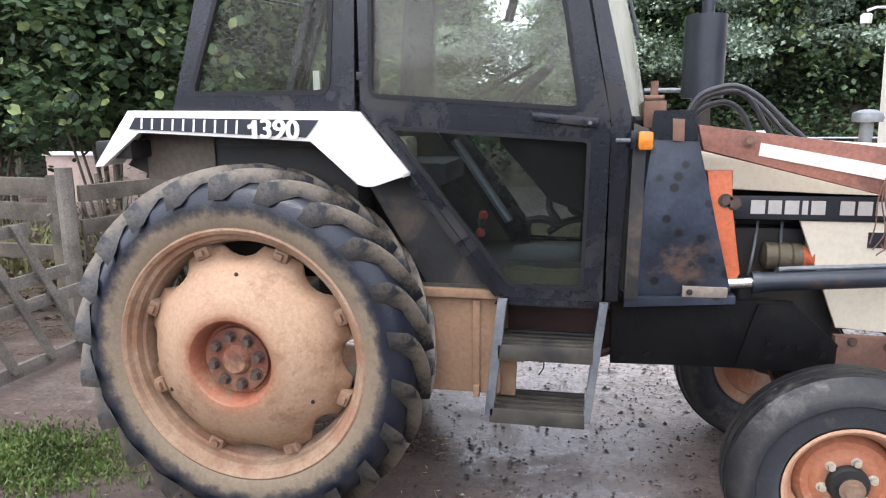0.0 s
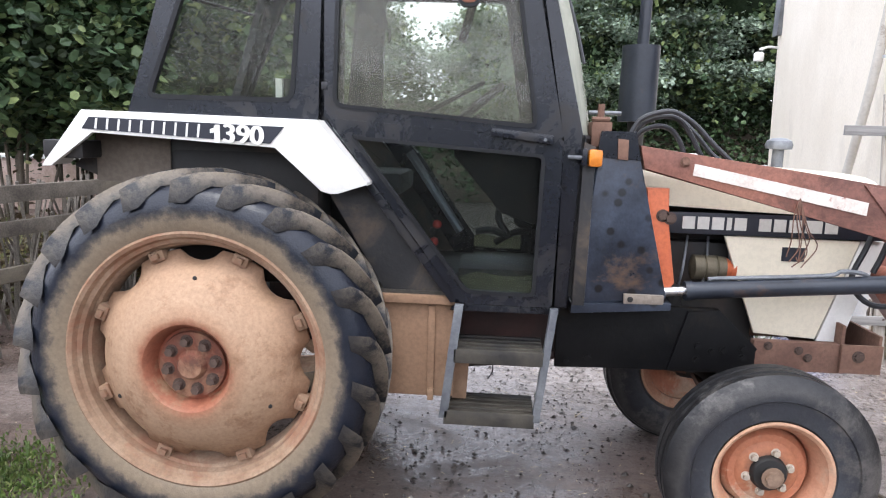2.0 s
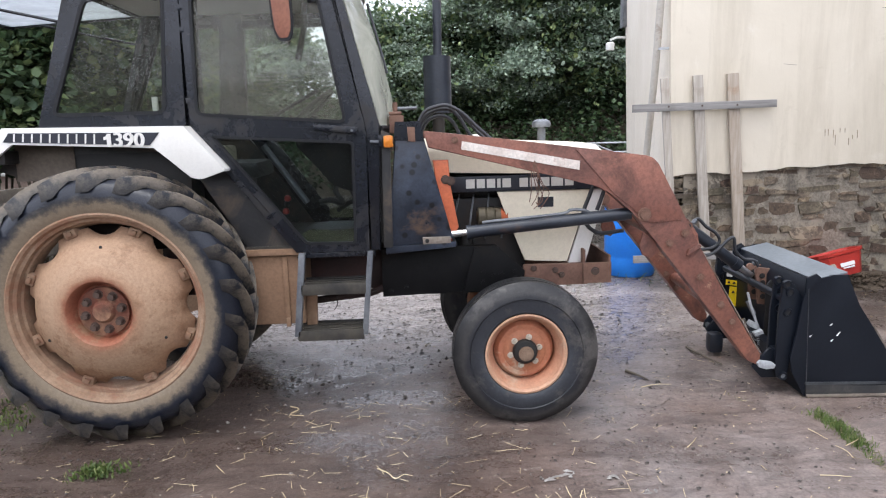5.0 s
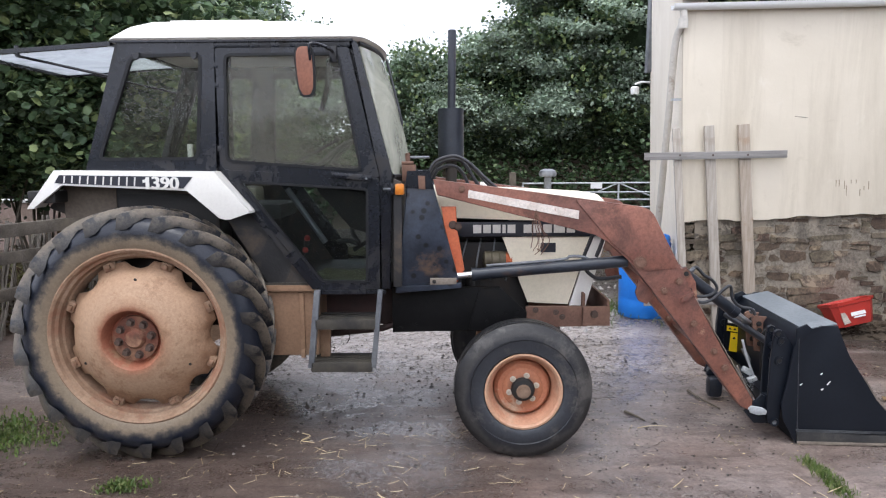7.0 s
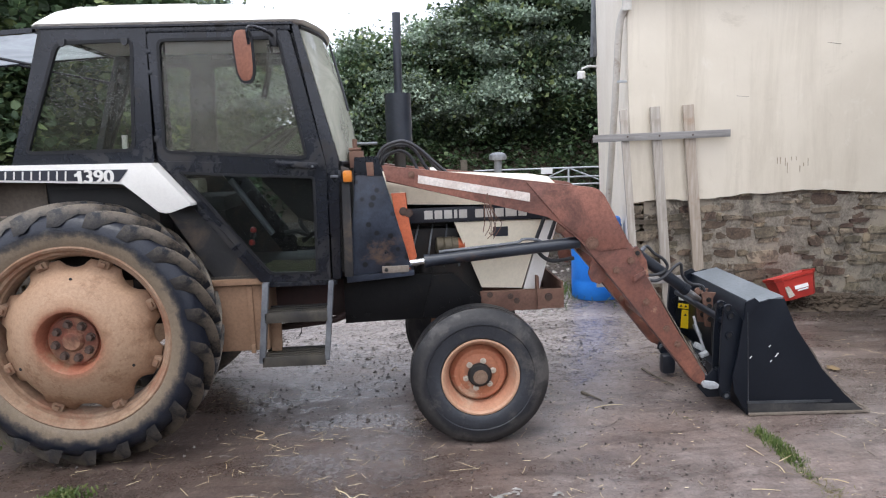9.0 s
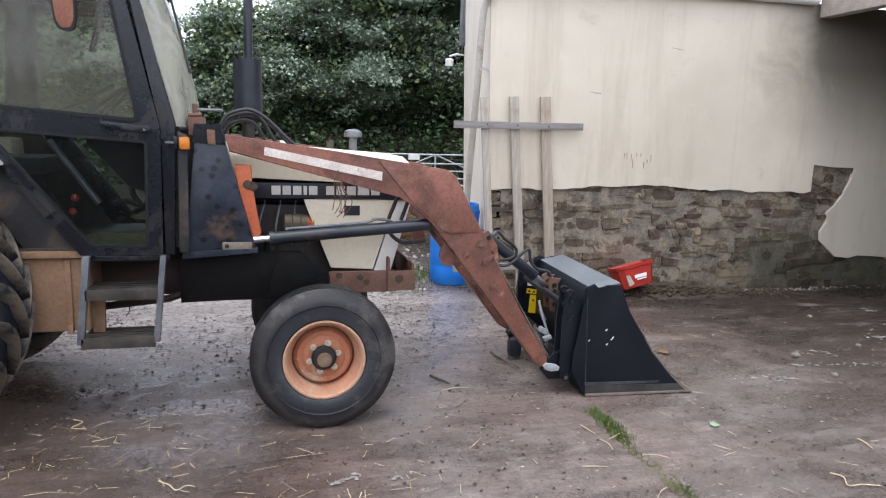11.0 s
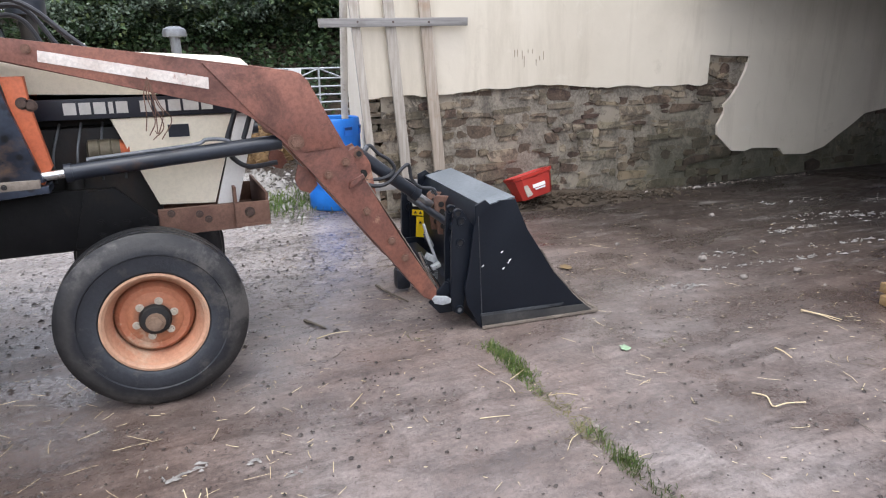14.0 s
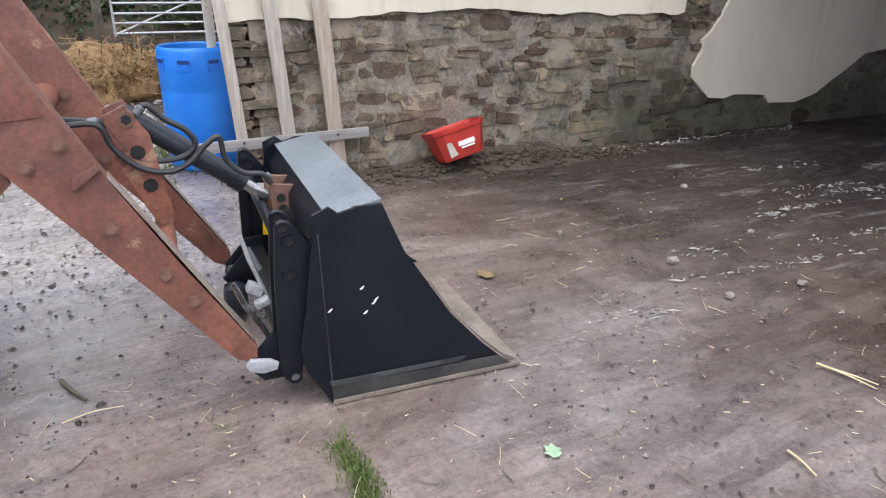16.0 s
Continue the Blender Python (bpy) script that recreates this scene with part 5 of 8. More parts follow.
for k, (x, y) in enumerate(((0.82, -0.30), (0.80, -0.22), (0.81, -0.32))):
    lv = part("lever", tube([(x, y, 1.0), (x + 0.03, y, 1.13 - 0.03 * k), (x + 0.06, y, 1.23 - 0.037 * k)], 0.009, 6), M_DARK, tractor)
    part("lever_knob", lathe([(0.004, -0.02), (0.018, -0.012), (0.02, 0.0), (0.015, 0.015), (0.004, 0.02)], 10, False), M_RED if k != 1 else M_SEAT, lv, at=pose(x + 0.06, y, 1.24 - 0.037 * k, 90, 0, 0))
part("side_tube", tube([(0.74, -0.2, 1.55), (0.98, -0.2, 1.20)], 0.02, 8), M_STEEL, tractor)
part("low_shelf", box((0.98, -0.30, 1.001), (1.34, 0.06, 1.05), 0.01), M_TREAD, tractor)
part("pedal", tube(smooth_path([(1.16, -0.15, 1.34), (1.15, -0.16, 1.26), (1.19, -0.17, 1.19), (1.12, -0.18, 1.21), (1.05, -0.18, 1.20)]), 0.016, 8), M_SEAT, tractor)
part("pedal", tube(smooth_path([(1.26, -0.02, 1.34), (1.24, -0.03, 1.24), (1.30, -0.04, 1.20), (1.22, -0.05, 1.18), (1.14, -0.05, 1.13)]), 0.016, 8), M_SEAT, tractor)
part("column_lever", tube([(0.79, -0.05, 1.725), (0.93, -0.05, 1.80), (1.06, -0.05, 1.873)], 0.011, 8), M_SEAT, tractor)
part("wiper_motor", tube(smooth_path([(1.01, -0.05, 2.38), (1.0, -0.05, 2.25), (0.975, -0.05, 2.14), (0.95, -0.05, 2.05)]), 0.020, 8), M_SEAT, tractor, "black wiper motor and arm hung from the roof")
part("white_tag", box((0.235, cy0 + 0.03, 1.75), (0.262, cy0 + 0.05, 1.83)), M_PLAINWHITE, tractor, "small white bottle on the window ledge")

# mirror, indicator
def oblong(cx, cz, w, h, tilt):
    """A narrow rounded outline in x and z, wider at its head."""
    out = []
    for k in range(28):
        a = 2 * math.pi * k / 28
        c, s_ = math.cos(a), math.sin(a)
        px = w * math.copysign(abs(c) ** 0.55, c) * (1.0 + 0.12 * s_)
        pz = h * math.copysign(abs(s_) ** 0.6, s_)
        out.append((cx + px * math.cos(tilt) + pz * math.sin(tilt), cz - px * math.sin(tilt) + pz * math.cos(tilt)))
    return out


mir = part("mirror", prism(oblong(0.999, 2.215, 0.043, 0.132, -0.05), -0.79, -0.765, 0.010), M_MUSTARD, tractor, "brown backed wing mirror")
part("mirror_frame", ring(oblong(0.999, 2.215, 0.053, 0.143, -0.05), oblong(0.999, 2.215, 0.042, 0.131, -0.05), -0.786, -0.756, 0.004), M_SEAL, mir, "dark rubber mirror rim")
part("mirror_arm", tube(smooth_path([(1.03, -0.785, 2.27), (1.03, -0.80, 2.345), (1.06, -0.78, 2.36), (1.12, -0.70, 2.345), (1.13, -0.615, 2.335)]), 0.009, 8), M_BLACK, mir)
part("mirror_bracket", box((1.11, -0.64, 2.28), (1.15, -0.60, 2.37), 0.005), M_BLACK, mir)
ind = part("indicator", box((1.470, -0.655, 1.527), (1.522, -0.605, 1.592), 0.012), M_AMBER, tractor, "amber side indicator lens")
part("indicator_body", box((1.445, -0.655, 1.53), (1.464, -0.61, 1.595), 0.005), M_BLACK, ind)
part("stalk", tube([(1.40, -0.60, 1.56), (1.45, -0.63, 1.56)], 0.008, 8), M_STEEL, ind)

# bonnet and nose
BY = -0.29


def bonnet():
    hw = YC - BY
    bm = bmesh.new()
    prof = [(-hw, 1.335), (-hw, 1.45), (-hw + 0.015, 1.485), (-hw + 0.06, 1.515), (-hw * 0.4, 1.53), (hw * 0.4, 1.53), (hw - 0.06, 1.515), (hw - 0.015, 1.485), (hw, 1.45), (hw, 1.335)]
    secs = []
    for x, dz, k in ((1.62, 0.035, 1.0), (2.2, 0.012, 1.0), (2.66, -0.015, 0.98), (2.75, -0.03, 0.94), (2.785, -0.06, 0.88), (2.79, -0.10, 0.86)):
        secs.append([bm.verts.new((x, YC + y * k, max(1.335, z + dz))) for y, z in prof])
    n = len(prof)
    for a, b in zip(secs, secs[1:]):
        for i in range(n - 1):
            bm.faces.new((a[i], a[i + 1], b[i + 1], b[i]))
    bm.faces.new(secs[0])
    bm.faces.new(secs[-1][::-1])
    b = part("bonnet", bm, M_IVORY, tractor, "cream bonnet with a rounded top", smooth=50)
    for y, s in ((BY, 1), (mirrored(BY), -1)):
        st = part("name_band", box((1.78, min(y - s * 0.006, y + s * 0.02), 1.243), (2.77, max(y - s * 0.006, y + s * 0.02), 1.335), 0.003), M_DECAL, b, "black band with worn silver lettering")
        if s == 1:
            x = 1.935
            for w in (0.052, 0.048, 0.05, 0.02, 0.05, -1, 0.05, 0.05, 0.055, 0.07, 0.052):
                if w < 0:
                    x += 0.04
                    continue
                part("letter_block", prism([(x, 1.318), (x + w, 1.318), (x + w, 1.265), (x, 1.265)], y - 0.010, y - 0.005), M_LETTER, st)
                x += w + 0.012
    part("filler_cap", lathe([(0.022, -0.02), (0.03, -0.012), (0.03, 0.02)], 16, False), M_PLAINWHITE, b, at=pose(2.02, YC, 1.56, 90, 0, 0))
    # nose panels
    for y, s in ((BY, 1), (mirrored(BY), -1)):
        ya, yb = min(y, y + s * 0.02), max(y, y + s * 0.02)
        sp = part("side_panel", prism([(2.12, 1.238), (2.685, 1.238), (2.545, 0.80), (2.285, 0.815)], ya, yb, 0.004), M_IVORY, tractor, "cream tapered engine side panel")
        part("badge", prism([(2.365, 1.20), (2.46, 1.20), (2.46, 1.14), (2.365, 1.14)], y - s * 0.004, y - s * 0.0005), M_DECAL, sp, "plain dark badge")
        part("nose_cheek", prism([(2.69, 1.238), (2.785, 1.238), (2.66, 0.79), (2.553, 0.79)], min(y + s * 0.005, y + s * 0.03), max(y + s * 0.005, y + s * 0.03), 0.004), M_WHITE, tractor, "white nose cheek")
    part("grille", prism([(2.73, 1.33), (2.78, 1.33), (2.66, 0.80), (2.60, 0.80)], BY + 0.03, mirrored(BY) - 0.03), M_DARK, tractor, "dark radiator grille")
    return b


bonnet()
eng = part("engine", box((1.50, YC - 0.17, 0.62), (2.30, YC + 0.17, 1.20), 0.02), M_DARK, tractor, "oily dark engine block")
part("rocker_cover", box((1.6, YC - 0.12, 1.20), (2.2, YC + 0.12, 1.32), 0.02), M_DARK, eng)
for k in range(4):
    part("injector_pipe", tube(smooth_path([(1.85 + 0.1 * k, YC - 0.18, 0.95), (1.86 + 0.1 * k, YC - 0.22, 1.08), (1.9 + 0.09 * k, YC - 0.15, 1.22)]), 0.006, 6), M_STEEL, eng)
alt = part("alternator", lathe([(0.02, -0.09), (0.05, -0.085), (0.055, -0.05), (0.05, -0.045), (0.055, -0.04), (0.055, 0.0), (0.05, 0.005), (0.055, 0.01), (0.055, 0.05), (0.03, 0.06)], 20, False), M_BRASS, tractor, "dirty cast alternator", at=pose(2.06, -0.245, 1.09, 0, 0, 90))
part("fan_pulley", lathe([(0.02, -0.02), (0.05, -0.02), (0.04, 0.0), (0.05, 0.02), (0.02, 0.02)], 18, False), M_ORANGE, alt, at=pose(0, -0.105, 0))
part("filter_bowl", lathe([(0.03, -0.06), (0.04, -0.05), (0.04, 0.05), (0.02, 0.06)], 16, False), M_DARK, eng, at=pose(1.93, -0.26, 0.95, 90, 0, 0))
ch = part("chassis_side", prism([(1.42, 0.93), (2.10, 0.93), (2.20, 0.82), (2.27, 0.77), (2.27, 0.665), (1.42, 0.64)], -0.37, -0.33, 0.004), M_CHASSIS, tractor, "black loader subframe plate")
part("gusset", prism([(1.97, 0.92), (2.10, 0.93), (2.27, 0.77), (2.20, 0.66), (1.90, 0.66)], -0.385, -0.371, 0.003), M_CHASSIS, ch)
bolts(ch, [(2.02, -0.386, 0.77), (2.02, -0.386, 0.71), (2.08, -0.386, 0.75), (2.13, -0.386, 0.76), (2.21, -0.386, 0.77), (2.21, -0.386, 0.73), (1.56, -0.372, 0.69), (1.47, -0.372, 0.67)], M_CHASSIS, 0.013)
part("chassis_side", prism([(1.42, 0.93), (2.10, 0.93), (2.27, 0.77), (2.27, 0.665), (1.42, 0.64)], 0.23, 0.27, 0.004), M_CHASSIS, tractor)
part("subframe", box((1.44, -0.34, 0.64), (2.2, 0.24, 0.70)), M_DARK, tractor)
rail = part("front_rail", box((2.27, -0.34, 0.665), (2.66, -0.30, 0.795), 0.004), M_RUST, tractor, "rusty brown front frame rail")
part("front_rail", box((2.27, 0.20, 0.665), (2.66, 0.24, 0.795), 0.004), M_RUST, tractor)
bolts(rail, [(2.33, -0.342, 0.775), (2.46, -0.342, 0.76), (2.50, -0.342, 0.73)], M_NUT, 0.013)
wb = part("weight_tray", box((2.63, -0.36, 0.675), (2.80, 0.26, 0.69)), M_RUST, tractor, "rusty open weight tray")
part("tray_side", box((2.63, -0.36, 0.69), (2.80, -0.345, 0.80), 0.003), M_RUST, wb)
part("tray_side", box((2.63, 0.245, 0.69), (2.80, 0.26, 0.80), 0.003), M_RUST, wb)
part("tray_front", box((2.785, -0.345, 0.69), (2.80, 0.245, 0.84), 0.003), M_RUST, wb)
part("tray_back", box((2.63, -0.345, 0.69), (2.645, 0.245, 0.88), 0.003), M_RUST, wb)
bolts(wb, [(2.70, -0.361, 0.75)], M_NUT, 0.018)
part("gearbox", box((0.1, YC - 0.2, 0.66), (1.5, YC + 0.2, 0.98), 0.03), M_GEARBOX, tractor, "grimy dull red gearbox casing")
part("drag_link", tube([(0.95, -0.33, 0.62), (1.35, -0.33, 0.66), (1.7, -0.30, 0.78)], 0.022, 8), M_GEARBOX, tractor)
part("wire", tube(smooth_path([(1.14, -0.40, 0.70), (1.15, -0.40, 0.62), (1.13, -0.40, 0.58)]), 0.003, 5), M_DARK, tractor)
# steps, tank
st = part("step_frame", prism([(0.985, 0.97), (1.02, 0.97), (0.97, 0.50), (0.935, 0.50)], -0.665, -0.625, 0.004), M_STEEL, tractor, "bare steel cab steps")
part("step_rail", prism([(1.36, 0.97), (1.39, 0.97), (1.34, 0.50), (1.31, 0.50)], -0.665, -0.625, 0.004), M_STEEL, st)
for z, x0, x1 in ((0.765, 0.985, 1.345), (0.505, 0.955, 1.32)):
    tr = part("tread", box((x0, -0.665, z - 0.03), (x1, -0.655, z + 0.03), 0.003), M_TREAD, st, "muddy slotted step tread")
    for k in range(4):
        y = -0.65 + 0.05 * k
        part("tread_bar", box((x0, y, z + 0.008), (x1, y + 0.03, z + 0.022), 0.003), M_TREAD, tr)
    part("tread_bar", box((x0, -0.47, z - 0.03), (x1, -0.455, z + 0.03), 0.003), M_DARK, tr)
part("step_stay", prism([(0.99, 0.78), (1.05, 0.78), (1.04, 0.52), (0.98, 0.50)], -0.50, -0.47), M_TAN, st)
tk = part("side_tank", box((0.66, -0.56, 0.55), (0.985, -0.25, 0.945), 0.008), M_TAN, tractor, "mud-brown side box")
part("tank_rib", box((0.875, -0.572, 0.552), (0.905, -0.556, 0.94), 0.004), M_TAN, tk)
part("tank_lug", box((0.88, -0.585, 0.54), (0.905, -0.565, 0.59), 0.004), M_TAN, tk)
part("floor_beam", box((0.55, -0.585, 0.95), (1.0, -0.54, 0.985), 0.004), M_TAN, tractor)
# exhaust
ex = part("muffler", tube([(1.80, 0.16, 1.72), (1.80, 0.16, 1.735), (1.80, 0.16, 2.06), (1.80, 0.16, 2.075)], 0.089, 28), M_BLUEBLACK, tractor, "black upright exhaust silencer")
part("exhaust_pipe", tube([(1.805, 0.16, 2.07), (1.812, 0.16, 2.60)], 0.028, 16), M_BLUEBLACK, ex)
part("exhaust_stub", tube([(1.80, 0.16, 1.4), (1.80, 0.16, 1.73)], 0.04, 12), M_DARK, ex)
part("air_intake", lathe([(0.026, 1.42), (0.026, 1.61), (0.058, 1.612), (0.062, 1.63), (0.055, 1.65), (0.03, 1.662), (0.008, 1.664)], 24, False), M_STEEL, tractor, "grey mushroom air intake", at=pose(2.462, 0.1, 0, 90, 0, 0))
# levers and valve at the bulkhead
vb = part("valve_block", box((1.50, -0.47, 1.60), (1.58, -0.33, 1.70), 0.006), M_RUST, tractor, "loader valve block")
part("valve_pin", tube([(1.50, -0.46, 1.71), (1.57, -0.46, 1.71)], 0.010, 8), M_RUST, vb)
part("valve_spool", tube([(1.535, -0.45, 1.66), (1.535, -0.45, 1.77)], 0.014, 8), M_RUST, vb)
part("light_pipe", tube([(1.52, -0.2, 1.745), (1.66, -0.2, 1.745)], 0.009, 8), M_STEEL, tractor)

# ---------- front loader ----------
loader = thing("front_loader", "rust-red front loader arms with black hydraulic rams on the tractor", "loader", (0, 0, 0))


def splay(ob, s=1):
    for v in ob.data.vertices:
        v.co.y -= s * 0.045 * (v.co.x - 1.7)
    return ob


def loader_side(y, s, near):
    """One loader arm with its tower; s = 1 where the tractor's middle lies towards plus y."""
    lo, hi = sorted((y, y + s * 0.11))
    tower = part("tower", prism([(1.535, 1.655), (1.665, 1.655), (1.70, 1.53), (1.84, 1.0), (1.46, 0.955), (1.475, 1.02)], lo, hi, 0.008), M_TOWER, loader, "blue-black spotted steel tower")
    part("tower_foot", prism([(1.455, 0.965), (1.855, 0.985), (1.855, 0.955), (1.455, 0.925)], lo - 0.02, hi + 0.02, 0.004), M_TOWER, tower)
    part("pivot_cheek", prism([(1.598, 1.635), (1.640, 1.632), (1.642, 1.552), (1.602, 1.556)], y - s * 0.012, y - s * 0.0045, 0.002), M_RUST, tower, "rust-brown pivot cheek")
    part("tower_cap", prism([(1.532, 1.664), (1.668, 1.664), (1.694, 1.553), (1.522, 1.562)], y - s * 0.004, y - s * 0.0003), M_BLACK, tower, "sooty black cap plate")
    oy0, oy1 = sorted((y + s * 0.035, y + s * 0.085))
    op = part("orange_post", prism([(1.735, 1.445), (1.825, 1.445), (1.83, 1.32), (1.875, 1.06), (1.83, 0.98), (1.80, 1.0)], oy0, oy1, 0.005), M_ORANGE, loader, "orange bracket post")
    bolts(op, [(1.805, oy0 - 0.001, 1.335), (1.835, oy0 - 0.001, 1.325)], M_NUT, 0.018)
    pl = part("pin_plate", box((1.665, min(y - s * 0.02, y), 0.975), (1.825, max(y - s * 0.02, y), 1.015), 0.003), M_EDGE, tower, "grey worn pin plate")
    bolts(pl, [(1.69, lo - 0.021, 0.995)], M_DARK, 0.008)
    ay0, ay1 = sorted((y - s * 0.005, y + s * 0.085))
    arm_pts = [(1.688, 1.612), (2.30, 1.532), (2.55, 1.496), (2.93, 1.442), (2.965, 1.428), (2.996, 1.398), (3.115, 1.165), (3.250, 0.905), (3.422, 0.594), (3.622, 0.268), (3.622, 0.220), (3.604, 0.200), (3.552, 0.225), (3.350, 0.492), (3.142, 0.762), (2.975, 0.975), (2.860, 1.125), (2.735, 1.238), (2.66, 1.282), (1.712, 1.517)]
    skew = 0.0 if near else 0.032
    arm_pts = [(px + skew * max(0, px - 1.7), pz) for px, pz in arm_pts]
    arm = splay(part("loader_arm", prism(arm_pts, ay0, ay1, 0.006), M_ARM, loader, "oxidised red boxed steel arm"), s)
    yo = y - s * 0.005
    splay(part("weld_plate", prism([(2.53, 1.488), (2.93, 1.434), (2.958, 1.422), (2.988, 1.392), (3.108, 1.155), (3.132, 1.075), (2.955, 1.062), (2.872, 1.130), (2.742, 1.240)], yo - s * 0.006, yo, 0.002), M_ARM, arm, "welded elbow plate"), s)
    splay(part("sticker", prism([(1.90, 1.548), (2.555, 1.422), (2.552, 1.372), (1.895, 1.503)], yo - s * 0.004, yo - s * 0.0003), M_STICKER, arm, "torn faded white sticker"), s)
    pos = [(2.92, 1.112, 0.032), (3.155, 1.00, 0.019), (3.067, 0.943, 0.018), (3.25, 0.742, 0.018), (3.375, 0.572, 0.018), (3.445, 0.470, 0.018), (1.86, 1.555, 0.016)]
    for x, z, r in pos:
        bolts(arm, [(x, yo - s * (0.007 if near else -0.09) - s * 0.045 * (x - 1.7), z)], M_RUST, r * 0.85, 0.010)
    part("lug", prism([(3.165, 0.872), (3.172, 0.902), (3.238, 0.935), (3.248, 0.918), (3.190, 0.885), (3.182, 0.868)], *sorted((yo - s * 0.085, yo - s * 0.06)), 0.003), M_ARM, arm)
    # lift ram
    ry = y + s * 0.04
    ram = part("lift_ram", tube([(1.925, ry, 1.028), (1.93, ry, 1.028), (2.86, ry - s * 0.045 * 0.9, 1.112)], 0.036, 18), M_BLUEBLACK, loader, "black hydraulic lift ram")
    part("ram_rod", tube([(1.83, ry, 1.02), (1.93, ry, 1.028)], 0.021, 14), M_CHROME, ram, "bright chromed ram rod")
    part("ram_collar", tube([(1.92, ry, 1.027), (1.95, ry, 1.03)], 0.041, 18), M_BLUEBLACK, ram)
    part("ram_pipe", tube(smooth_path([(2.02, ry, 1.078), (2.05, ry, 1.085), (2.45, ry - s * 0.02, 1.118), (2.52, ry - s * 0.025, 1.14), (2.60, ry - s * 0.03, 1.135), (2.66, ry, 1.10)]), 0.009, 8), M_STEEL, ram)
    # inner hook bracket below the elbow
    splay(part("hanger_plate", prism([(2.93, 1.0), (3.0, 0.95), (3.02, 0.89), (2.98, 0.85), (2.93, 0.87), (2.91, 0.92)], sorted((y + s * 0.03, y + s * 0.05))[0], sorted((y + s * 0.03, y + s * 0.05))[1], 0.004), M_ARM, loader, "rusty hanger bracket"), s)
    # dried mud lying on the arm's upper face
    e0, e1 = Vector((3.26 + skew * 1.5, 0, 0.888)), Vector((3.612 + skew * 1.9, 0, 0.286))
    up = Vector((0.86, 0, 0.51)) * 0.001
    crust = bmesh.new()
    add_prism(crust, [((e0 + up).x, (e0 + up).z), ((e1 + up).x, (e1 + up).z), ((e1 + 5 * up).x, (e1 + 5 * up).z), ((e0 + 5 * up).x, (e0 + 5 * up).z)], ay0 + 0.004, ay1 - 0.004)
    splay(part("mud_crust", crust, M_CRUST, arm, "grey dried mud along the arm"), s)
    return arm


LY = -0.505
arm = loader_side(LY, 1, True)
loader_side(0.27, -1, False)
part("cross_tube", tube([(3.04, -0.52, 1.0), (3.09, 0.27, 1.0)], 0.05, 16), M_ARM, loader, "red cross tube between the arms")
part("cross_tube", tube([(3.385, -0.53, 0.545), (3.44, 0.30, 0.545)], 0.035, 14), M_ARM, loader)
# crowd ram in the middle, with its drilled bracket and hoses
cy = -0.10
cr = part("crowd_ram", tube([(3.33, cy, 0.985), (3.335, cy, 0.98), (3.70, cy, 0.70), (3.705, cy, 0.696)], 0.038, 20), M_BLUEBLACK, loader, "grey-black bucket crowd ram")
part("crowd_rod", tube([(3.70, cy, 0.70), (3.80, cy, 0.622)], 0.022, 12), M_CHROME, cr)
part("ram_gland", tube([(3.675, cy, 0.719), (3.712, cy, 0.691)], 0.043, 20), M_BLUEBLACK, cr)
part("crowd_eye", tube([(3.34, cy - 0.075, 0.975), (3.34, cy + 0.075, 0.975)], 0.028, 14), M_RUST, cr)
for y in (cy - 0.07, cy + 0.055):
    db = part("drilled_bracket", prism([(3.27, 0.99), (3.34, 1.02), (3.405, 0.92), (3.45, 0.62), (3.40, 0.585), (3.36, 0.66), (3.29, 0.84)], y, y + 0.015, 0.003), M_ARM, loader, "drilled red-brown ram bracket")
    bolts(db, [(3.36, y - 0.001, 0.86), (3.385, y - 0.001, 0.74), (3.34, y - 0.001, 0.975)], M_DARK, 0.017, 0.006)
for pts, y in (([(3.38, 1.0), (3.41, 1.015), (3.46, 0.965), (3.52, 0.925), (3.55, 0.875), (3.52, 0.835), (3.45, 0.82), (3.36, 0.835), (3.31, 0.90), (3.27, 0.965), (3.23, 0.975), (3.12, 0.99)], cy - 0.06),
               ([(3.14, 0.97), (3.25, 0.965), (3.29, 0.88), (3.36, 0.81), (3.45, 0.785), (3.52, 0.81), (3.59, 0.875), (3.63, 0.89), (3.645, 0.81), (3.70, 0.755), (3.77, 0.74), (3.80, 0.70)], cy - 0.085)):
    part("hose", tube(smooth_path([(px, y, pz) for px, pz in pts]), 0.0105, 8), M_RUBBER, cr, "black hydraulic hose")
for px, pz, a in ((3.385, 1.0, 40), (3.79, 0.72, 60), (3.24, 0.972, 85)):
    part("hose_fitting", lathe([(0.010, -0.016), (0.015, -0.014), (0.015, 0.012), (0.011, 0.016)], 12, False), M_STEEL, cr, at=pose(px, cy - 0.06, pz, 0, a, 0) @ pose(0, 0, 0, 90, 0, 0))
# hoses that loop from the cab over the near arm
for k, pts in enumerate(([(1.63, 1.57), (1.665, 1.66), (1.70, 1.715), (1.76, 1.742), (1.83, 1.748), (1.91, 1.705), (2.0, 1.62), (2.09, 1.54)],
                        [(1.65, 1.57), (1.685, 1.66), (1.72, 1.705), (1.78, 1.728), (1.85, 1.724), (1.90, 1.675), (1.945, 1.60), (1.99, 1.53)],
                        [(1.66, 1.56), (1.70, 1.645), (1.74, 1.68), (1.80, 1.692), (1.85, 1.668), (1.885, 1.615), (1.91, 1.55)],
                        [(1.67, 1.60), (1.72, 1.69), (1.79, 1.735), (1.87, 1.725), (1.95, 1.66), (2.03, 1.575), (2.12, 1.53)])):
    y = -0.42 + 0.03 * k
    part("loop_hose", tube(smooth_path([(px, y, pz) for px, pz in pts]), 0.0105, 8), M_RUBBER, loader, "black hydraulic hose")
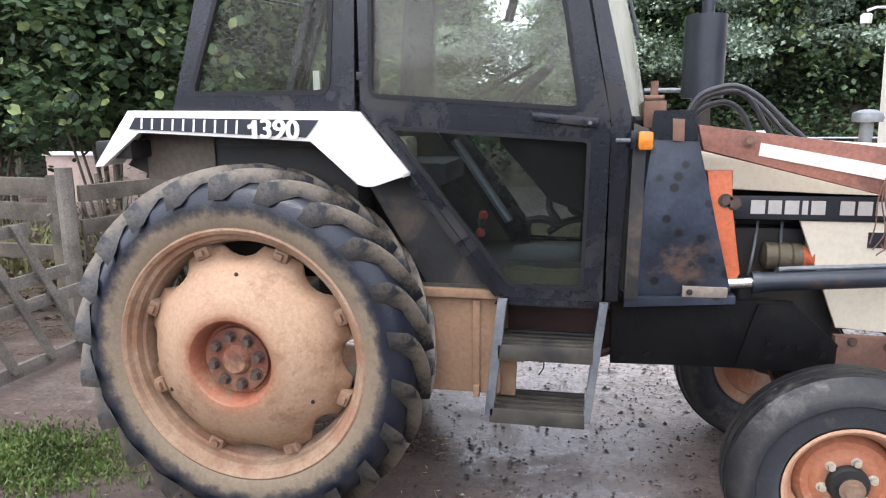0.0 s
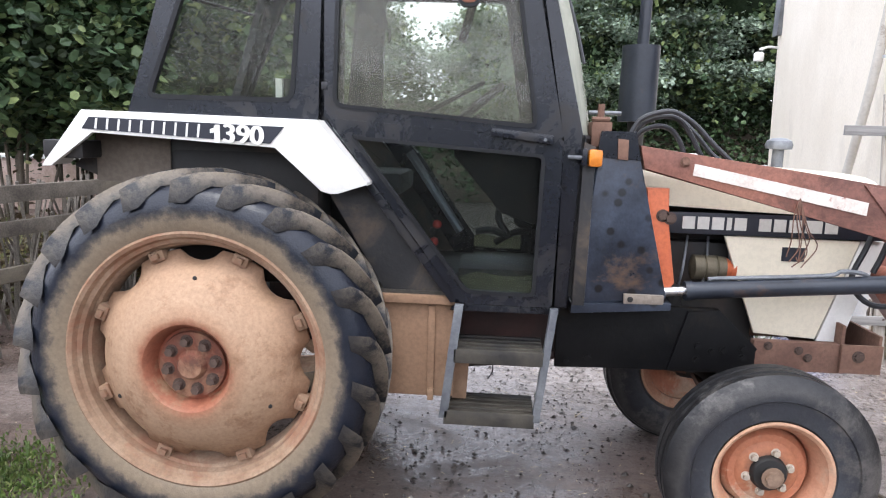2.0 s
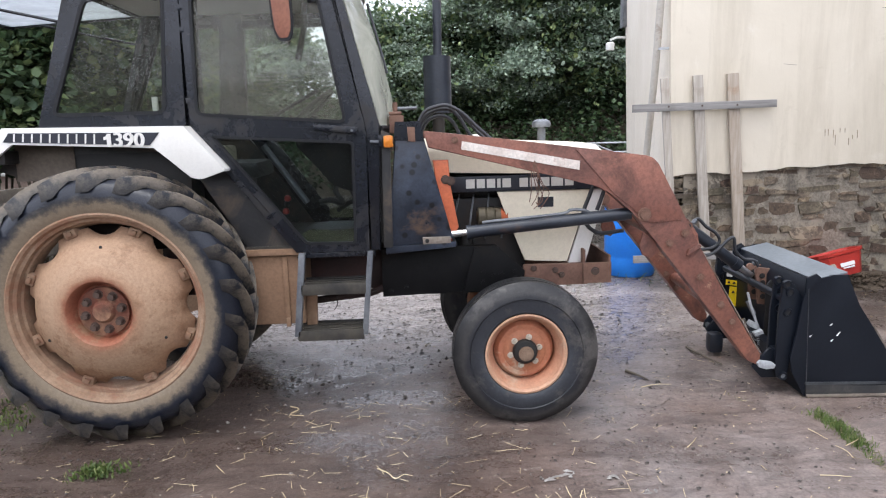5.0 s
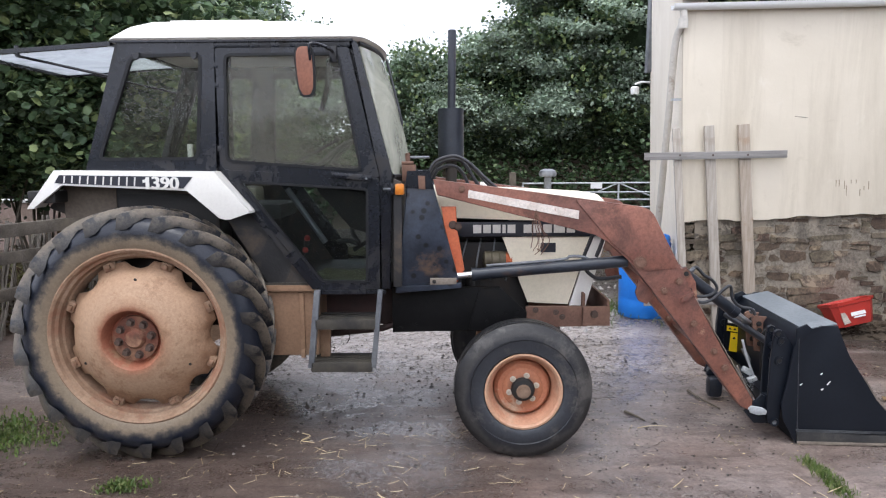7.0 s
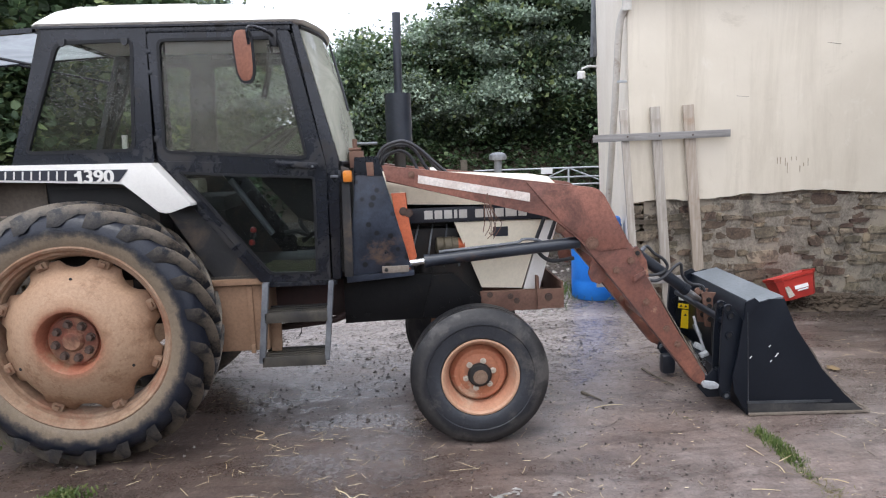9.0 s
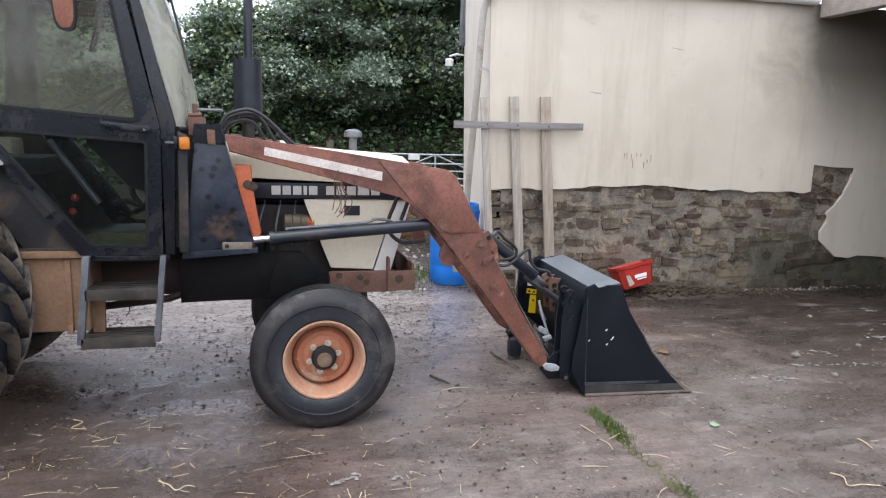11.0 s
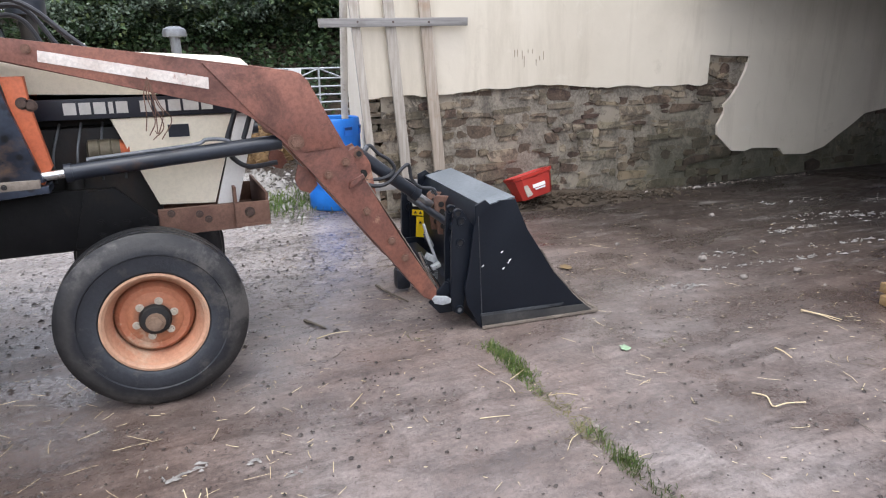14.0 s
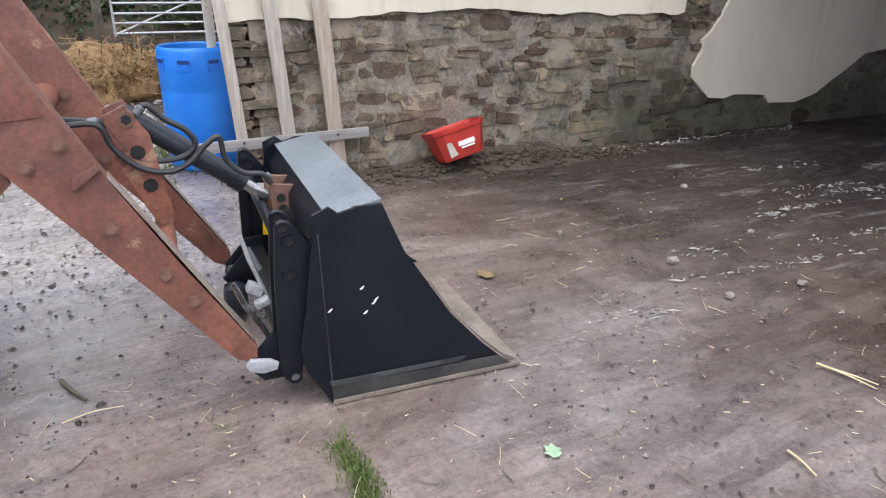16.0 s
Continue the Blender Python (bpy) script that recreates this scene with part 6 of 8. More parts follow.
part("under_hose", tube(smooth_path([(1.92, -0.44, 1.52), (2.0, -0.45, 1.465), (2.12, -0.45, 1.44), (2.22, -0.44, 1.45), (2.3, -0.43, 1.47)]), 0.009, 8), M_RUBBER, loader)
part("front_hose", tube(smooth_path([(2.72, -0.36, 1.36), (2.66, -0.38, 1.22), (2.62, -0.38, 1.08), (2.70, -0.40, 0.99), (2.85, -0.42, 1.0)]), 0.012, 8), M_RUBBER, loader)
part("front_hose", tube(smooth_path([(2.78, -0.36, 1.34), (2.73, -0.38, 1.2), (2.70, -0.38, 1.12)]), 0.012, 8), M_RUBBER, loader)
for k in range(6):
    x = 2.30 + 0.012 * k
    part("baler_twine", tube(smooth_path([(2.30, -0.55, 1.43), (x - 0.02, -0.56, 1.36 - 0.01 * k), (x + 0.02 * (k % 3) - 0.02, -0.56, 1.27 - 0.025 * (k % 4)), (x - 0.03, -0.555, 1.20 - 0.02 * (k % 3))]), 0.0025, 5), M_RUST, loader, "orange baler twine")

# ---------- bucket with its hitch ----------
bucket = thing("loader_bucket", "black steel loader bucket resting on the ground", "bucket")
BY0, BY1, BZ = -0.70, 0.34, 0.036


def build_bucket():
    side = [(3.842, BZ), (4.562, BZ), (4.512, BZ + 0.036), (4.425, BZ + 0.118), (4.285, BZ + 0.272), (4.198, BZ + 0.415), (4.117, BZ + 0.538), (4.073, BZ + 0.638), (4.042, BZ + 0.716), (3.950, BZ + 0.716), (3.936, BZ + 0.704), (3.896, BZ + 0.695), (3.868, BZ + 0.700), (3.850, BZ + 0.706), (3.834, BZ + 0.694), (3.824, BZ + 0.665), (3.800, BZ + 0.575), (3.772, BZ + 0.36), (3.747, BZ + 0.24), (3.762, BZ + 0.145)]
    body = []
    for y0, y1 in ((BY0, BY0 + 0.014), (BY1 - 0.014, BY1)):
        sp = part("side_plate", prism(side, y0, y1, 0.003), M_BUCKET, bucket, "matt black bucket cheek")
        body.append(sp)
    sp = body[0]
    part("wear_strip", prism([(3.847, BZ + 0.005), (4.553, BZ + 0.005), (4.491, BZ + 0.055), (3.842, BZ + 0.075)], BY0 - 0.008, BY0 - 0.0005, 0.002), M_DUSTY, sp, "dusty wear strip along the foot")
    part("edge_strip", prism([(3.839, BZ + 0.073), (4.334, BZ + 0.068), (4.353, BZ + 0.082), (3.839, BZ + 0.088)], BY0 - 0.010, BY0 - 0.0004), M_SCUFF, sp)
    for x, z in ((3.850, BZ + 0.362), (4.002, BZ + 0.366), (4.010, BZ + 0.378), (3.962, BZ + 0.428), (3.972, BZ + 0.334)):
        part("paint_chip", prism([(x - 0.006, z - 0.004), (x + 0.002, z + 0.003), (x + 0.008, z + 0.007), (x + 0.011, z + 0.005), (x + 0.006, z), (x + 0.001, z - 0.006)], BY0 - 0.0025, BY0 - 0.0005), M_PLAINWHITE, sp)
    part("cheek_rib", prism([(3.824, BZ + 0.64), (3.828, BZ + 0.64), (3.849, BZ + 0.09), (3.844, BZ + 0.09)], BY0 - 0.0025, BY0 - 0.0006), M_SCUFF, sp, "thin worn weld line")
    shell = [(3.842, BZ), (4.544, BZ), (4.544, BZ + 0.012), (3.961, BZ + 0.014), (3.875, BZ + 0.05), (3.842, BZ + 0.12), (3.839, BZ + 0.60), (3.875, BZ + 0.668), (4.028, BZ + 0.705), (4.028, BZ + 0.717), (3.871, BZ + 0.682), (3.828, BZ + 0.61), (3.830, BZ + 0.10), (3.837, BZ + 0.04)]
    part("shell", prism(shell, BY0 + 0.015, BY1 - 0.015), M_BUCKET, bucket, "curved black back and floor plate")
    part("top_plate", prism([(3.861, BZ + 0.690), (4.043, BZ + 0.728), (4.045, BZ + 0.720), (3.864, BZ + 0.680)], BY0 + 0.016, BY1 - 0.016), M_BUCKETTOP, bucket, "dusty top plate with sky reflection in its grey")
    part("cutting_edge", box((4.448, BY0 - 0.004, BZ - 0.004), (4.587, BY1 + 0.004, BZ + 0.016), 0.004), M_EDGE, bucket, "scraped bare cutting edge")
    part("lip", prism([(3.845, BZ - 0.002), (4.582, BZ - 0.002), (4.582, BZ + 0.014), (3.845, BZ + 0.016)], BY0 - 0.016, BY0 - 0.009, 0.002), M_EDGE, sp, "scraped bare lower lip")
    part("side_edge", prism([(4.562, BZ + 0.017), (4.514, BZ + 0.040), (4.427, BZ + 0.122), (4.287, BZ + 0.276), (4.200, BZ + 0.418), (4.207, BZ + 0.420), (4.295, BZ + 0.280), (4.435, BZ + 0.126), (4.520, BZ + 0.048), (4.575, BZ + 0.017)], BY0 + 0.001, BY0 + 0.013), M_EDGE, bucket)
    part("tab", box((3.861, BY0 + 0.17, BZ + 0.58), (3.875, BY0 + 0.26, BZ + 0.66), 0.004, None), M_STEEL, bucket)
    for y in (BY0 - 0.001, BY1 - 0.013):
        part("ear", prism([(3.810, BZ + 0.70), (3.866, BZ + 0.725), (3.895, BZ + 0.70), (3.866, BZ + 0.63), (3.810, BZ + 0.60)], y, y + 0.014, 0.003), M_BUCKET, bucket)
    # quick hitch plates
    for k, y in enumerate((-0.665, -0.56, 0.302, 0.318)):
        hp = part("hitch_plate", prism([(3.698, 0.69), (3.706, 0.712), (3.724, 0.720), (3.746, 0.712), (3.772, 0.676), (3.826, 0.60), (3.808, 0.45), (3.776, 0.37), (3.752, 0.15), (3.722, 0.125), (3.695, 0.14), (3.680, 0.20), (3.686, 0.52)], y, y + 0.02, 0.004), M_BUCKET, bucket, "black drilled hitch plate")
        for x, z in ((3.722, 0.694), (3.742, 0.648), (3.735, 0.53), (3.727, 0.15)):
            part("hitch_bush", lathe([(0.014, -0.008), (0.024, -0.008), (0.026, 0.0), (0.026, 0.014), (0.014, 0.014)], 16), M_BUCKET, hp, at=pose(x, y - 0.001, z))
            part("hitch_pin", lathe([(0.006, 0.0), (0.014, 0.0), (0.014, 0.01)], 12, False), M_DARK if z != 0.15 else M_STEEL, hp, at=pose(x, y - 0.003, z))
    for y in (-0.61, 0.14):
        part("latch_cheek", prism([(3.570, 0.19), (3.670, 0.30), (3.740, 0.26), (3.750, 0.12), (3.630, 0.12)], y, y + 0.02, 0.003), M_BUCKET, bucket)
    fl = part("latch_cheek", prism([(3.585, 0.180), (3.595, 0.225), (3.69, 0.335), (3.76, 0.335), (3.76, 0.15), (3.625, 0.160)], 0.225, 0.245, 0.003), M_BUCKET, bucket, "black triangular latch cheek")
    bolts(fl, [(3.612, 0.224, 0.200)], M_STEEL, 0.013)
    part("cross_bar", box((3.690, -0.65, 0.22), (3.760, 0.25, 0.30), 0.006), M_BUCKET, bucket, "black hitch cross bar")
    part("cross_bar", tube([(3.730, -0.66, 0.60), (3.730, 0.25, 0.60)], 0.022, 12), M_BUCKET, bucket)
    part("mast_plate", prism([(3.775, 0.25), (3.835, 0.25), (3.835, 0.60), (3.80, 0.64), (3.77, 0.60)], -0.30, -0.285, 0.004), M_DARK, bucket)
    for y in (-0.15, -0.02):
        rb = part("crowd_link", prism([(3.755, 0.675), (3.77, 0.69), (3.86, 0.68), (3.868, 0.655), (3.845, 0.44), (3.78, 0.45)], y - 0.02, y, 0.004), M_RUST, bucket, "rusty crowd ram link")
        bolts(rb, [(3.80, y - 0.021, 0.635), (3.805, y - 0.021, 0.59), (3.808, y - 0.021, 0.545), (3.81, y - 0.021, 0.50)], M_DARK, 0.012, 0.004)
    sp2 = part("sticker_plate", prism([(3.735, 0.20), (3.735, 0.545), (3.752, 0.585), (3.825, 0.575), (3.842, 0.53), (3.838, 0.20)], 0.285, 0.300, 0.004), M_BUCKET, bucket)
    part("warning_sticker", prism([(3.752, 0.512), (3.832, 0.498), (3.831, 0.462), (3.751, 0.474)], 0.2805, 0.2845), M_YELLOW, sp2, "yellow warning sticker")
    part("warning_sticker", prism([(3.780, 0.460), (3.832, 0.452), (3.828, 0.312), (3.772, 0.322)], 0.2805, 0.2845), M_YELLOW, sp2, "yellow warning sticker")
    for x0, z in ((3.772, 0.502), (3.808, 0.496), (3.805, 0.43)):
        part("sticker_mark", prism([(x0, z), (x0 + 0.012, z - 0.020), (x0 - 0.012, z - 0.018)], 0.278, 0.2803), M_DECAL, sp2)
    part("white_label", prism([(3.755, 0.568), (3.795, 0.563), (3.795, 0.528), (3.755, 0.533)], 0.2805, 0.2845), M_PLAINWHITE, sp2)
    lt = part("latch_handle", tube(smooth_path([(3.570, -0.46, 0.44), (3.600, -0.48, 0.36), (3.650, -0.50, 0.27), (3.670, -0.52, 0.22)]), 0.011, 8), M_CHROME, bucket, "bright latch handle")
    part("latch_rod", tube([(3.615, -0.40, 0.585), (3.635, -0.41, 0.50), (3.685, -0.43, 0.35)], 0.008, 8), M_GALV, lt)
    part("latch_rod", tube([(3.635, -0.36, 0.52), (3.670, -0.38, 0.44)], 0.014, 10), M_STEEL, lt)
    part("latch_block", box((3.615, -0.45, 0.375), (3.670, -0.40, 0.41), 0.006, Matrix.Translation((3.640, 0, 0.39)) @ Matrix.Rotation(0.5, 4, "Y") @ Matrix.Translation((-3.640, 0, -0.39))), M_GALV, lt)
    part("latch_block", box((3.635, -0.48, 0.335), (3.690, -0.44, 0.362), 0.006, Matrix.Translation((3.660, 0, 0.35)) @ Matrix.Rotation(-0.4, 4, "Y") @ Matrix.Translation((-3.660, 0, -0.35))), M_GALV, lt)
    part("latch_spring", tube([(3.660 + 0.01 * math.cos(1.2 * k), -0.47 + 0.01 * math.sin(1.2 * k), 0.36 - 0.0022 * k) for k in range(40)], 0.0022, 5), M_STEEL, lt)
    pin = part("lock_pin", prism([(3.566, 0.236), (3.584, 0.254), (3.648, 0.244), (3.674, 0.226), (3.668, 0.204), (3.622, 0.198), (3.578, 0.212)], -0.690, -0.668, 0.006), M_GALV, bucket, "bright zinc lock pin")
    part("pad", box((3.560, 0.03, 0.045), (3.660, 0.13, 0.19), 0.035), M_BLUEBLACK, bucket)


build_bucket()
# the bucket stands a few degrees askew on the loader
bucket.matrix_basis = Matrix.Translation((3.842, -0.70, 0)) @ Matrix.Rotation(radians(-3.8), 4, "Z") @ Matrix.Translation((-3.842, 0.70, 0))

# ---------- by the house wall ----------
def plank_frame():
    g = "planks leaning on the house wall"
    for k, (x, w, z, y) in enumerate(((4.040, 0.072, 2.0, 1.79), (4.340, 0.092, 2.02, 1.79), (4.660, 0.105, 2.03, 1.79))):
        p = thing("plank", "weathered grey upright plank leaning on the house wall" if k < 2 else "wider upright plank with an orange-brown edge against the wall", "plank", (x, y, 0.02), g)
        bm = box((0, 0, 0), (w, 0.03, z), 0.004, Matrix.Rotation(-0.04, 4, "X") @ Matrix.Rotation(-0.068, 4, "Y"))
        for v in bm.verts:
            v.co.y += 0.05
        part("board", bm, M_PLANK if k < 2 else M_BROWNPLANK, p)
        bolts(p, [(w / 2 - 0.108, 0.087, 1.74), (w / 2 - 0.022, 0.035, 0.36)], M_NUT, 0.006, 0.004, "nail")
    c = thing("crossbar", "grey board nailed across the three planks", "plank", (0, 0, 0), g)
    bm = box((3.64, 1.882, 1.70), (4.98, 1.908, 1.77), 0.004)
    for v in bm.verts:
        v.co.z += 0.012 * (v.co.x - 4) + 0.02
    part("board", bm, M_CROSSBAR, c)
    c = thing("crossbar", "low grey board nailed across the planks beside the barrel", "plank", (0, 0, 0), g)
    bm = box((3.66, 1.828, 0.33), (4.92, 1.853, 0.40), 0.004)
    for v in bm.verts:
        v.co.z += 0.016 * (v.co.x - 4)
    part("board", bm, M_CROSSBAR, c)


plank_frame()


def barrel():
    b = thing("water_barrel", "bright blue plastic barrel under the downpipe", "barrel", (3.92, 2.76, 0.03))
    prof = [(0.0, 0.0), (0.272, 0.0), (0.285, 0.02), (0.288, 0.20), (0.284, 0.215), (0.288, 0.23), (0.290, 0.60), (0.286, 0.615), (0.290, 0.63), (0.289, 0.90), (0.282, 0.925), (0.272, 0.935), (0.262, 0.925), (0.262, 0.05), (0.0, 0.04)]
    prof = [(r * 0.92, z * 0.945) for r, z in prof]
    body = part("body", lathe([(max(r, 0.004), -z) for r, z in prof], 64, False), M_BLUE, b, at=pose(0, 0, 0, -90, 0, 0))
    for k in range(8):
        a = 2 * math.pi * k / 8 + 0.35
        hold = part("hand_hold", prism([(-0.05, 0.035), (0.05, 0.035), (0.042, -0.05), (-0.042, -0.05)], -0.006, 0.006, 0.003), M_PIPE, b, at=Matrix.Translation((0.264 * math.cos(a), 0.264 * math.sin(a), 0.775)) @ Matrix.Rotation(a + math.pi / 2, 4, "Z"))
        # Flat navy patch paints the shade of the hand-hold's hollow.
        part("hollow_shade", prism([(-0.042, 0.028), (0.042, 0.028), (0.038, 0.002), (-0.038, 0.002)], -0.0085, -0.005), M_HOLLOWSHADE, hold, "dark blue patch for the shade in the hand-hold")
    part("water", lathe([(0.004, 0), (0.238, 0.0), (0.238, 0.01), (0.004, 0.01)], 40, False), M_DARK, b, at=pose(0, 0, 0.80, 90, 0, 0))


barrel()


def red_tub():
    b = thing("feed_tub", "tilted red plastic feed tub on rubble by the wall", "tub", (5.62, 1.76, 0.150))
    b.rotation_euler = (radians(-14), radians(-12), radians(3))
    b.scale = (1.05, 1.0, 0.85)
    bm = bmesh.new()
    secs = []
    for z, hw, hd in ((0.0, 0.155, 0.11), (0.02, 0.16, 0.115), (0.235, 0.195, 0.14), (0.24, 0.205, 0.15), (0.275, 0.21, 0.155), (0.275, 0.19, 0.135), (0.255, 0.185, 0.13), (0.252, 0.1, 0.07)):
        c = hd * 0.35
        secs.append([bm.verts.new(v) for v in ((-hw + c, -hd, z), (hw - c, -hd, z), (hw, -hd + c, z), (hw, hd - c, z), (hw - c, hd, z), (-hw + c, hd, z), (-hw, hd - c, z), (-hw, -hd + c, z))])
    for a, q in zip(secs, secs[1:]):
        for i in range(8):
            bm.faces.new((a[i], a[(i + 1) % 8], q[(i + 1) % 8], q[i]))
    bm.faces.new(secs[0][::-1])
    bm.faces.new(secs[-1])
    t = part("body", bm, M_RED, b)
    part("label_bar", prism([(-0.05, 0.145), (0.08, 0.145), (0.08, 0.105), (-0.05, 0.105)], -0.137, -0.130), M_PLAINWHITE, t)
    part("label_bar", prism([(-0.03, 0.095), (0.075, 0.095), (0.075, 0.08), (-0.03, 0.08)], -0.132, -0.127), M_PLAINWHITE, t)
    part("label_picture", prism([(-0.14, 0.16), (-0.10, 0.16), (-0.07, 0.04), (-0.13, 0.03)], -0.134, -0.122), M_GREYWOOD, t)


red_tub()


def rubble_heap():
    rng = np.random.default_rng(8)
    bm = bmesh.new()
    for k in range(1100):
        x = rng.uniform(4.8, 7.4)
        d = abs(rng.normal(0, 0.13))
        y = 1.93 - d
        h = max(0.0, 0.10 * math.exp(-((x - 5.9) / 0.75) ** 2) * math.exp(-(d / 0.2) ** 2))
        s = 0.006 + 0.026 * rng.uniform(0, 1) ** 2.5
        r = bmesh.ops.create_icosphere(bm, subdivisions=1, radius=s)
        for v in r["verts"]:
            v.co = Vector((v.co.x * rng.uniform(0.8, 1.5), v.co.y, v.co.z * 0.7)) + Vector((x, y, 0.03 + h))
    ob = part("rubble", bm, M_SOIL, None, smooth=20)
    tagged(ob, "dark crumbled earth and rubble along the wall foot", "rubble", kind="stuff")
    bm = bmesh.new()
    n = 60
    rows = []
    for i in range(n + 1):
        x = 4.7 + 3.2 * i / n
        rows.append([bm.verts.new((x, 1.99 - 0.42 * j / 6, 0.02 + 0.12 * math.exp(-((x - 5.9) / 0.8) ** 2) * (1 - j / 6) ** 1.5 + 0.012 * noise.noise((x * 9, j, 0)) - (0.012 if j == 6 else 0))) for j in range(7)])
    for a, b in zip(rows, rows[1:]):
        for j in range(6):
            bm.faces.new((a[j], a[j + 1], b[j + 1], b[j]))
    tagged(part("earth_heap", bm, M_SOIL), "low heap of dark earth against the wall", "earth", kind="stuff")


rubble_heap()


def pipe_coil():
    c = thing("pipe_coil", "coil of bright blue water pipe leaning on the barn wall", "pipe coil", (11.16, 1.33, 0.04))
    rng = random.Random(3)
    m = Matrix.Rotation(radians(-2), 4, "Z") @ Matrix.Rotation(radians(5), 4, "Y")
    for k in range(9):
        ry, rz = 0.645 + 0.018 * rng.uniform(-1, 1) - 0.038 * (k % 3), 0.765 - 0.038 * (k % 3) + 0.012 * rng.uniform(-1, 1)
        pts = [m @ Vector((0.035 * (k // 3) + 0.008 * math.sin(3 * a + k), ry * math.cos(a), 0.79 + rz * math.sin(a))) for a in [2 * math.pi * i / 56 for i in range(56)]]
        part("loop", tube(pts, 0.019, 8, True), M_PIPE, c)
    part("loose_end", tube(smooth_path([m @ Vector((-0.03, 0.655, 0.9)), m @ Vector((-0.04, 0.66, 1.2)), m @ Vector((-0.05, 0.62, 1.5)), m @ Vector((-0.06, 0.52, 1.78))]), 0.019, 8), M_PIPE, c)
    for a in (0.5, 2.6, 2.95, 4.5, 5.6):
        q = m @ Vector((0.02, 0.61 * math.cos(a), 0.79 + 0.73 * math.sin(a)))
        part("tie", box((-0.06, -0.06, -0.04), (0.06, 0.06, 0.04), 0.01, Matrix.Translation(q)), M_GALV, c)


pipe_coil()


def timber_stack():
    g = "stack of sawn timber"
    rows = ((6.10, -1.60, 0.032, 2.2, 0.105, 0.058), (6.13, -1.47, 0.032, 2.2, 0.105, 0.058), (6.07, -1.585, 0.094, 2.2, 0.10, 0.056), (6.16, -1.45, 0.094, 2.1, 0.12, 0.060), (6.22, -1.47, 0.158, 2.0, 0.15, 0.034))
    for k, (x, y, z, L, w, h) in enumerate(rows):
        p = thing("timber", "pale treated sawn timber length stacked on the ground", "timber", (x, y, z), g)
        p.rotation_euler = (0, 0, radians(-14 + 1.6 * (k % 3)))
        part("beam", box((0, 0, 0), (L, w, h), 0.005), M_FRESHWOOD, p)
    ps = thing("prop", "pale upright timber prop in the barn bay", "post", (11.0, 0.35, 0.03))
    part("post", box((0, 0, 0), (0.05, 0.07, 2.2), 0.004, Matrix.Rotation(0.12, 4, "X")), M_GREYWOOD, ps)


timber_stack()

def cracks():
    rng = random.Random(9)
    for x, z, n, dx in ((4.36, 1.62, 9, -0.004), (6.0, 2.6, 5, 0.03), (5.1, 2.12, 4, 0.045)):
        pts = []
        for k in range(n):
            pts.append((x + rng.uniform(-0.012, 0.012), WALL_Y - 0.031, z))
            x += dx + (0.01 * rng.uniform(-1, 1))
            z -= 0.055 if dx < 0.02 else 0.004
        lean(part("crack", tube(pts, 0.0025, 4), M_MORTAR, WALL, "fine dark crack in the render"))
    for k in range(9):
        x, z = 5.50 + 0.040 * k + rng.uniform(-0.012, 0.012), 1.52 - rng.uniform(0, 0.10)
        h = rng.uniform(0.03, 0.11)
        lean(part("drip_stain", prism([(x, z), (x + 0.008, z), (x + 0.006, z - h), (x + 0.002, z - h)], WALL_Y - 0.0335, WALL_Y - 0.0302), M_DRIP, WALL, "brown drip stain on the render"))


cracks()

# ---------- fence and hurdle behind the tractor ----------
def fence():
    f = tagged(new("fence"), "weathered post and rail timber fence turning a corner", "fence")
    rng = random.Random(2)
    corner = Vector((-2.55, 1.36, 0))
    for a, b, posts, rails in ((corner, Vector((-5.9, 1.62, 0)), (1.75, 3.3), ((1.14, 1.16, 0.07), (0.94, 0.96, 0.07), (0.62, 0.60, 0.06))),
                               (corner, Vector((-1.45, 5.6, 0)), (1.9, 3.9), ((1.10, 1.12, 0.062), (0.84, 0.86, 0.055), (0.50, 0.52, 0.055)))):
        d = (b - a).normalized()
        ang, L = math.atan2(d.y, d.x), (b - a).length
        for k, q in enumerate(posts):
            m = Matrix.Translation(a + d * q) @ Matrix.Rotation(ang + 0.1 * k, 4, "Z") @ Matrix.Rotation(0.02 * (k - 1), 4, "X")
            part("post", box((-0.065, -0.06, -0.1), (0.065, 0.06, 1.25 - 0.02 * k), 0.012, m), M_FENCE, f)
        for z0, z1, h in rails:
            bm = box((0.03, -0.02, -h), (L, 0.02, h), 0.006)
            for v in bm.verts:
                v.co.z += z0 + (z1 - z0) * v.co.x / L + 0.012 * noise.noise((v.co.x, z0 * 9, 2)) + rng.uniform(-0.004, 0.004)
                v.co.y -= 0.09
            bm.transform(Matrix.Translation(a) @ Matrix.Rotation(ang, 4, "Z"))
            part("rail", bm, M_FENCE, f)
    part("post", tube([(-2.52, 1.30, -0.1), (-2.515, 1.30, 0.6), (-2.52, 1.31, 1.30)], 0.062, 9), M_HURDLE, f, "pale grey corner post")
    part("post", box((-2.71, 1.33, -0.1), (-2.60, 1.44, 1.24), 0.012), M_FENCE, f, "dark mossy corner post")


fence()


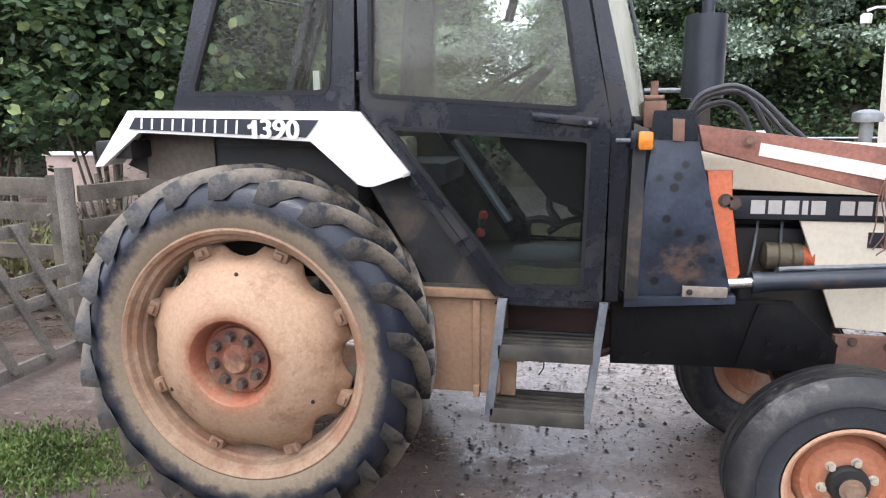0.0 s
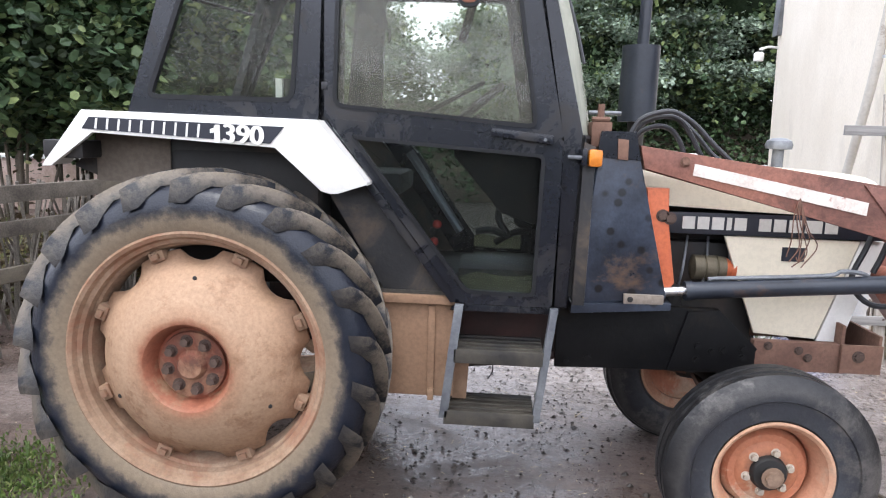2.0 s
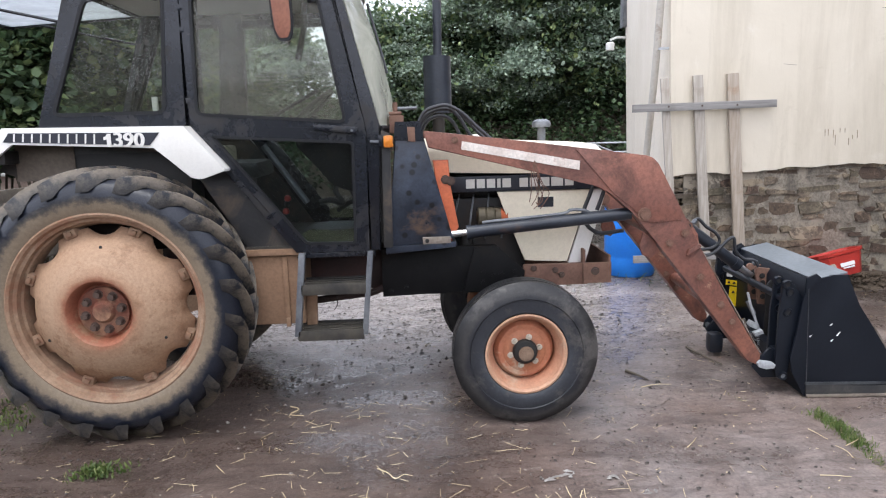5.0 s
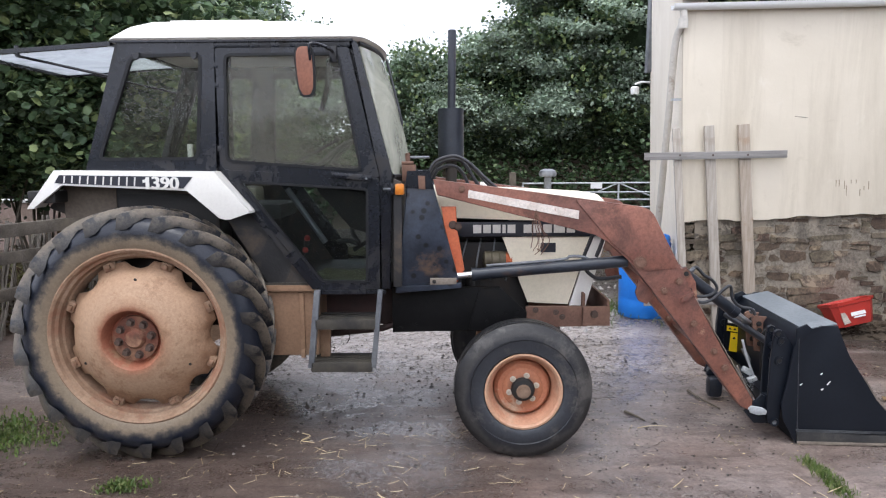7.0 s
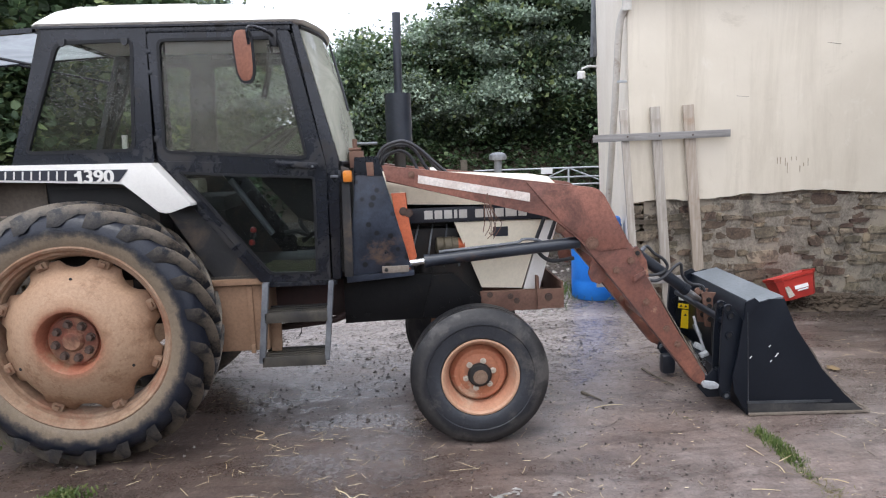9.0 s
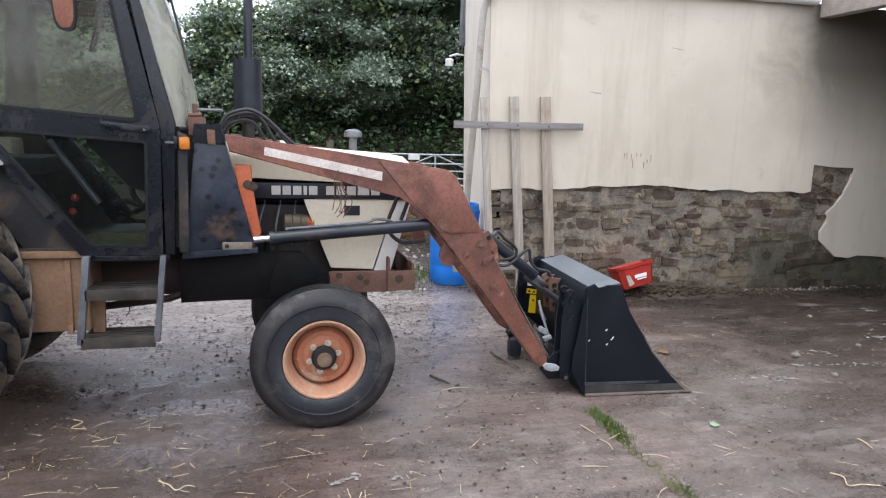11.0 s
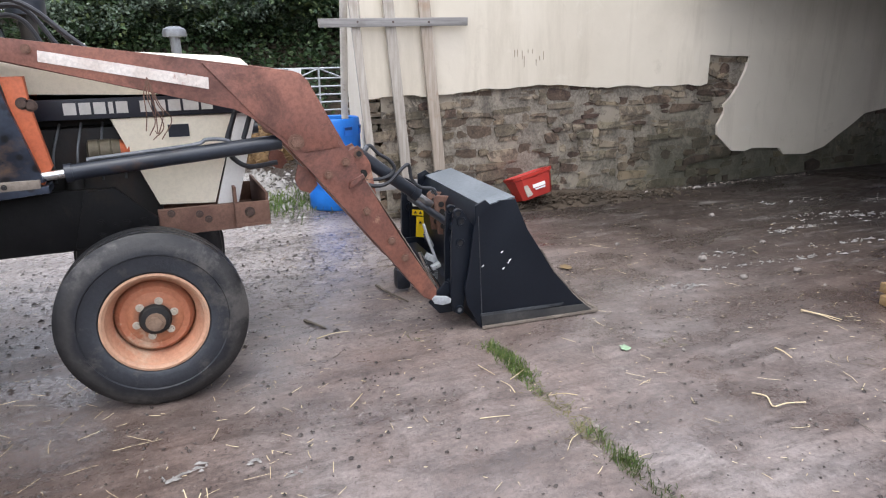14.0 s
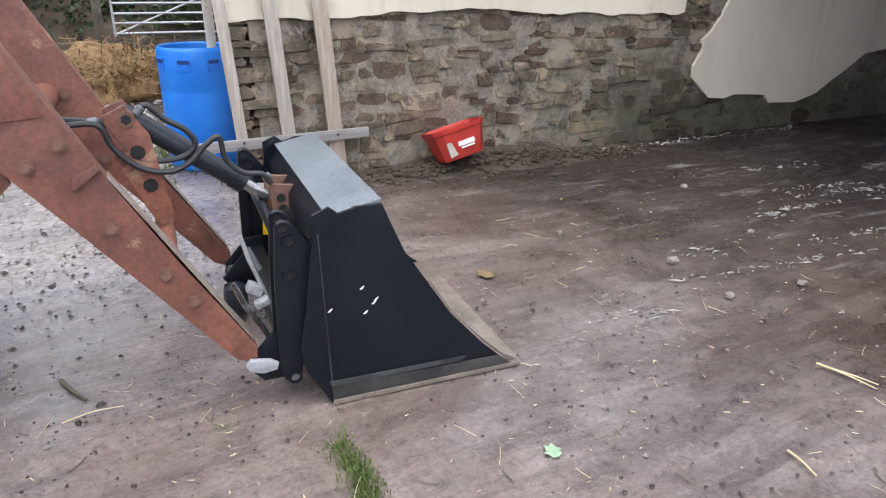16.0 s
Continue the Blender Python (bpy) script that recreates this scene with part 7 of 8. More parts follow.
def hurdle():
    h = thing("hurdle", "old grey slatted wooden hurdle leaning by the fence", "hurdle", (-2.18, 0.98, 0.01))
    h.rotation_euler = (radians(7), 0, radians(-92))
    L = 2.0
    for z0, z1, x0 in ((0.02, 0.03, 0.0), (0.41, 0.39, -0.03), (0.57, 0.55, 0.05), (0.90, 0.91, 0.30)):
        bm = box((x0, -0.02, 0), (L, 0.02, 0.085), 0.005)
        for v in bm.verts:
            v.co.z += z0 + (z1 - z0) * v.co.x / L + 0.006 * noise.noise((v.co.x * 3, z0, 1))
        part("rail", bm, M_HURDLE, h)
    for x in (0.04, 0.32, 0.62, 0.93, 1.24, 1.55):
        bm = prism([(x, 0.06), (x + 0.065, 0.06), (x + 0.43, 0.98), (x + 0.365, 0.98)], 0.021, 0.045, 0.003)
        part("slat", bm, M_HURDLE, h)


hurdle()


def low_wall():
    # Added stand-in for unclear pale pink shapes beyond the hazels.
    w = tagged(new("low_wall"), "low pale pink wall standing in for unclear shapes beyond the hazels", "wall", kind="structure")
    part("wall_body", box((-9.5, 9.0, -0.1), (-2.2, 9.25, 0.95), 0.02), M_PINK, w)
    part("coping", box((-9.55, 8.96, 0.952), (-2.15, 9.29, 1.02), 0.015), M_PLAINWHITE, w, "white painted coping")


low_wall()


def stick_hedge():
    """Cut sticks leaning both ways behind the fence, with brown dead growth at their feet."""
    rng = random.Random(27)
    a, b = Vector((-2.55, 1.62, 0)), Vector((-1.35, 5.6, 0))
    bm = bmesh.new()
    for k in range(120):
        p = a.lerp(b, rng.random()) + Vector((rng.uniform(-0.35, -0.08), rng.uniform(-0.1, 0.2), 0))
        L, e = rng.uniform(0.75, 1.22), rng.gauss(0.0, 0.28)
        d = Vector((0.15 * math.sin(e), math.sin(e), math.cos(e)))
        side = Vector((rng.uniform(-0.04, 0.04), rng.uniform(-0.04, 0.04), 0))
        add_tube(bm, [p, p + d * L * 0.5 + side, p + d * L], rng.uniform(0.008, 0.019), 5)
    tagged(part("cut_sticks", bm, M_HURDLE), "pale cut sticks leaning along the fence", "sticks", kind="stuff")
    c = []
    for k in range(420):
        p = a.lerp(b, rng.random()) + Vector((rng.uniform(-1.1, -0.25), rng.uniform(0.0, 0.6), abs(rng.gauss(0.0, 0.34))))
        c.append(tuple(p))
    dead = leaf_cloud("dead_growth", c, (0.09, 0.09, 0.07), 5200, 0.075, M_DEADLEAF, None, 28, 0.6, 0.1)
    tagged(dead, "brown dead leaves and stems behind the fence", "undergrowth", kind="stuff")


stick_hedge()


# ---------- far gate, muck heap ----------
def gate():
    g = thing("field_gate", "galvanised tubular field gate across the lane", "gate", (3.6, 11.8, 0.1))
    for z in (0.15, 0.33, 0.50, 0.68, 0.86, 1.08):
        part("rail", tube([(0, 0, z), (4.6, 0, z)], 0.021, 8), M_GALV, g)
    for x in (0, 2.3, 4.6):
        part("stile", tube([(x, 0, 0.1), (x, 0, 1.1)], 0.024, 8), M_GALV, g)
    part("brace", tube([(0.05, 0, 0.15), (2.3, 0, 1.08)], 0.018, 8), M_GALV, g)
    part("brace", tube([(2.3, 0, 1.08), (4.55, 0, 0.15)], 0.018, 8), M_GALV, g)
    for x in (-0.25, 4.85):
        part("gate_post", box((x - 0.08, -0.08, -0.1), (x + 0.08, 0.08, 1.35), 0.015), M_FENCE, g)
    part("plate", box((1.62, -0.03, 0.95), (1.9, -0.024, 1.1)), M_PLAINWHITE, g)


gate()


def muck_heap():
    rng = np.random.default_rng(4)
    bm = bmesh.new()
    bmesh.ops.create_icosphere(bm, subdivisions=4, radius=1)
    for v in bm.verts:
        q = v.co.copy()
        k = 1 + 0.35 * noise.noise(q * 2.5) + 0.15 * noise.noise(q * 7)
        v.co = Vector((3.35 + q.x * 0.75 * k, 6.4 + q.y * 0.8 * k, 0.0 + max(q.z, -0.1) * 0.55 * k))
    h = tagged(part("muck_heap", bm, M_MUCK, smooth=80), "brown heap of strawy muck beside the lane", "heap", kind="stuff")
    strands("muck_straw", [(3.35 + rng.normal(0, 0.4), 6.2 + rng.normal(0, 0.35), 0.30 + rng.normal(0, 0.13)) for _ in range(3200)], 0.15, 0.006, M_MUCK, 5, tilt=0.8, label="loose straw in the muck heap")


def strands(name, where, length, width, material, seed, tilt=0.1, label="", up=False, bend=0.3):
    """Many thin flat blades or stalks, one mesh."""
    rng = np.random.default_rng(seed)
    verts, faces = [], []
    for x, y, z in where:
        a = rng.uniform(0, 2 * math.pi)
        L = length * rng.uniform(0.35, 1.3)
        w = width * rng.uniform(0.6, 1.4)
        e = rng.normal(0, tilt) if not up else rng.uniform(0.9, 1.5)
        d = Vector((math.cos(a) * math.cos(e), math.sin(a) * math.cos(e), abs(math.sin(e)) if up else math.sin(e)))
        s = Vector((-math.sin(a), math.cos(a), 0)) * w
        k = Vector((rng.normal(0, bend), rng.normal(0, bend), -0.15 if up else 0)) * L
        p0 = Vector((x, y, z))
        p1 = p0 + d * L * 0.5
        p2 = p0 + d * L + k * 0.6
        if not up:
            p1.z, p2.z = max(p1.z, z - 0.01), max(p2.z, z - 0.012)
        b = len(verts)
        up_v = Vector((0, 0, w * 0.8))
        for p in (p0, p1, p2):
            verts += [tuple(p - s), tuple(p + up_v), tuple(p + s)]
        for i in (0, 3):
            faces += [(b + i, b + i + 1, b + i + 4, b + i + 3), (b + i + 1, b + i + 2, b + i + 5, b + i + 4)]
    me = bpy.data.meshes.new(name)
    me.from_pydata(verts, [], faces)
    me.materials.append(material)
    return tagged(new(name, me), label, name.replace("_", " "), kind="stuff")


muck_heap()
rng5 = np.random.default_rng(51)
strands("wall_foot_litter", [(x, 1.95 - abs(rng5.normal(0, 0.16)), 0.04 + 0.10 * math.exp(-((x - 5.9) / 0.75) ** 2) * rng5.uniform(0.2, 1)) for x in rng5.uniform(4.8, 7.6, 900)], 0.07, 0.003, M_SOIL, 52, 0.5, "dead roots and litter along the wall foot")
strands("wall_foot_chips", [(x, 1.9 - abs(rng5.normal(0, 0.06)), 0.04) for x in rng5.uniform(6.2, 9.5, 130)], 0.022, 0.005, M_STICKER, 53, 0.3, "flakes of fallen render along the wall foot")


# ---------- trees, hedge and bank ----------
def bank():
    bm = bmesh.new()
    rows = []
    for i in range(90):
        x = -26 + 56 * i / 89
        row = []
        for j in range(12):
            t = j / 11
            y = 13.2 + 5 * t + 0.8 * noise.noise((x * 0.4, j * 0.3, 0))
            z = -0.1 + 2.9 * (t ** 0.7) + 0.5 * noise.noise((x * 0.7, j * 0.5, 4)) * t
            row.append(bm.verts.new((x, y, z)))
        rows.append(row)
    for a, b in zip(rows, rows[1:]):
        for j in range(11):
            bm.faces.new((a[j], b[j], b[j + 1], a[j + 1]))
    tagged(part("bank", bm, M_SOIL, smooth=80), "steep earth bank behind the lane", "bank", kind="structure")
    rng = np.random.default_rng(11)
    c = []
    for _ in range(2600):
        x, t = rng.uniform(-16, 17), rng.uniform(0, 1)
        c.append((x, 13.1 + 4.2 * t - 0.1, 0.15 + 2.9 * t ** 0.7 + rng.normal(0, 0.15)))
    c += [(x, 17.2 + y, 2.6 + z) for x, y, z in zip(rng.uniform(-16, 17, 1300), rng.normal(0, 0.4, 1300), rng.uniform(0, 1.7, 1300))]
    c += [(x, 17.0 + y, z) for x, y, z in zip(rng.uniform(3, 13, 800), rng.normal(0, 0.35, 800), rng.uniform(2.0, 3.9, 800))]
    iv = leaf_cloud("undergrowth", c, (0.22, 0.2, 0.22), 64000, 0.14, M_IVY_AND_SHADE, None, 12, 0.5, 0.2)
    tagged(iv, "dark ivy and bramble growing over the bank", "undergrowth", kind="stuff")


bank()


def tree(x, y, base, height, rx, ry, crown_from, leaves, size, seed, material, label, open_top=0.0):
    t = thing("tree", label, "tree", (x, y, base), "trees round the yard")
    rng = np.random.default_rng(seed)
    part("trunk", tube(smooth_path([(0, 0, -0.2), (0.08, 0.05, height * 0.25), (-0.05, 0.0, height * 0.5), (0.1, 0.1, height * 0.85)]), 0.13, 10, False, 0.03), M_BARK, t)
    centres = []
    for k in range(46):
        u = rng.normal(0, 1, 3)
        u /= np.linalg.norm(u)
        r = rng.uniform(0.45, 1.0) ** 0.6
        cz = crown_from + (height - crown_from) * (0.5 + 0.5 * u[2] * r)
        p = np.array([u[0] * r * rx, u[1] * r * ry, cz])
        centres.append(p)
        if k % 3 == 0:
            s = height * rng.uniform(0.25, 0.6)
            part("limb", tube(smooth_path([(0, 0, s), (p[0] * 0.5, p[1] * 0.5, s * 0.4 + p[2] * 0.6), tuple(p)], 4), 0.035, 6, False, 0.008), M_BARK, t)
    sub = []
    for p in centres:
        for _ in range(6):
            sub.append(p + rng.normal(0, 1, 3) * np.array([0.46, 0.46, 0.24]) * (0.6 + 0.25 * rx / 2))
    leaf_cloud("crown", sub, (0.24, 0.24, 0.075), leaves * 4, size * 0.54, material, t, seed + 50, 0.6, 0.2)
    # Inner leaves take a darker green that paints the crown's inner shade.
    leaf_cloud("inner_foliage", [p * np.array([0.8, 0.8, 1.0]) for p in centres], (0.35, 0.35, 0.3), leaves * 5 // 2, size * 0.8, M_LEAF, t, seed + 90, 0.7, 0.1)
    # Near-black core stands for the shade inside the crown and blocks sky gaps.
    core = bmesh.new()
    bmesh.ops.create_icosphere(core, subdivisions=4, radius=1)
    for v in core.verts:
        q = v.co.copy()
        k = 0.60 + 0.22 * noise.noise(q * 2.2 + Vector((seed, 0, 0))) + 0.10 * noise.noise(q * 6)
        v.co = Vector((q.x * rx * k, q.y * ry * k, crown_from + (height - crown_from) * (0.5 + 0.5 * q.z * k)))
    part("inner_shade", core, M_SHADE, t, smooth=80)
    return t


def unseen_hedge():
    # Unseen hedge, added so glass and paint reflect something darker than sky.
    h = tagged(new("hedge"), "unseen hedge added on the south to darken reflections", "hedge", kind="structure")
    bm = bmesh.new()
    rows = []
    for i in range(70):
        x = -24 + 52 * i / 69
        top = 2.4 + 0.9 * noise.noise((x * 0.35, 0, 2)) + 0.4 * noise.noise((x * 1.3, 0, 5))
        rows.append([bm.verts.new((x, y + 0.3 * noise.noise((x, z, y)), z * top)) for y, z in ((-10.6, -0.05), (-10.3, 0.35), (-10.5, 0.7), (-10.9, 0.95), (-11.5, 1.0), (-12.2, 0.8), (-12.4, -0.05))])
    for a, b in zip(rows, rows[1:]):
        for j in range(6):
            bm.faces.new((a[j], b[j], b[j + 1], a[j + 1]))
    part("hedge_mass", bm, M_IVY_AND_SHADE, h, smooth=80)
    rng = np.random.default_rng(90)
    leaf_cloud("hedge_leaves", [(x, -10.5 - 0.6 * max(0, z - 1.8), z) for x, z in zip(rng.uniform(-16, 20, 1500), rng.uniform(0.1, 2.6, 1500))], (0.25, 0.2, 0.2), 12000, 0.2, M_LEAF, h, 91)


unseen_hedge()
FAR = "broad dense green tree standing on the bank"
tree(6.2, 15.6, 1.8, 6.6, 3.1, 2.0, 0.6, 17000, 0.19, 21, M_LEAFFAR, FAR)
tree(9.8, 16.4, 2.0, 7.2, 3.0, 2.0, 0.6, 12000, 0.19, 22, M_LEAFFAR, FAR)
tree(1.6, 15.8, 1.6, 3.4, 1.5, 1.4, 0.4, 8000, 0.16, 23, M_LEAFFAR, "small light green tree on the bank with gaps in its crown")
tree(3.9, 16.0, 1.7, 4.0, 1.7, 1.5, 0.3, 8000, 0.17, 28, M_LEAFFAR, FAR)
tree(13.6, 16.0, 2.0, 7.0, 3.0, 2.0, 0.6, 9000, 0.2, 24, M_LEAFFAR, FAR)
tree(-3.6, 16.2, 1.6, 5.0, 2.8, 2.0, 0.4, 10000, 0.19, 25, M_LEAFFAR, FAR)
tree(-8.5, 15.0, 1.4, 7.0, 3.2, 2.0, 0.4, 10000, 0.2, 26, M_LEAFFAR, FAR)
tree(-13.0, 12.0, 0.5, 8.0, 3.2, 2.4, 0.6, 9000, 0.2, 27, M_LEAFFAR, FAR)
HZ = "dense hazel bush with broad leaves and many thin stems"


def hazel(x, y, height, rx, leaves, seed, low=0.9):
    t = thing("hazel_bush", HZ, "bush", (x, y, 0), "hazel bushes behind the fence")
    rng = np.random.default_rng(seed)
    centres = []
    for k in range(15):
        a = rng.uniform(0, 2 * math.pi)
        r0, r1 = rng.uniform(0, 0.3), rng.uniform(0.3, 1.0) * rx
        h = height * rng.uniform(0.65, 1.0)
        pts = [(r0 * math.cos(a), r0 * math.sin(a), -0.05), (0.45 * r1 * math.cos(a), 0.45 * r1 * math.sin(a), h * 0.45), (r1 * math.cos(a), r1 * math.sin(a), h)]
        path = smooth_path(pts, 6)
        part("stem", tube(path, 0.022, 6, False, 0.006), M_BARK, t)
        for p in path:
            if p.z > low:
                for _ in range(4):
                    centres.append(np.array(p) + rng.normal(0, 1, 3) * np.array([0.28, 0.28, 0.2]))
    leaf_cloud("foliage", centres, (0.16, 0.16, 0.1), int(leaves * 1.25), 0.112, M_LEAF, t, seed + 9, 0.4, 0.35, True)
    # Inner hazel leaves are a darker copy, painting shade within the bush.
    leaf_cloud("inner_foliage", centres, (0.2, 0.2, 0.15), leaves, 0.10, M_IVY_AND_SHADE, t, seed + 19, 0.6, 0.1, True)


for k, (x, y, h, r, n) in enumerate(((-6.6, 4.6, 4.6, 1.2, 7000), (-4.4, 4.3, 4.8, 1.3, 10000), (-3.1, 4.8, 4.6, 1.25, 11000), (-1.95, 5.3, 4.2, 1.1, 9000), (-7.6, 6.0, 5.2, 1.3, 7000), (-2.6, 6.8, 5.4, 1.5, 9000), (-5.0, 6.4, 5.6, 1.6, 9000))):
    hazel(x, y, h, r, n, 60 + k, 1.75 if k < 4 else 1.55)
rng0 = np.random.default_rng(70)
pts = []
for _ in range(2600):
    s = rng0.uniform(0, 1)
    pts.append((-6.5 + 6.0 * s + rng0.normal(0, 0.3), 1.4 + 4.6 * s + abs(rng0.normal(0.5, 0.8)), 0.0))
strands("hedge_grass", pts, 0.5, 0.006, M_DRYGRASS, 71, up=True, label="long rough grass and dead stems under the hedge")

# ---------- loose litter of the yard ----------
rng1 = np.random.default_rng(33)


def yard_points(n, x0, x1, y0, y1, lift=0.004):
    out = []
    while len(out) < n:
        x, y = rng1.uniform(x0, x1), rng1.uniform(y0, y1)
        out.append((x, y, rise(x, y) + lift))
    return out


strands("straw", yard_points(260, -1.5, 6.5, -2.9, 1.2) + yard_points(230, 0.2, 2.8, -2.0, -0.4), 0.085, 0.0012, M_STRAW, 34, 0.05, "scattered pale straw on the yard", bend=0.10)
strands("chaff", yard_points(1700, -1.5, 7.5, -2.9, 1.6), 0.018, 0.0016, M_STRAW, 40, 0.08, "tiny flecks of pale chaff on the yard", bend=0.05)
strands("twigs", yard_points(130, -1, 7, -2.6, 1.7), 0.085, 0.0022, M_BARK, 35, 0.06, "small dark twigs on the yard", bend=0.2)
heap = [(2.17 + rng1.normal(0, 0.10), -1.82 + rng1.normal(0, 0.06), 0.012 + abs(rng1.normal(0, 0.022))) for _ in range(620)]
strands("straw_wisp", heap, 0.075, 0.0016, M_STRAW, 36, 0.3, "wisp of golden straw on the yard")
tuft = []
for _ in range(1500):
    y = rng1.choice([-1.10, -1.25, -0.98, -1.40, -1.86, -2.05, -2.30], p=[0.24, 0.24, 0.20, 0.03, 0.06, 0.18, 0.05]) + rng1.normal(0, 0.055)
    tuft.append((3.79 + 0.05 * noise.noise((y * 2.3, 0, 5)) + rng1.normal(0, 0.028), y, 0.012))
strands("crack_grass", tuft, 0.032, 0.0016, M_GRASS, 37, up=True, label="grass tufts growing in the concrete joint")
dry = [(3.79 + 0.05 * noise.noise((y * 2.3, 0, 5)) + rng1.normal(0, 0.04), y, 0.010) for y in rng1.uniform(-2.5, -0.85, 420)]
strands("dry_crack_grass", dry, 0.05, 0.0015, M_DRYGRASS, 39, 0.25, "dry brown grass lying along the concrete joint")
lawn = [(-1.42 + rng1.normal(0, 0.30), -0.50 + rng1.normal(0, 0.16), 0.0) for _ in range(5200)] + [(0.02 + rng1.normal(0, 0.06), -1.16 + rng1.normal(0, 0.04), 0.0) for _ in range(220)] + [(-2.6 + rng1.normal(0, 0.4), -0.9 + rng1.normal(0, 0.2), 0.0) for _ in range(1500)]
strands("grass_patch", lawn, 0.030, 0.005, M_GRASS, 38, up=True, label="patch of low green grass on the mud")


def pebbles():
    rng = np.random.default_rng(44)
    verts, faces = [], []
    for _ in range(1500):
        x, y = rng.uniform(-2, 9), rng.uniform(-3.0, 1.9)
        if x + 0.8 * y > 5.6 and rng.uniform(0, 1) < 0.75:
            continue
        s = 0.0025 + 0.009 * rng.uniform(0, 1) ** 4
        z = rise(x, y) + s * 0.2
        b = len(verts)
        for dx, dy, dz in ((1, 0, 0), (0, 1, 0), (-1, 0, 0), (0, -1, 0), (0, 0, 0.8), (0, 0, -0.8)):
            j = rng.uniform(0.7, 1.4)
            verts.append((x + dx * s * j, y + dy * s * j, z + dz * s * j))
        for i in range(4):
            faces += [(b + i, b + (i + 1) % 4, b + 4), (b + (i + 1) % 4, b + i, b + 5)]
    me = bpy.data.meshes.new("grit")
    me.from_pydata(verts, [], faces)
    me.materials.append(M_PEBBLE)
    tagged(new("grit", me), "small stones and grit on the yard", "grit", kind="stuff")



pebbles()


def clods():
    rng = np.random.default_rng(46)
    verts, faces = [], []
    for _ in range(16000):
        x, y = rng.uniform(-1.5, 8.5), rng.uniform(-2.8, 2.0)
        if noise.noise((x * 0.9, y * 0.9, 9)) < rng.uniform(-0.5, 0.35):
            continue
        s = 0.0025 + 0.0085 * rng.uniform(0, 1) ** 4
        z = rise(x, y) + s * 0.15
        b = len(verts)
        for dx, dy, dz in ((1, 0, 0), (0.3, 0.9, 0), (-0.7, 0.6, 0), (-0.9, -0.4, 0), (0.2, -1, 0), (0.1, 0, 0.7)):
            j = rng.uniform(0.6, 1.4)
            verts.append((x + dx * s * j, y + dy * s * j, z + dz * s * j))
        faces += [(b + i, b + (i + 1) % 5, b + 5) for i in range(5)]
    for _ in range(2600):
        x, y = rng.uniform(-0.2, 3.4), rng.uniform(-0.5, 1.9)
        if noise.noise((x * 1.7, y * 1.7, 4)) < rng.uniform(-0.6, 0.3):
            continue
        s = 0.004 + 0.013 * rng.uniform(0, 1) ** 3
        b = len(verts)
        for dx, dy, dz in ((1, 0, 0), (0.3, 0.9, 0), (-0.7, 0.6, 0), (-0.9, -0.4, 0), (0.2, -1, 0), (0.1, 0, 0.7)):
            j = rng.uniform(0.5, 1.5)
            verts.append((x + dx * s * j, y + dy * s * j, rise(x, y) + s * 0.15 + dz * s * j))
        faces += [(b + i, b + (i + 1) % 5, b + 5) for i in range(5)]
    me = bpy.data.meshes.new("mud_clods")
    me.from_pydata(verts, [], faces)
    me.materials.append(M_CLOD)
    tagged(new("mud_clods", me), "small dark crumbs of mud on the yard", "mud", kind="stuff")


clods()


def pale_gravel():
    rng = np.random.default_rng(48)
    verts, faces = [], []
    for _ in range(2200):
        x, y = 3.0 + rng.normal(0, 0.35), 4.2 + rng.normal(0, 0.75)
        s = 0.012 + 0.03 * rng.uniform(0, 1) ** 2
        z = rise(x, y) + 0.10 * math.exp(-((x - 3.0) / 0.4) ** 2 - ((y - 4.3) / 0.8) ** 2)
        b = len(verts)
        for dx, dy, dz in ((1, 0, 0), (0, 1, 0), (-1, 0, 0), (0, -1, 0), (0, 0, 0.8), (0, 0, -0.8)):
            j = rng.uniform(0.6, 1.4)
            verts.append((x + dx * s * j, y + dy * s * j, z + dz * s * j))
        for i in range(4):
            faces += [(b + i, b + (i + 1) % 4, b + 4), (b + (i + 1) % 4, b + i, b + 5)]
    me = bpy.data.meshes.new("gravel_heap")
    me.from_pydata(verts, [], faces)
    me.materials.append(surface("pale_gravel", (0.28, 0.265, 0.245), (0.44, 0.42, 0.395), 0.85, scale=5, bump=0.2))
    tagged(new("gravel_heap", me), "spread of pale broken stone behind the barrel", "gravel", kind="stuff")
    strands("weeds", [(3.35 + rng.normal(0, 0.25), 3.1 + rng.normal(0, 0.3), 0.02) for _ in range(700)], 0.09, 0.004, M_GRASS, 49, up=True, label="low weeds beside the barrel")


pale_gravel()


def dead_leaf(x, y, s, c, label):
    bm = bmesh.new()
    pts = [(0, -1), (0.5, -0.75), (0.45, -0.3), (1, -0.1), (0.6, 0.3), (0.35, 0.9), (0, 0.7), (-0.4, 0.95), (-0.6, 0.25), (-1, 0.0), (-0.5, -0.35), (-0.45, -0.8)]
    mid = bm.verts.new((x, y, rise(x, y) + 0.016))
    ring_ = [bm.verts.new((x + a * s, y + b * s, rise(x, y) + 0.010 + 0.012 * noise.noise((a * 2, b * 2, x)))) for a, b in pts]
    for i in range(len(pts)):
        bm.faces.new((mid, ring_[i], ring_[(i + 1) % len(pts)]))
    return tagged(part("fallen_leaf", bm, c, smooth=60), label, "leaf")


dead_leaf(4.40, -1.25, 0.034, surface("pale_leaf", (0.25, 0.36, 0.22), (0.34, 0.44, 0.30), 0.7), "pale green fallen leaf lying on the yard")
dead_leaf(4.87, 0.03, 0.055, surface("brown_leaf", (0.17, 0.11, 0.05), (0.24, 0.17, 0.08), 0.7), "curled brown fallen leaf on the yard")
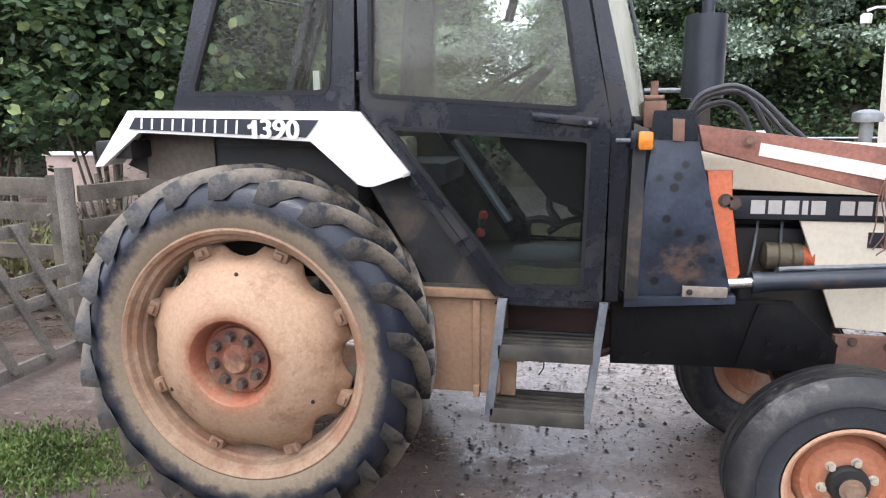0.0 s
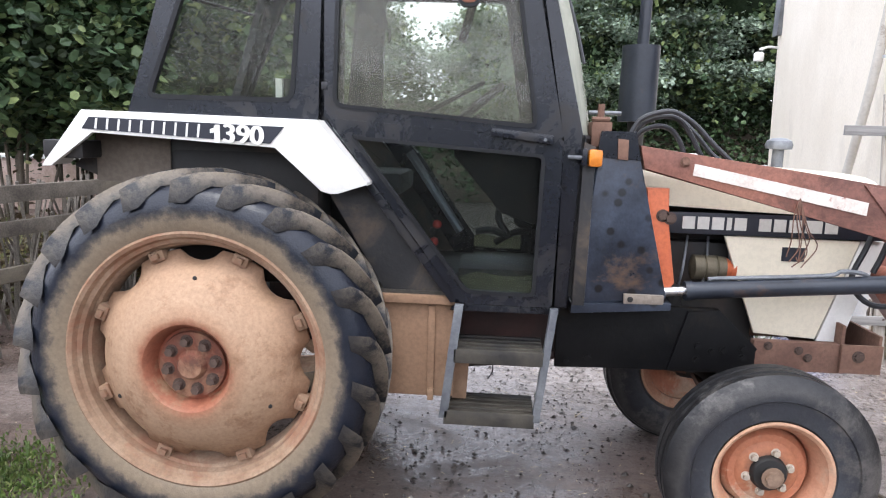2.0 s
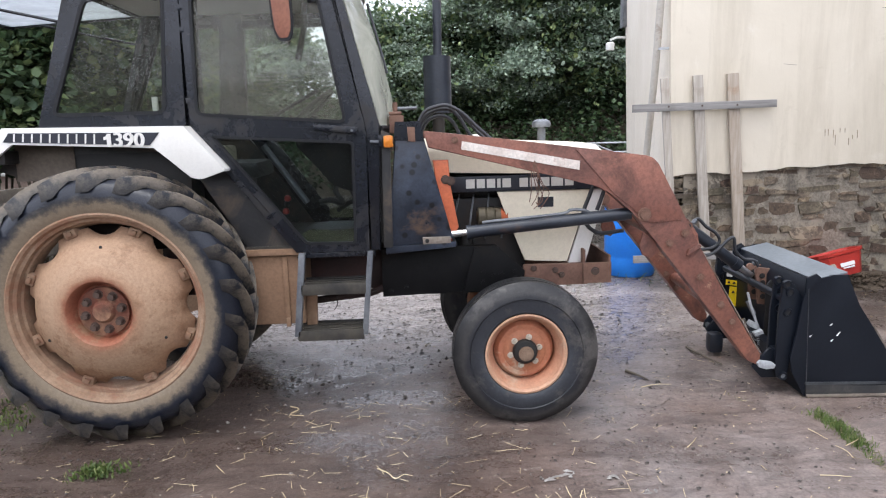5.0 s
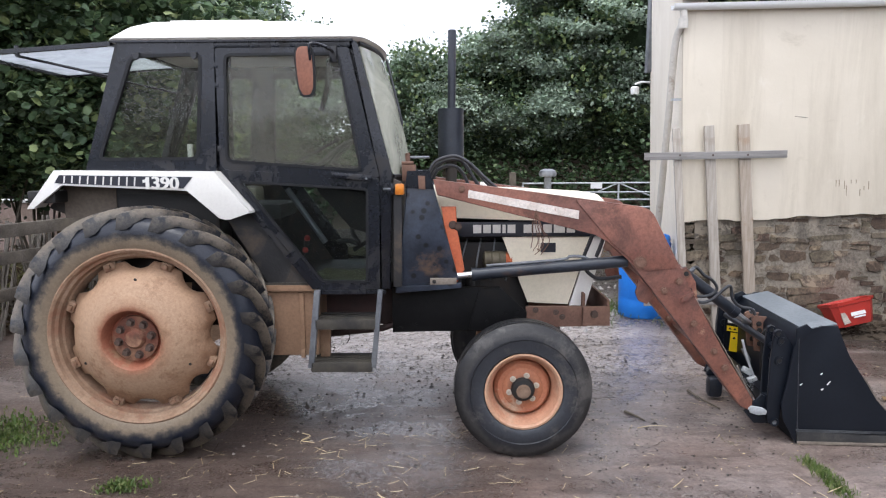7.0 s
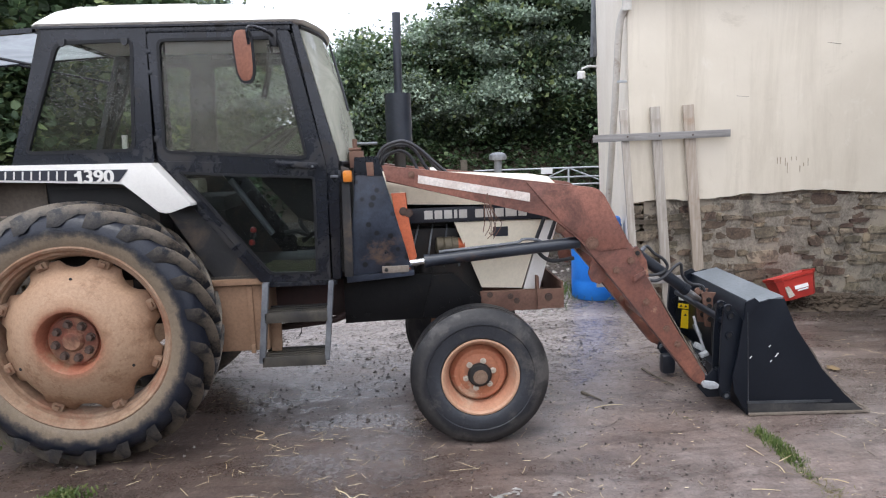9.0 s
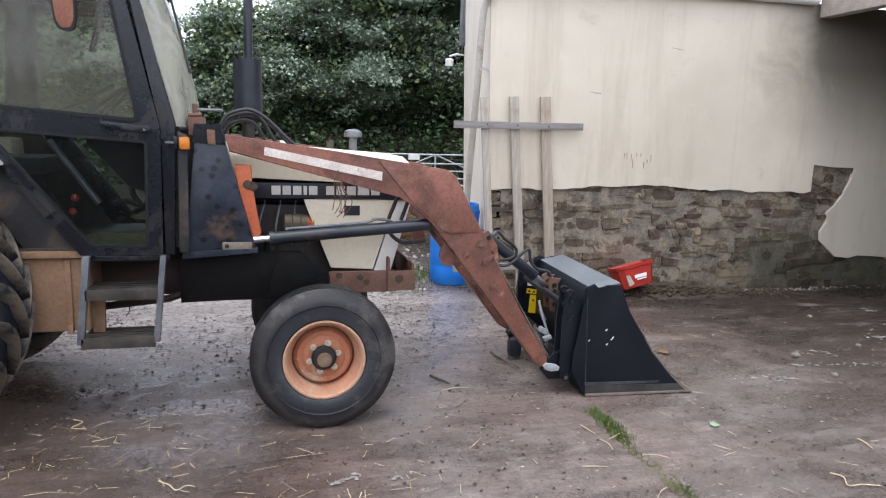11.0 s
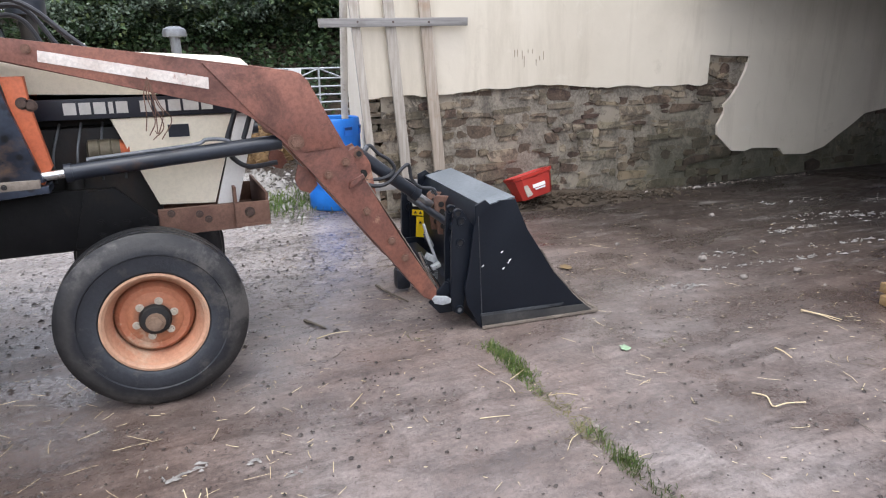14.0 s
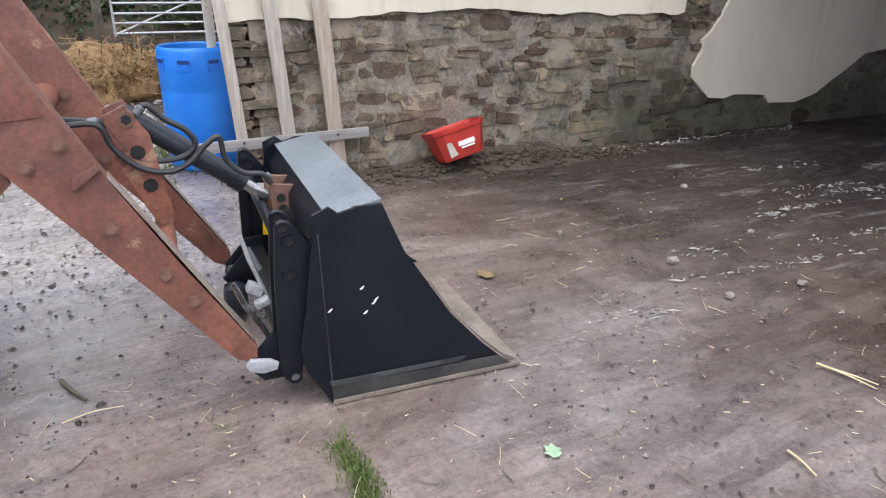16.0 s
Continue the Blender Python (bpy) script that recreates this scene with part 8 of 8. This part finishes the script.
STICKS = "sticks and straws lying on the yard"


def lying(name, label, category, pts, r, material, r_end=None):
    """A stick or stalk resting on the yard along points in x and y."""
    t = thing(name, label, category, (0, 0, 0), STICKS)
    path = [(x, y, rise(x, y) + r * 0.8 + (0.006 if 0 < k < len(pts) - 1 else 0)) for k, (x, y) in enumerate(pts)]
    part("stem", tube(smooth_path(path, 4), r, 6, False, r_end or r * 0.5), material, t)
    return t


lying("stick", "short dark crooked stick on wet mud", "stick", [(2.977, -0.121), (3.012, -0.21), (3.03, -0.245), (3.062, -0.30)], 0.010, M_BARK)
lying("stick", "dark forked stick beside the loader arm", "stick", [(3.535, 0.25), (3.55, 0.10), (3.575, 0.0), (3.62, -0.13)], 0.009, M_BARK)
lying("straw_stalk", "long pale straw stalk on the mud", "straw", [(2.985, -0.40), (3.08, -0.386), (3.179, -0.389)], 0.003, M_STRAW)
lying("straw_stalk", "bent yellow straw stalk on the concrete", "straw", [(4.617, -1.867), (4.640, -1.925), (4.595, -2.0), (4.67, -2.005), (4.76, -2.025)], 0.0036, M_STRAW, 0.003)
lying("straw_stalk", "bent yellow straw stalk near the front wheel", "straw", [(1.40, -1.25), (1.455, -1.31), (1.49, -1.365), (1.53, -1.33), (1.57, -1.335)], 0.0028, M_STRAW)
lying("straw_stalk", "curled straw stalk near the rear wheel", "straw", [(0.84, -0.44), (0.90, -0.50), (0.86, -0.57), (0.94, -0.585)], 0.004, M_STRAW)
lying("split_stick", "pale split stick on the concrete", "stick", [(5.655, -1.25), (5.675, -1.35), (5.70, -1.465)], 0.006, M_STRAW, 0.002)
lying("split_stick", "pale split stick on the concrete", "stick", [(5.675, -1.30), (5.70, -1.38), (5.735, -1.45)], 0.005, M_STRAW, 0.002)
lying("straw_stalk", "short pale straw stalk on the concrete", "straw", [(5.094, -1.566), (5.085, -1.62), (5.074, -1.685)], 0.005, M_STRAW)
for k, (x, y) in enumerate(((3.70, -1.30), (3.66, -1.42), (3.90, -1.56), (3.72, -1.83), (3.63, -1.10), (3.42, -1.55), (2.95, -1.20))):
    a = 0.4 + 1.1 * k
    lying("straw_stalk", "pale straw stalk beside the weedy joint", "straw", [(x, y), (x + 0.06 * math.cos(a), y + 0.06 * math.sin(a)), (x + 0.13 * math.cos(a + 0.12), y + 0.13 * math.sin(a + 0.12))], 0.0024, M_STRAW)


def loose_stone(x, y, r, flat, material, label, seed):
    """One uneven stone lying on the yard."""
    bm = bmesh.new()
    bmesh.ops.create_icosphere(bm, subdivisions=2, radius=1)
    for v in bm.verts:
        k = 1 + 0.35 * noise.noise(v.co * 1.6 + Vector((seed, 0, 0)))
        v.co = Vector((x + v.co.x * r * k, y + v.co.y * r * 0.75 * k, rise(x, y) + r * flat * 0.7 + v.co.z * r * flat * k))
    return tagged(part("stone", bm, material, smooth=30), label, "stone", "loose stones on the yard")


for k, (x, y, r) in enumerate(((5.86, -0.24, 0.035), (5.81, -0.67, 0.028), (6.25, -0.72, 0.03), (5.55, 0.35, 0.022), (6.6, -0.1, 0.026), (4.62, 0.72, 0.022), (6.9, 0.75, 0.03))):
    loose_stone(x, y, r, 0.6, M_PEBBLE, "small grey stone lying on the wet yard", k)
loose_stone(5.97, -2.07, 0.10, 0.28, surface("red_brown_slab", (0.20, 0.11, 0.075), (0.28, 0.17, 0.12), 0.8, scale=8, bump=0.3), "flat reddish-brown stone beside the sawn timber", 9)


def flakes(name, spots, material, seed, label):
    """Thin irregular flakes trodden flat, strewn about the given spots: x, y, spread along, spread across, count."""
    rng = np.random.default_rng(seed)
    verts, faces = [], []
    for cx, cy_, sx, sy, n in spots:
        for _ in range(n):
            u, w = rng.normal(0, 1), rng.normal(0, 1)
            x, y = cx + u * sx, cy_ + w * sy - 0.12 * u * sx
            a = -0.12 + rng.normal(0, 0.35)
            lx, ly = 0.005 + 0.045 * rng.uniform(0, 1) ** 3, 0.002 + 0.009 * rng.uniform(0, 1) ** 2.5
            b = len(verts)
            z = rise(x, y) + 0.010
            verts.append((x, y, z + 0.004))
            for k in range(6):
                t = math.pi * k / 3
                q = rng.uniform(0.55, 1.25)
                px, py = lx * q * math.cos(t), ly * q * math.sin(t)
                verts.append((x + px * math.cos(a) - py * math.sin(a), y + px * math.sin(a) + py * math.cos(a), z - 0.006))
            faces += [(b, b + 1 + k, b + 1 + (k + 1) % 6) for k in range(6)]
    me = bpy.data.meshes.new(name)
    me.from_pydata(verts, [], faces)
    me.materials.append(material)
    return tagged(new(name, me), label, name.replace("_", " "), kind="stuff")


M_LIME = surface("trodden_lime", (0.15, 0.14, 0.13), (0.36, 0.34, 0.31), 0.8, scale=9, bump=0.2)
flakes("lime_scrapes", [(7.0, 0.085, 0.05, 0.03, 29), (7.35, 0.11, 0.22, 0.02, 37), (8.1, 0.19, 0.30, 0.03, 67), (8.5, 0.02, 0.25, 0.05, 50), (9.25, 0.48, 0.40, 0.05, 71), (7.4, -0.39, 0.32, 0.03, 54), (6.6, -0.53, 0.22, 0.02, 33), (6.0, -0.47, 0.25, 0.03, 29), (9.1, -0.23, 0.35, 0.05, 58), (7.8, 0.38, 0.3, 0.03, 37), (6.1, -0.2, 0.10, 0.06, 25), (5.35, -0.63, 0.14, 0.03, 29), (8.0, 0.85, 0.5, 0.04, 37), (7.4, 1.88, 0.45, 0.03, 50), (6.93, 1.86, 0.06, 0.04, 25)], M_LIME, 81, "white lime scraped along the dark floor of the bay")
flakes("lime_splashes", [(2.18, -1.43, 0.035, 0.02, 10), (2.49, -1.44, 0.02, 0.012, 6), (2.64, -1.575, 0.02, 0.012, 6), (2.30, -1.40, 0.02, 0.012, 6), (1.35, -1.75, 0.05, 0.02, 6)], M_LIME, 82, "dried white splashes on the muddy concrete")
rng7 = np.random.default_rng(83)
weeds = [(x + rng7.normal(0, sx), y + rng7.normal(0, sy), 0.012) for x, y, sx, sy, n in ((3.80, -1.58, 0.05, 0.05, 150), (3.74, -1.80, 0.06, 0.03, 130), (3.77, -1.45, 0.03, 0.05, 80), (4.65, -1.29, 0.03, 0.02, 70), (3.50, -0.67, 0.025, 0.02, 40), (4.41, -0.815, 0.02, 0.012, 30), (5.42, -2.2, 0.08, 0.05, 160), (5.75, -1.75, 0.12, 0.08, 160)) for _ in range(n)]
strands("dead_weeds", weeds, 0.05, 0.0016, M_DRYGRASS, 84, 0.35, "brown dead weeds lying on the concrete")


# ---------- rubble stones of the house wall, laid piece by piece ----------
def stones():
    """Rubble masonry: the wall's face split again and again into stones of many sizes."""
    rng = random.Random(17)
    cells = []

    def split(x0, z0, x1, z1):
        w, h = x1 - x0, z1 - z0
        wt, ht = rng.uniform(0.12, 0.46), rng.uniform(0.05, 0.19)
        if h > ht and h > 0.085 and (w < 3.2 * h or w < wt):
            c = z0 + h * rng.uniform(0.35, 0.65)
            split(x0, z0, x1, c)
            split(x0, c, x1, z1)
        elif w > wt and w > 0.13:
            c = x0 + w * rng.uniform(0.3, 0.7)
            split(x0, z0, c, z1)
            split(c, z0, x1, z1)
        else:
            cells.append((x0, z0, x1, z1))

    split(4.03, 0.03, 8.0, 1.26)
    split(7.9, 1.22, 8.5, 1.50)
    split(8.0, 0.03, 8.5, 1.24)
    split(8.5, 0.03, 10.9, 0.48)
    split(9.7, 0.46, 11.3, 0.80)
    inner = len(cells)
    split(-1.3, 0.03, 1.95, 2.7)
    for x0, z0, x1, z1 in cells[inner:]:
        bm = box((11.385 - rng.uniform(0, 0.025), x0 + 0.008, z0 + 0.006), (11.42, x1 - 0.008, z1 - 0.006), 0.014)
        for v in bm.verts:
            v.co += Vector((0, 0.02 * noise.noise(v.co * 7), 0.02 * noise.noise(v.co * 6 + Vector((3, 1, 2)))))
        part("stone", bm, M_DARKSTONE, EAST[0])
    for x0, z0, x1, z1 in cells[:inner]:
        mx, mz = (x0 + x1) / 2, (z0 + z1) / 2
        if x1 < 7.9 and z0 > wavy(mx) - 0.01:
            continue
        jog = 0.16 * (x1 - x0) * rng.uniform(-0.3, 0.3)
        w, h = x1 - x0, z1 - z0
        pts = []
        for px, pz in ((0.04, 0.06), (0.5, 0.0), (0.95, 0.05), (1, 0.5), (0.96, 0.93), (0.5, 1.0), (0.05, 0.95), (0, 0.5)):
            pts.append((x0 + 0.006 + (w - 0.012) * px + rng.uniform(-0.16, 0.16) * min(w, 0.16), z0 + 0.004 + (h - 0.008) * pz + rng.uniform(-0.17, 0.17) * h + jog * (px - 0.5)))
        d = rng.uniform(-0.014, 0.022) if rng.random() > 0.14 else 0.034
        bm = prism(pts, WALL_Y - 0.004 + d, WALL_Y + 0.05)
        f = [f for f in bm.faces if len(f.verts) == 8 and f.calc_center_median().y < WALL_Y + 0.035][0]
        bmesh.ops.inset_region(bm, faces=[f], thickness=min(0.02, h * 0.28), depth=0.008)
        for v in bm.verts:
            if v.co.y < WALL_Y + 0.03:
                v.co.y += 0.014 * noise.noise((v.co.x * 7, 0, v.co.z * 9))
        lean(part("stone", bm, M_STONE, WALL, smooth=30))


stones()
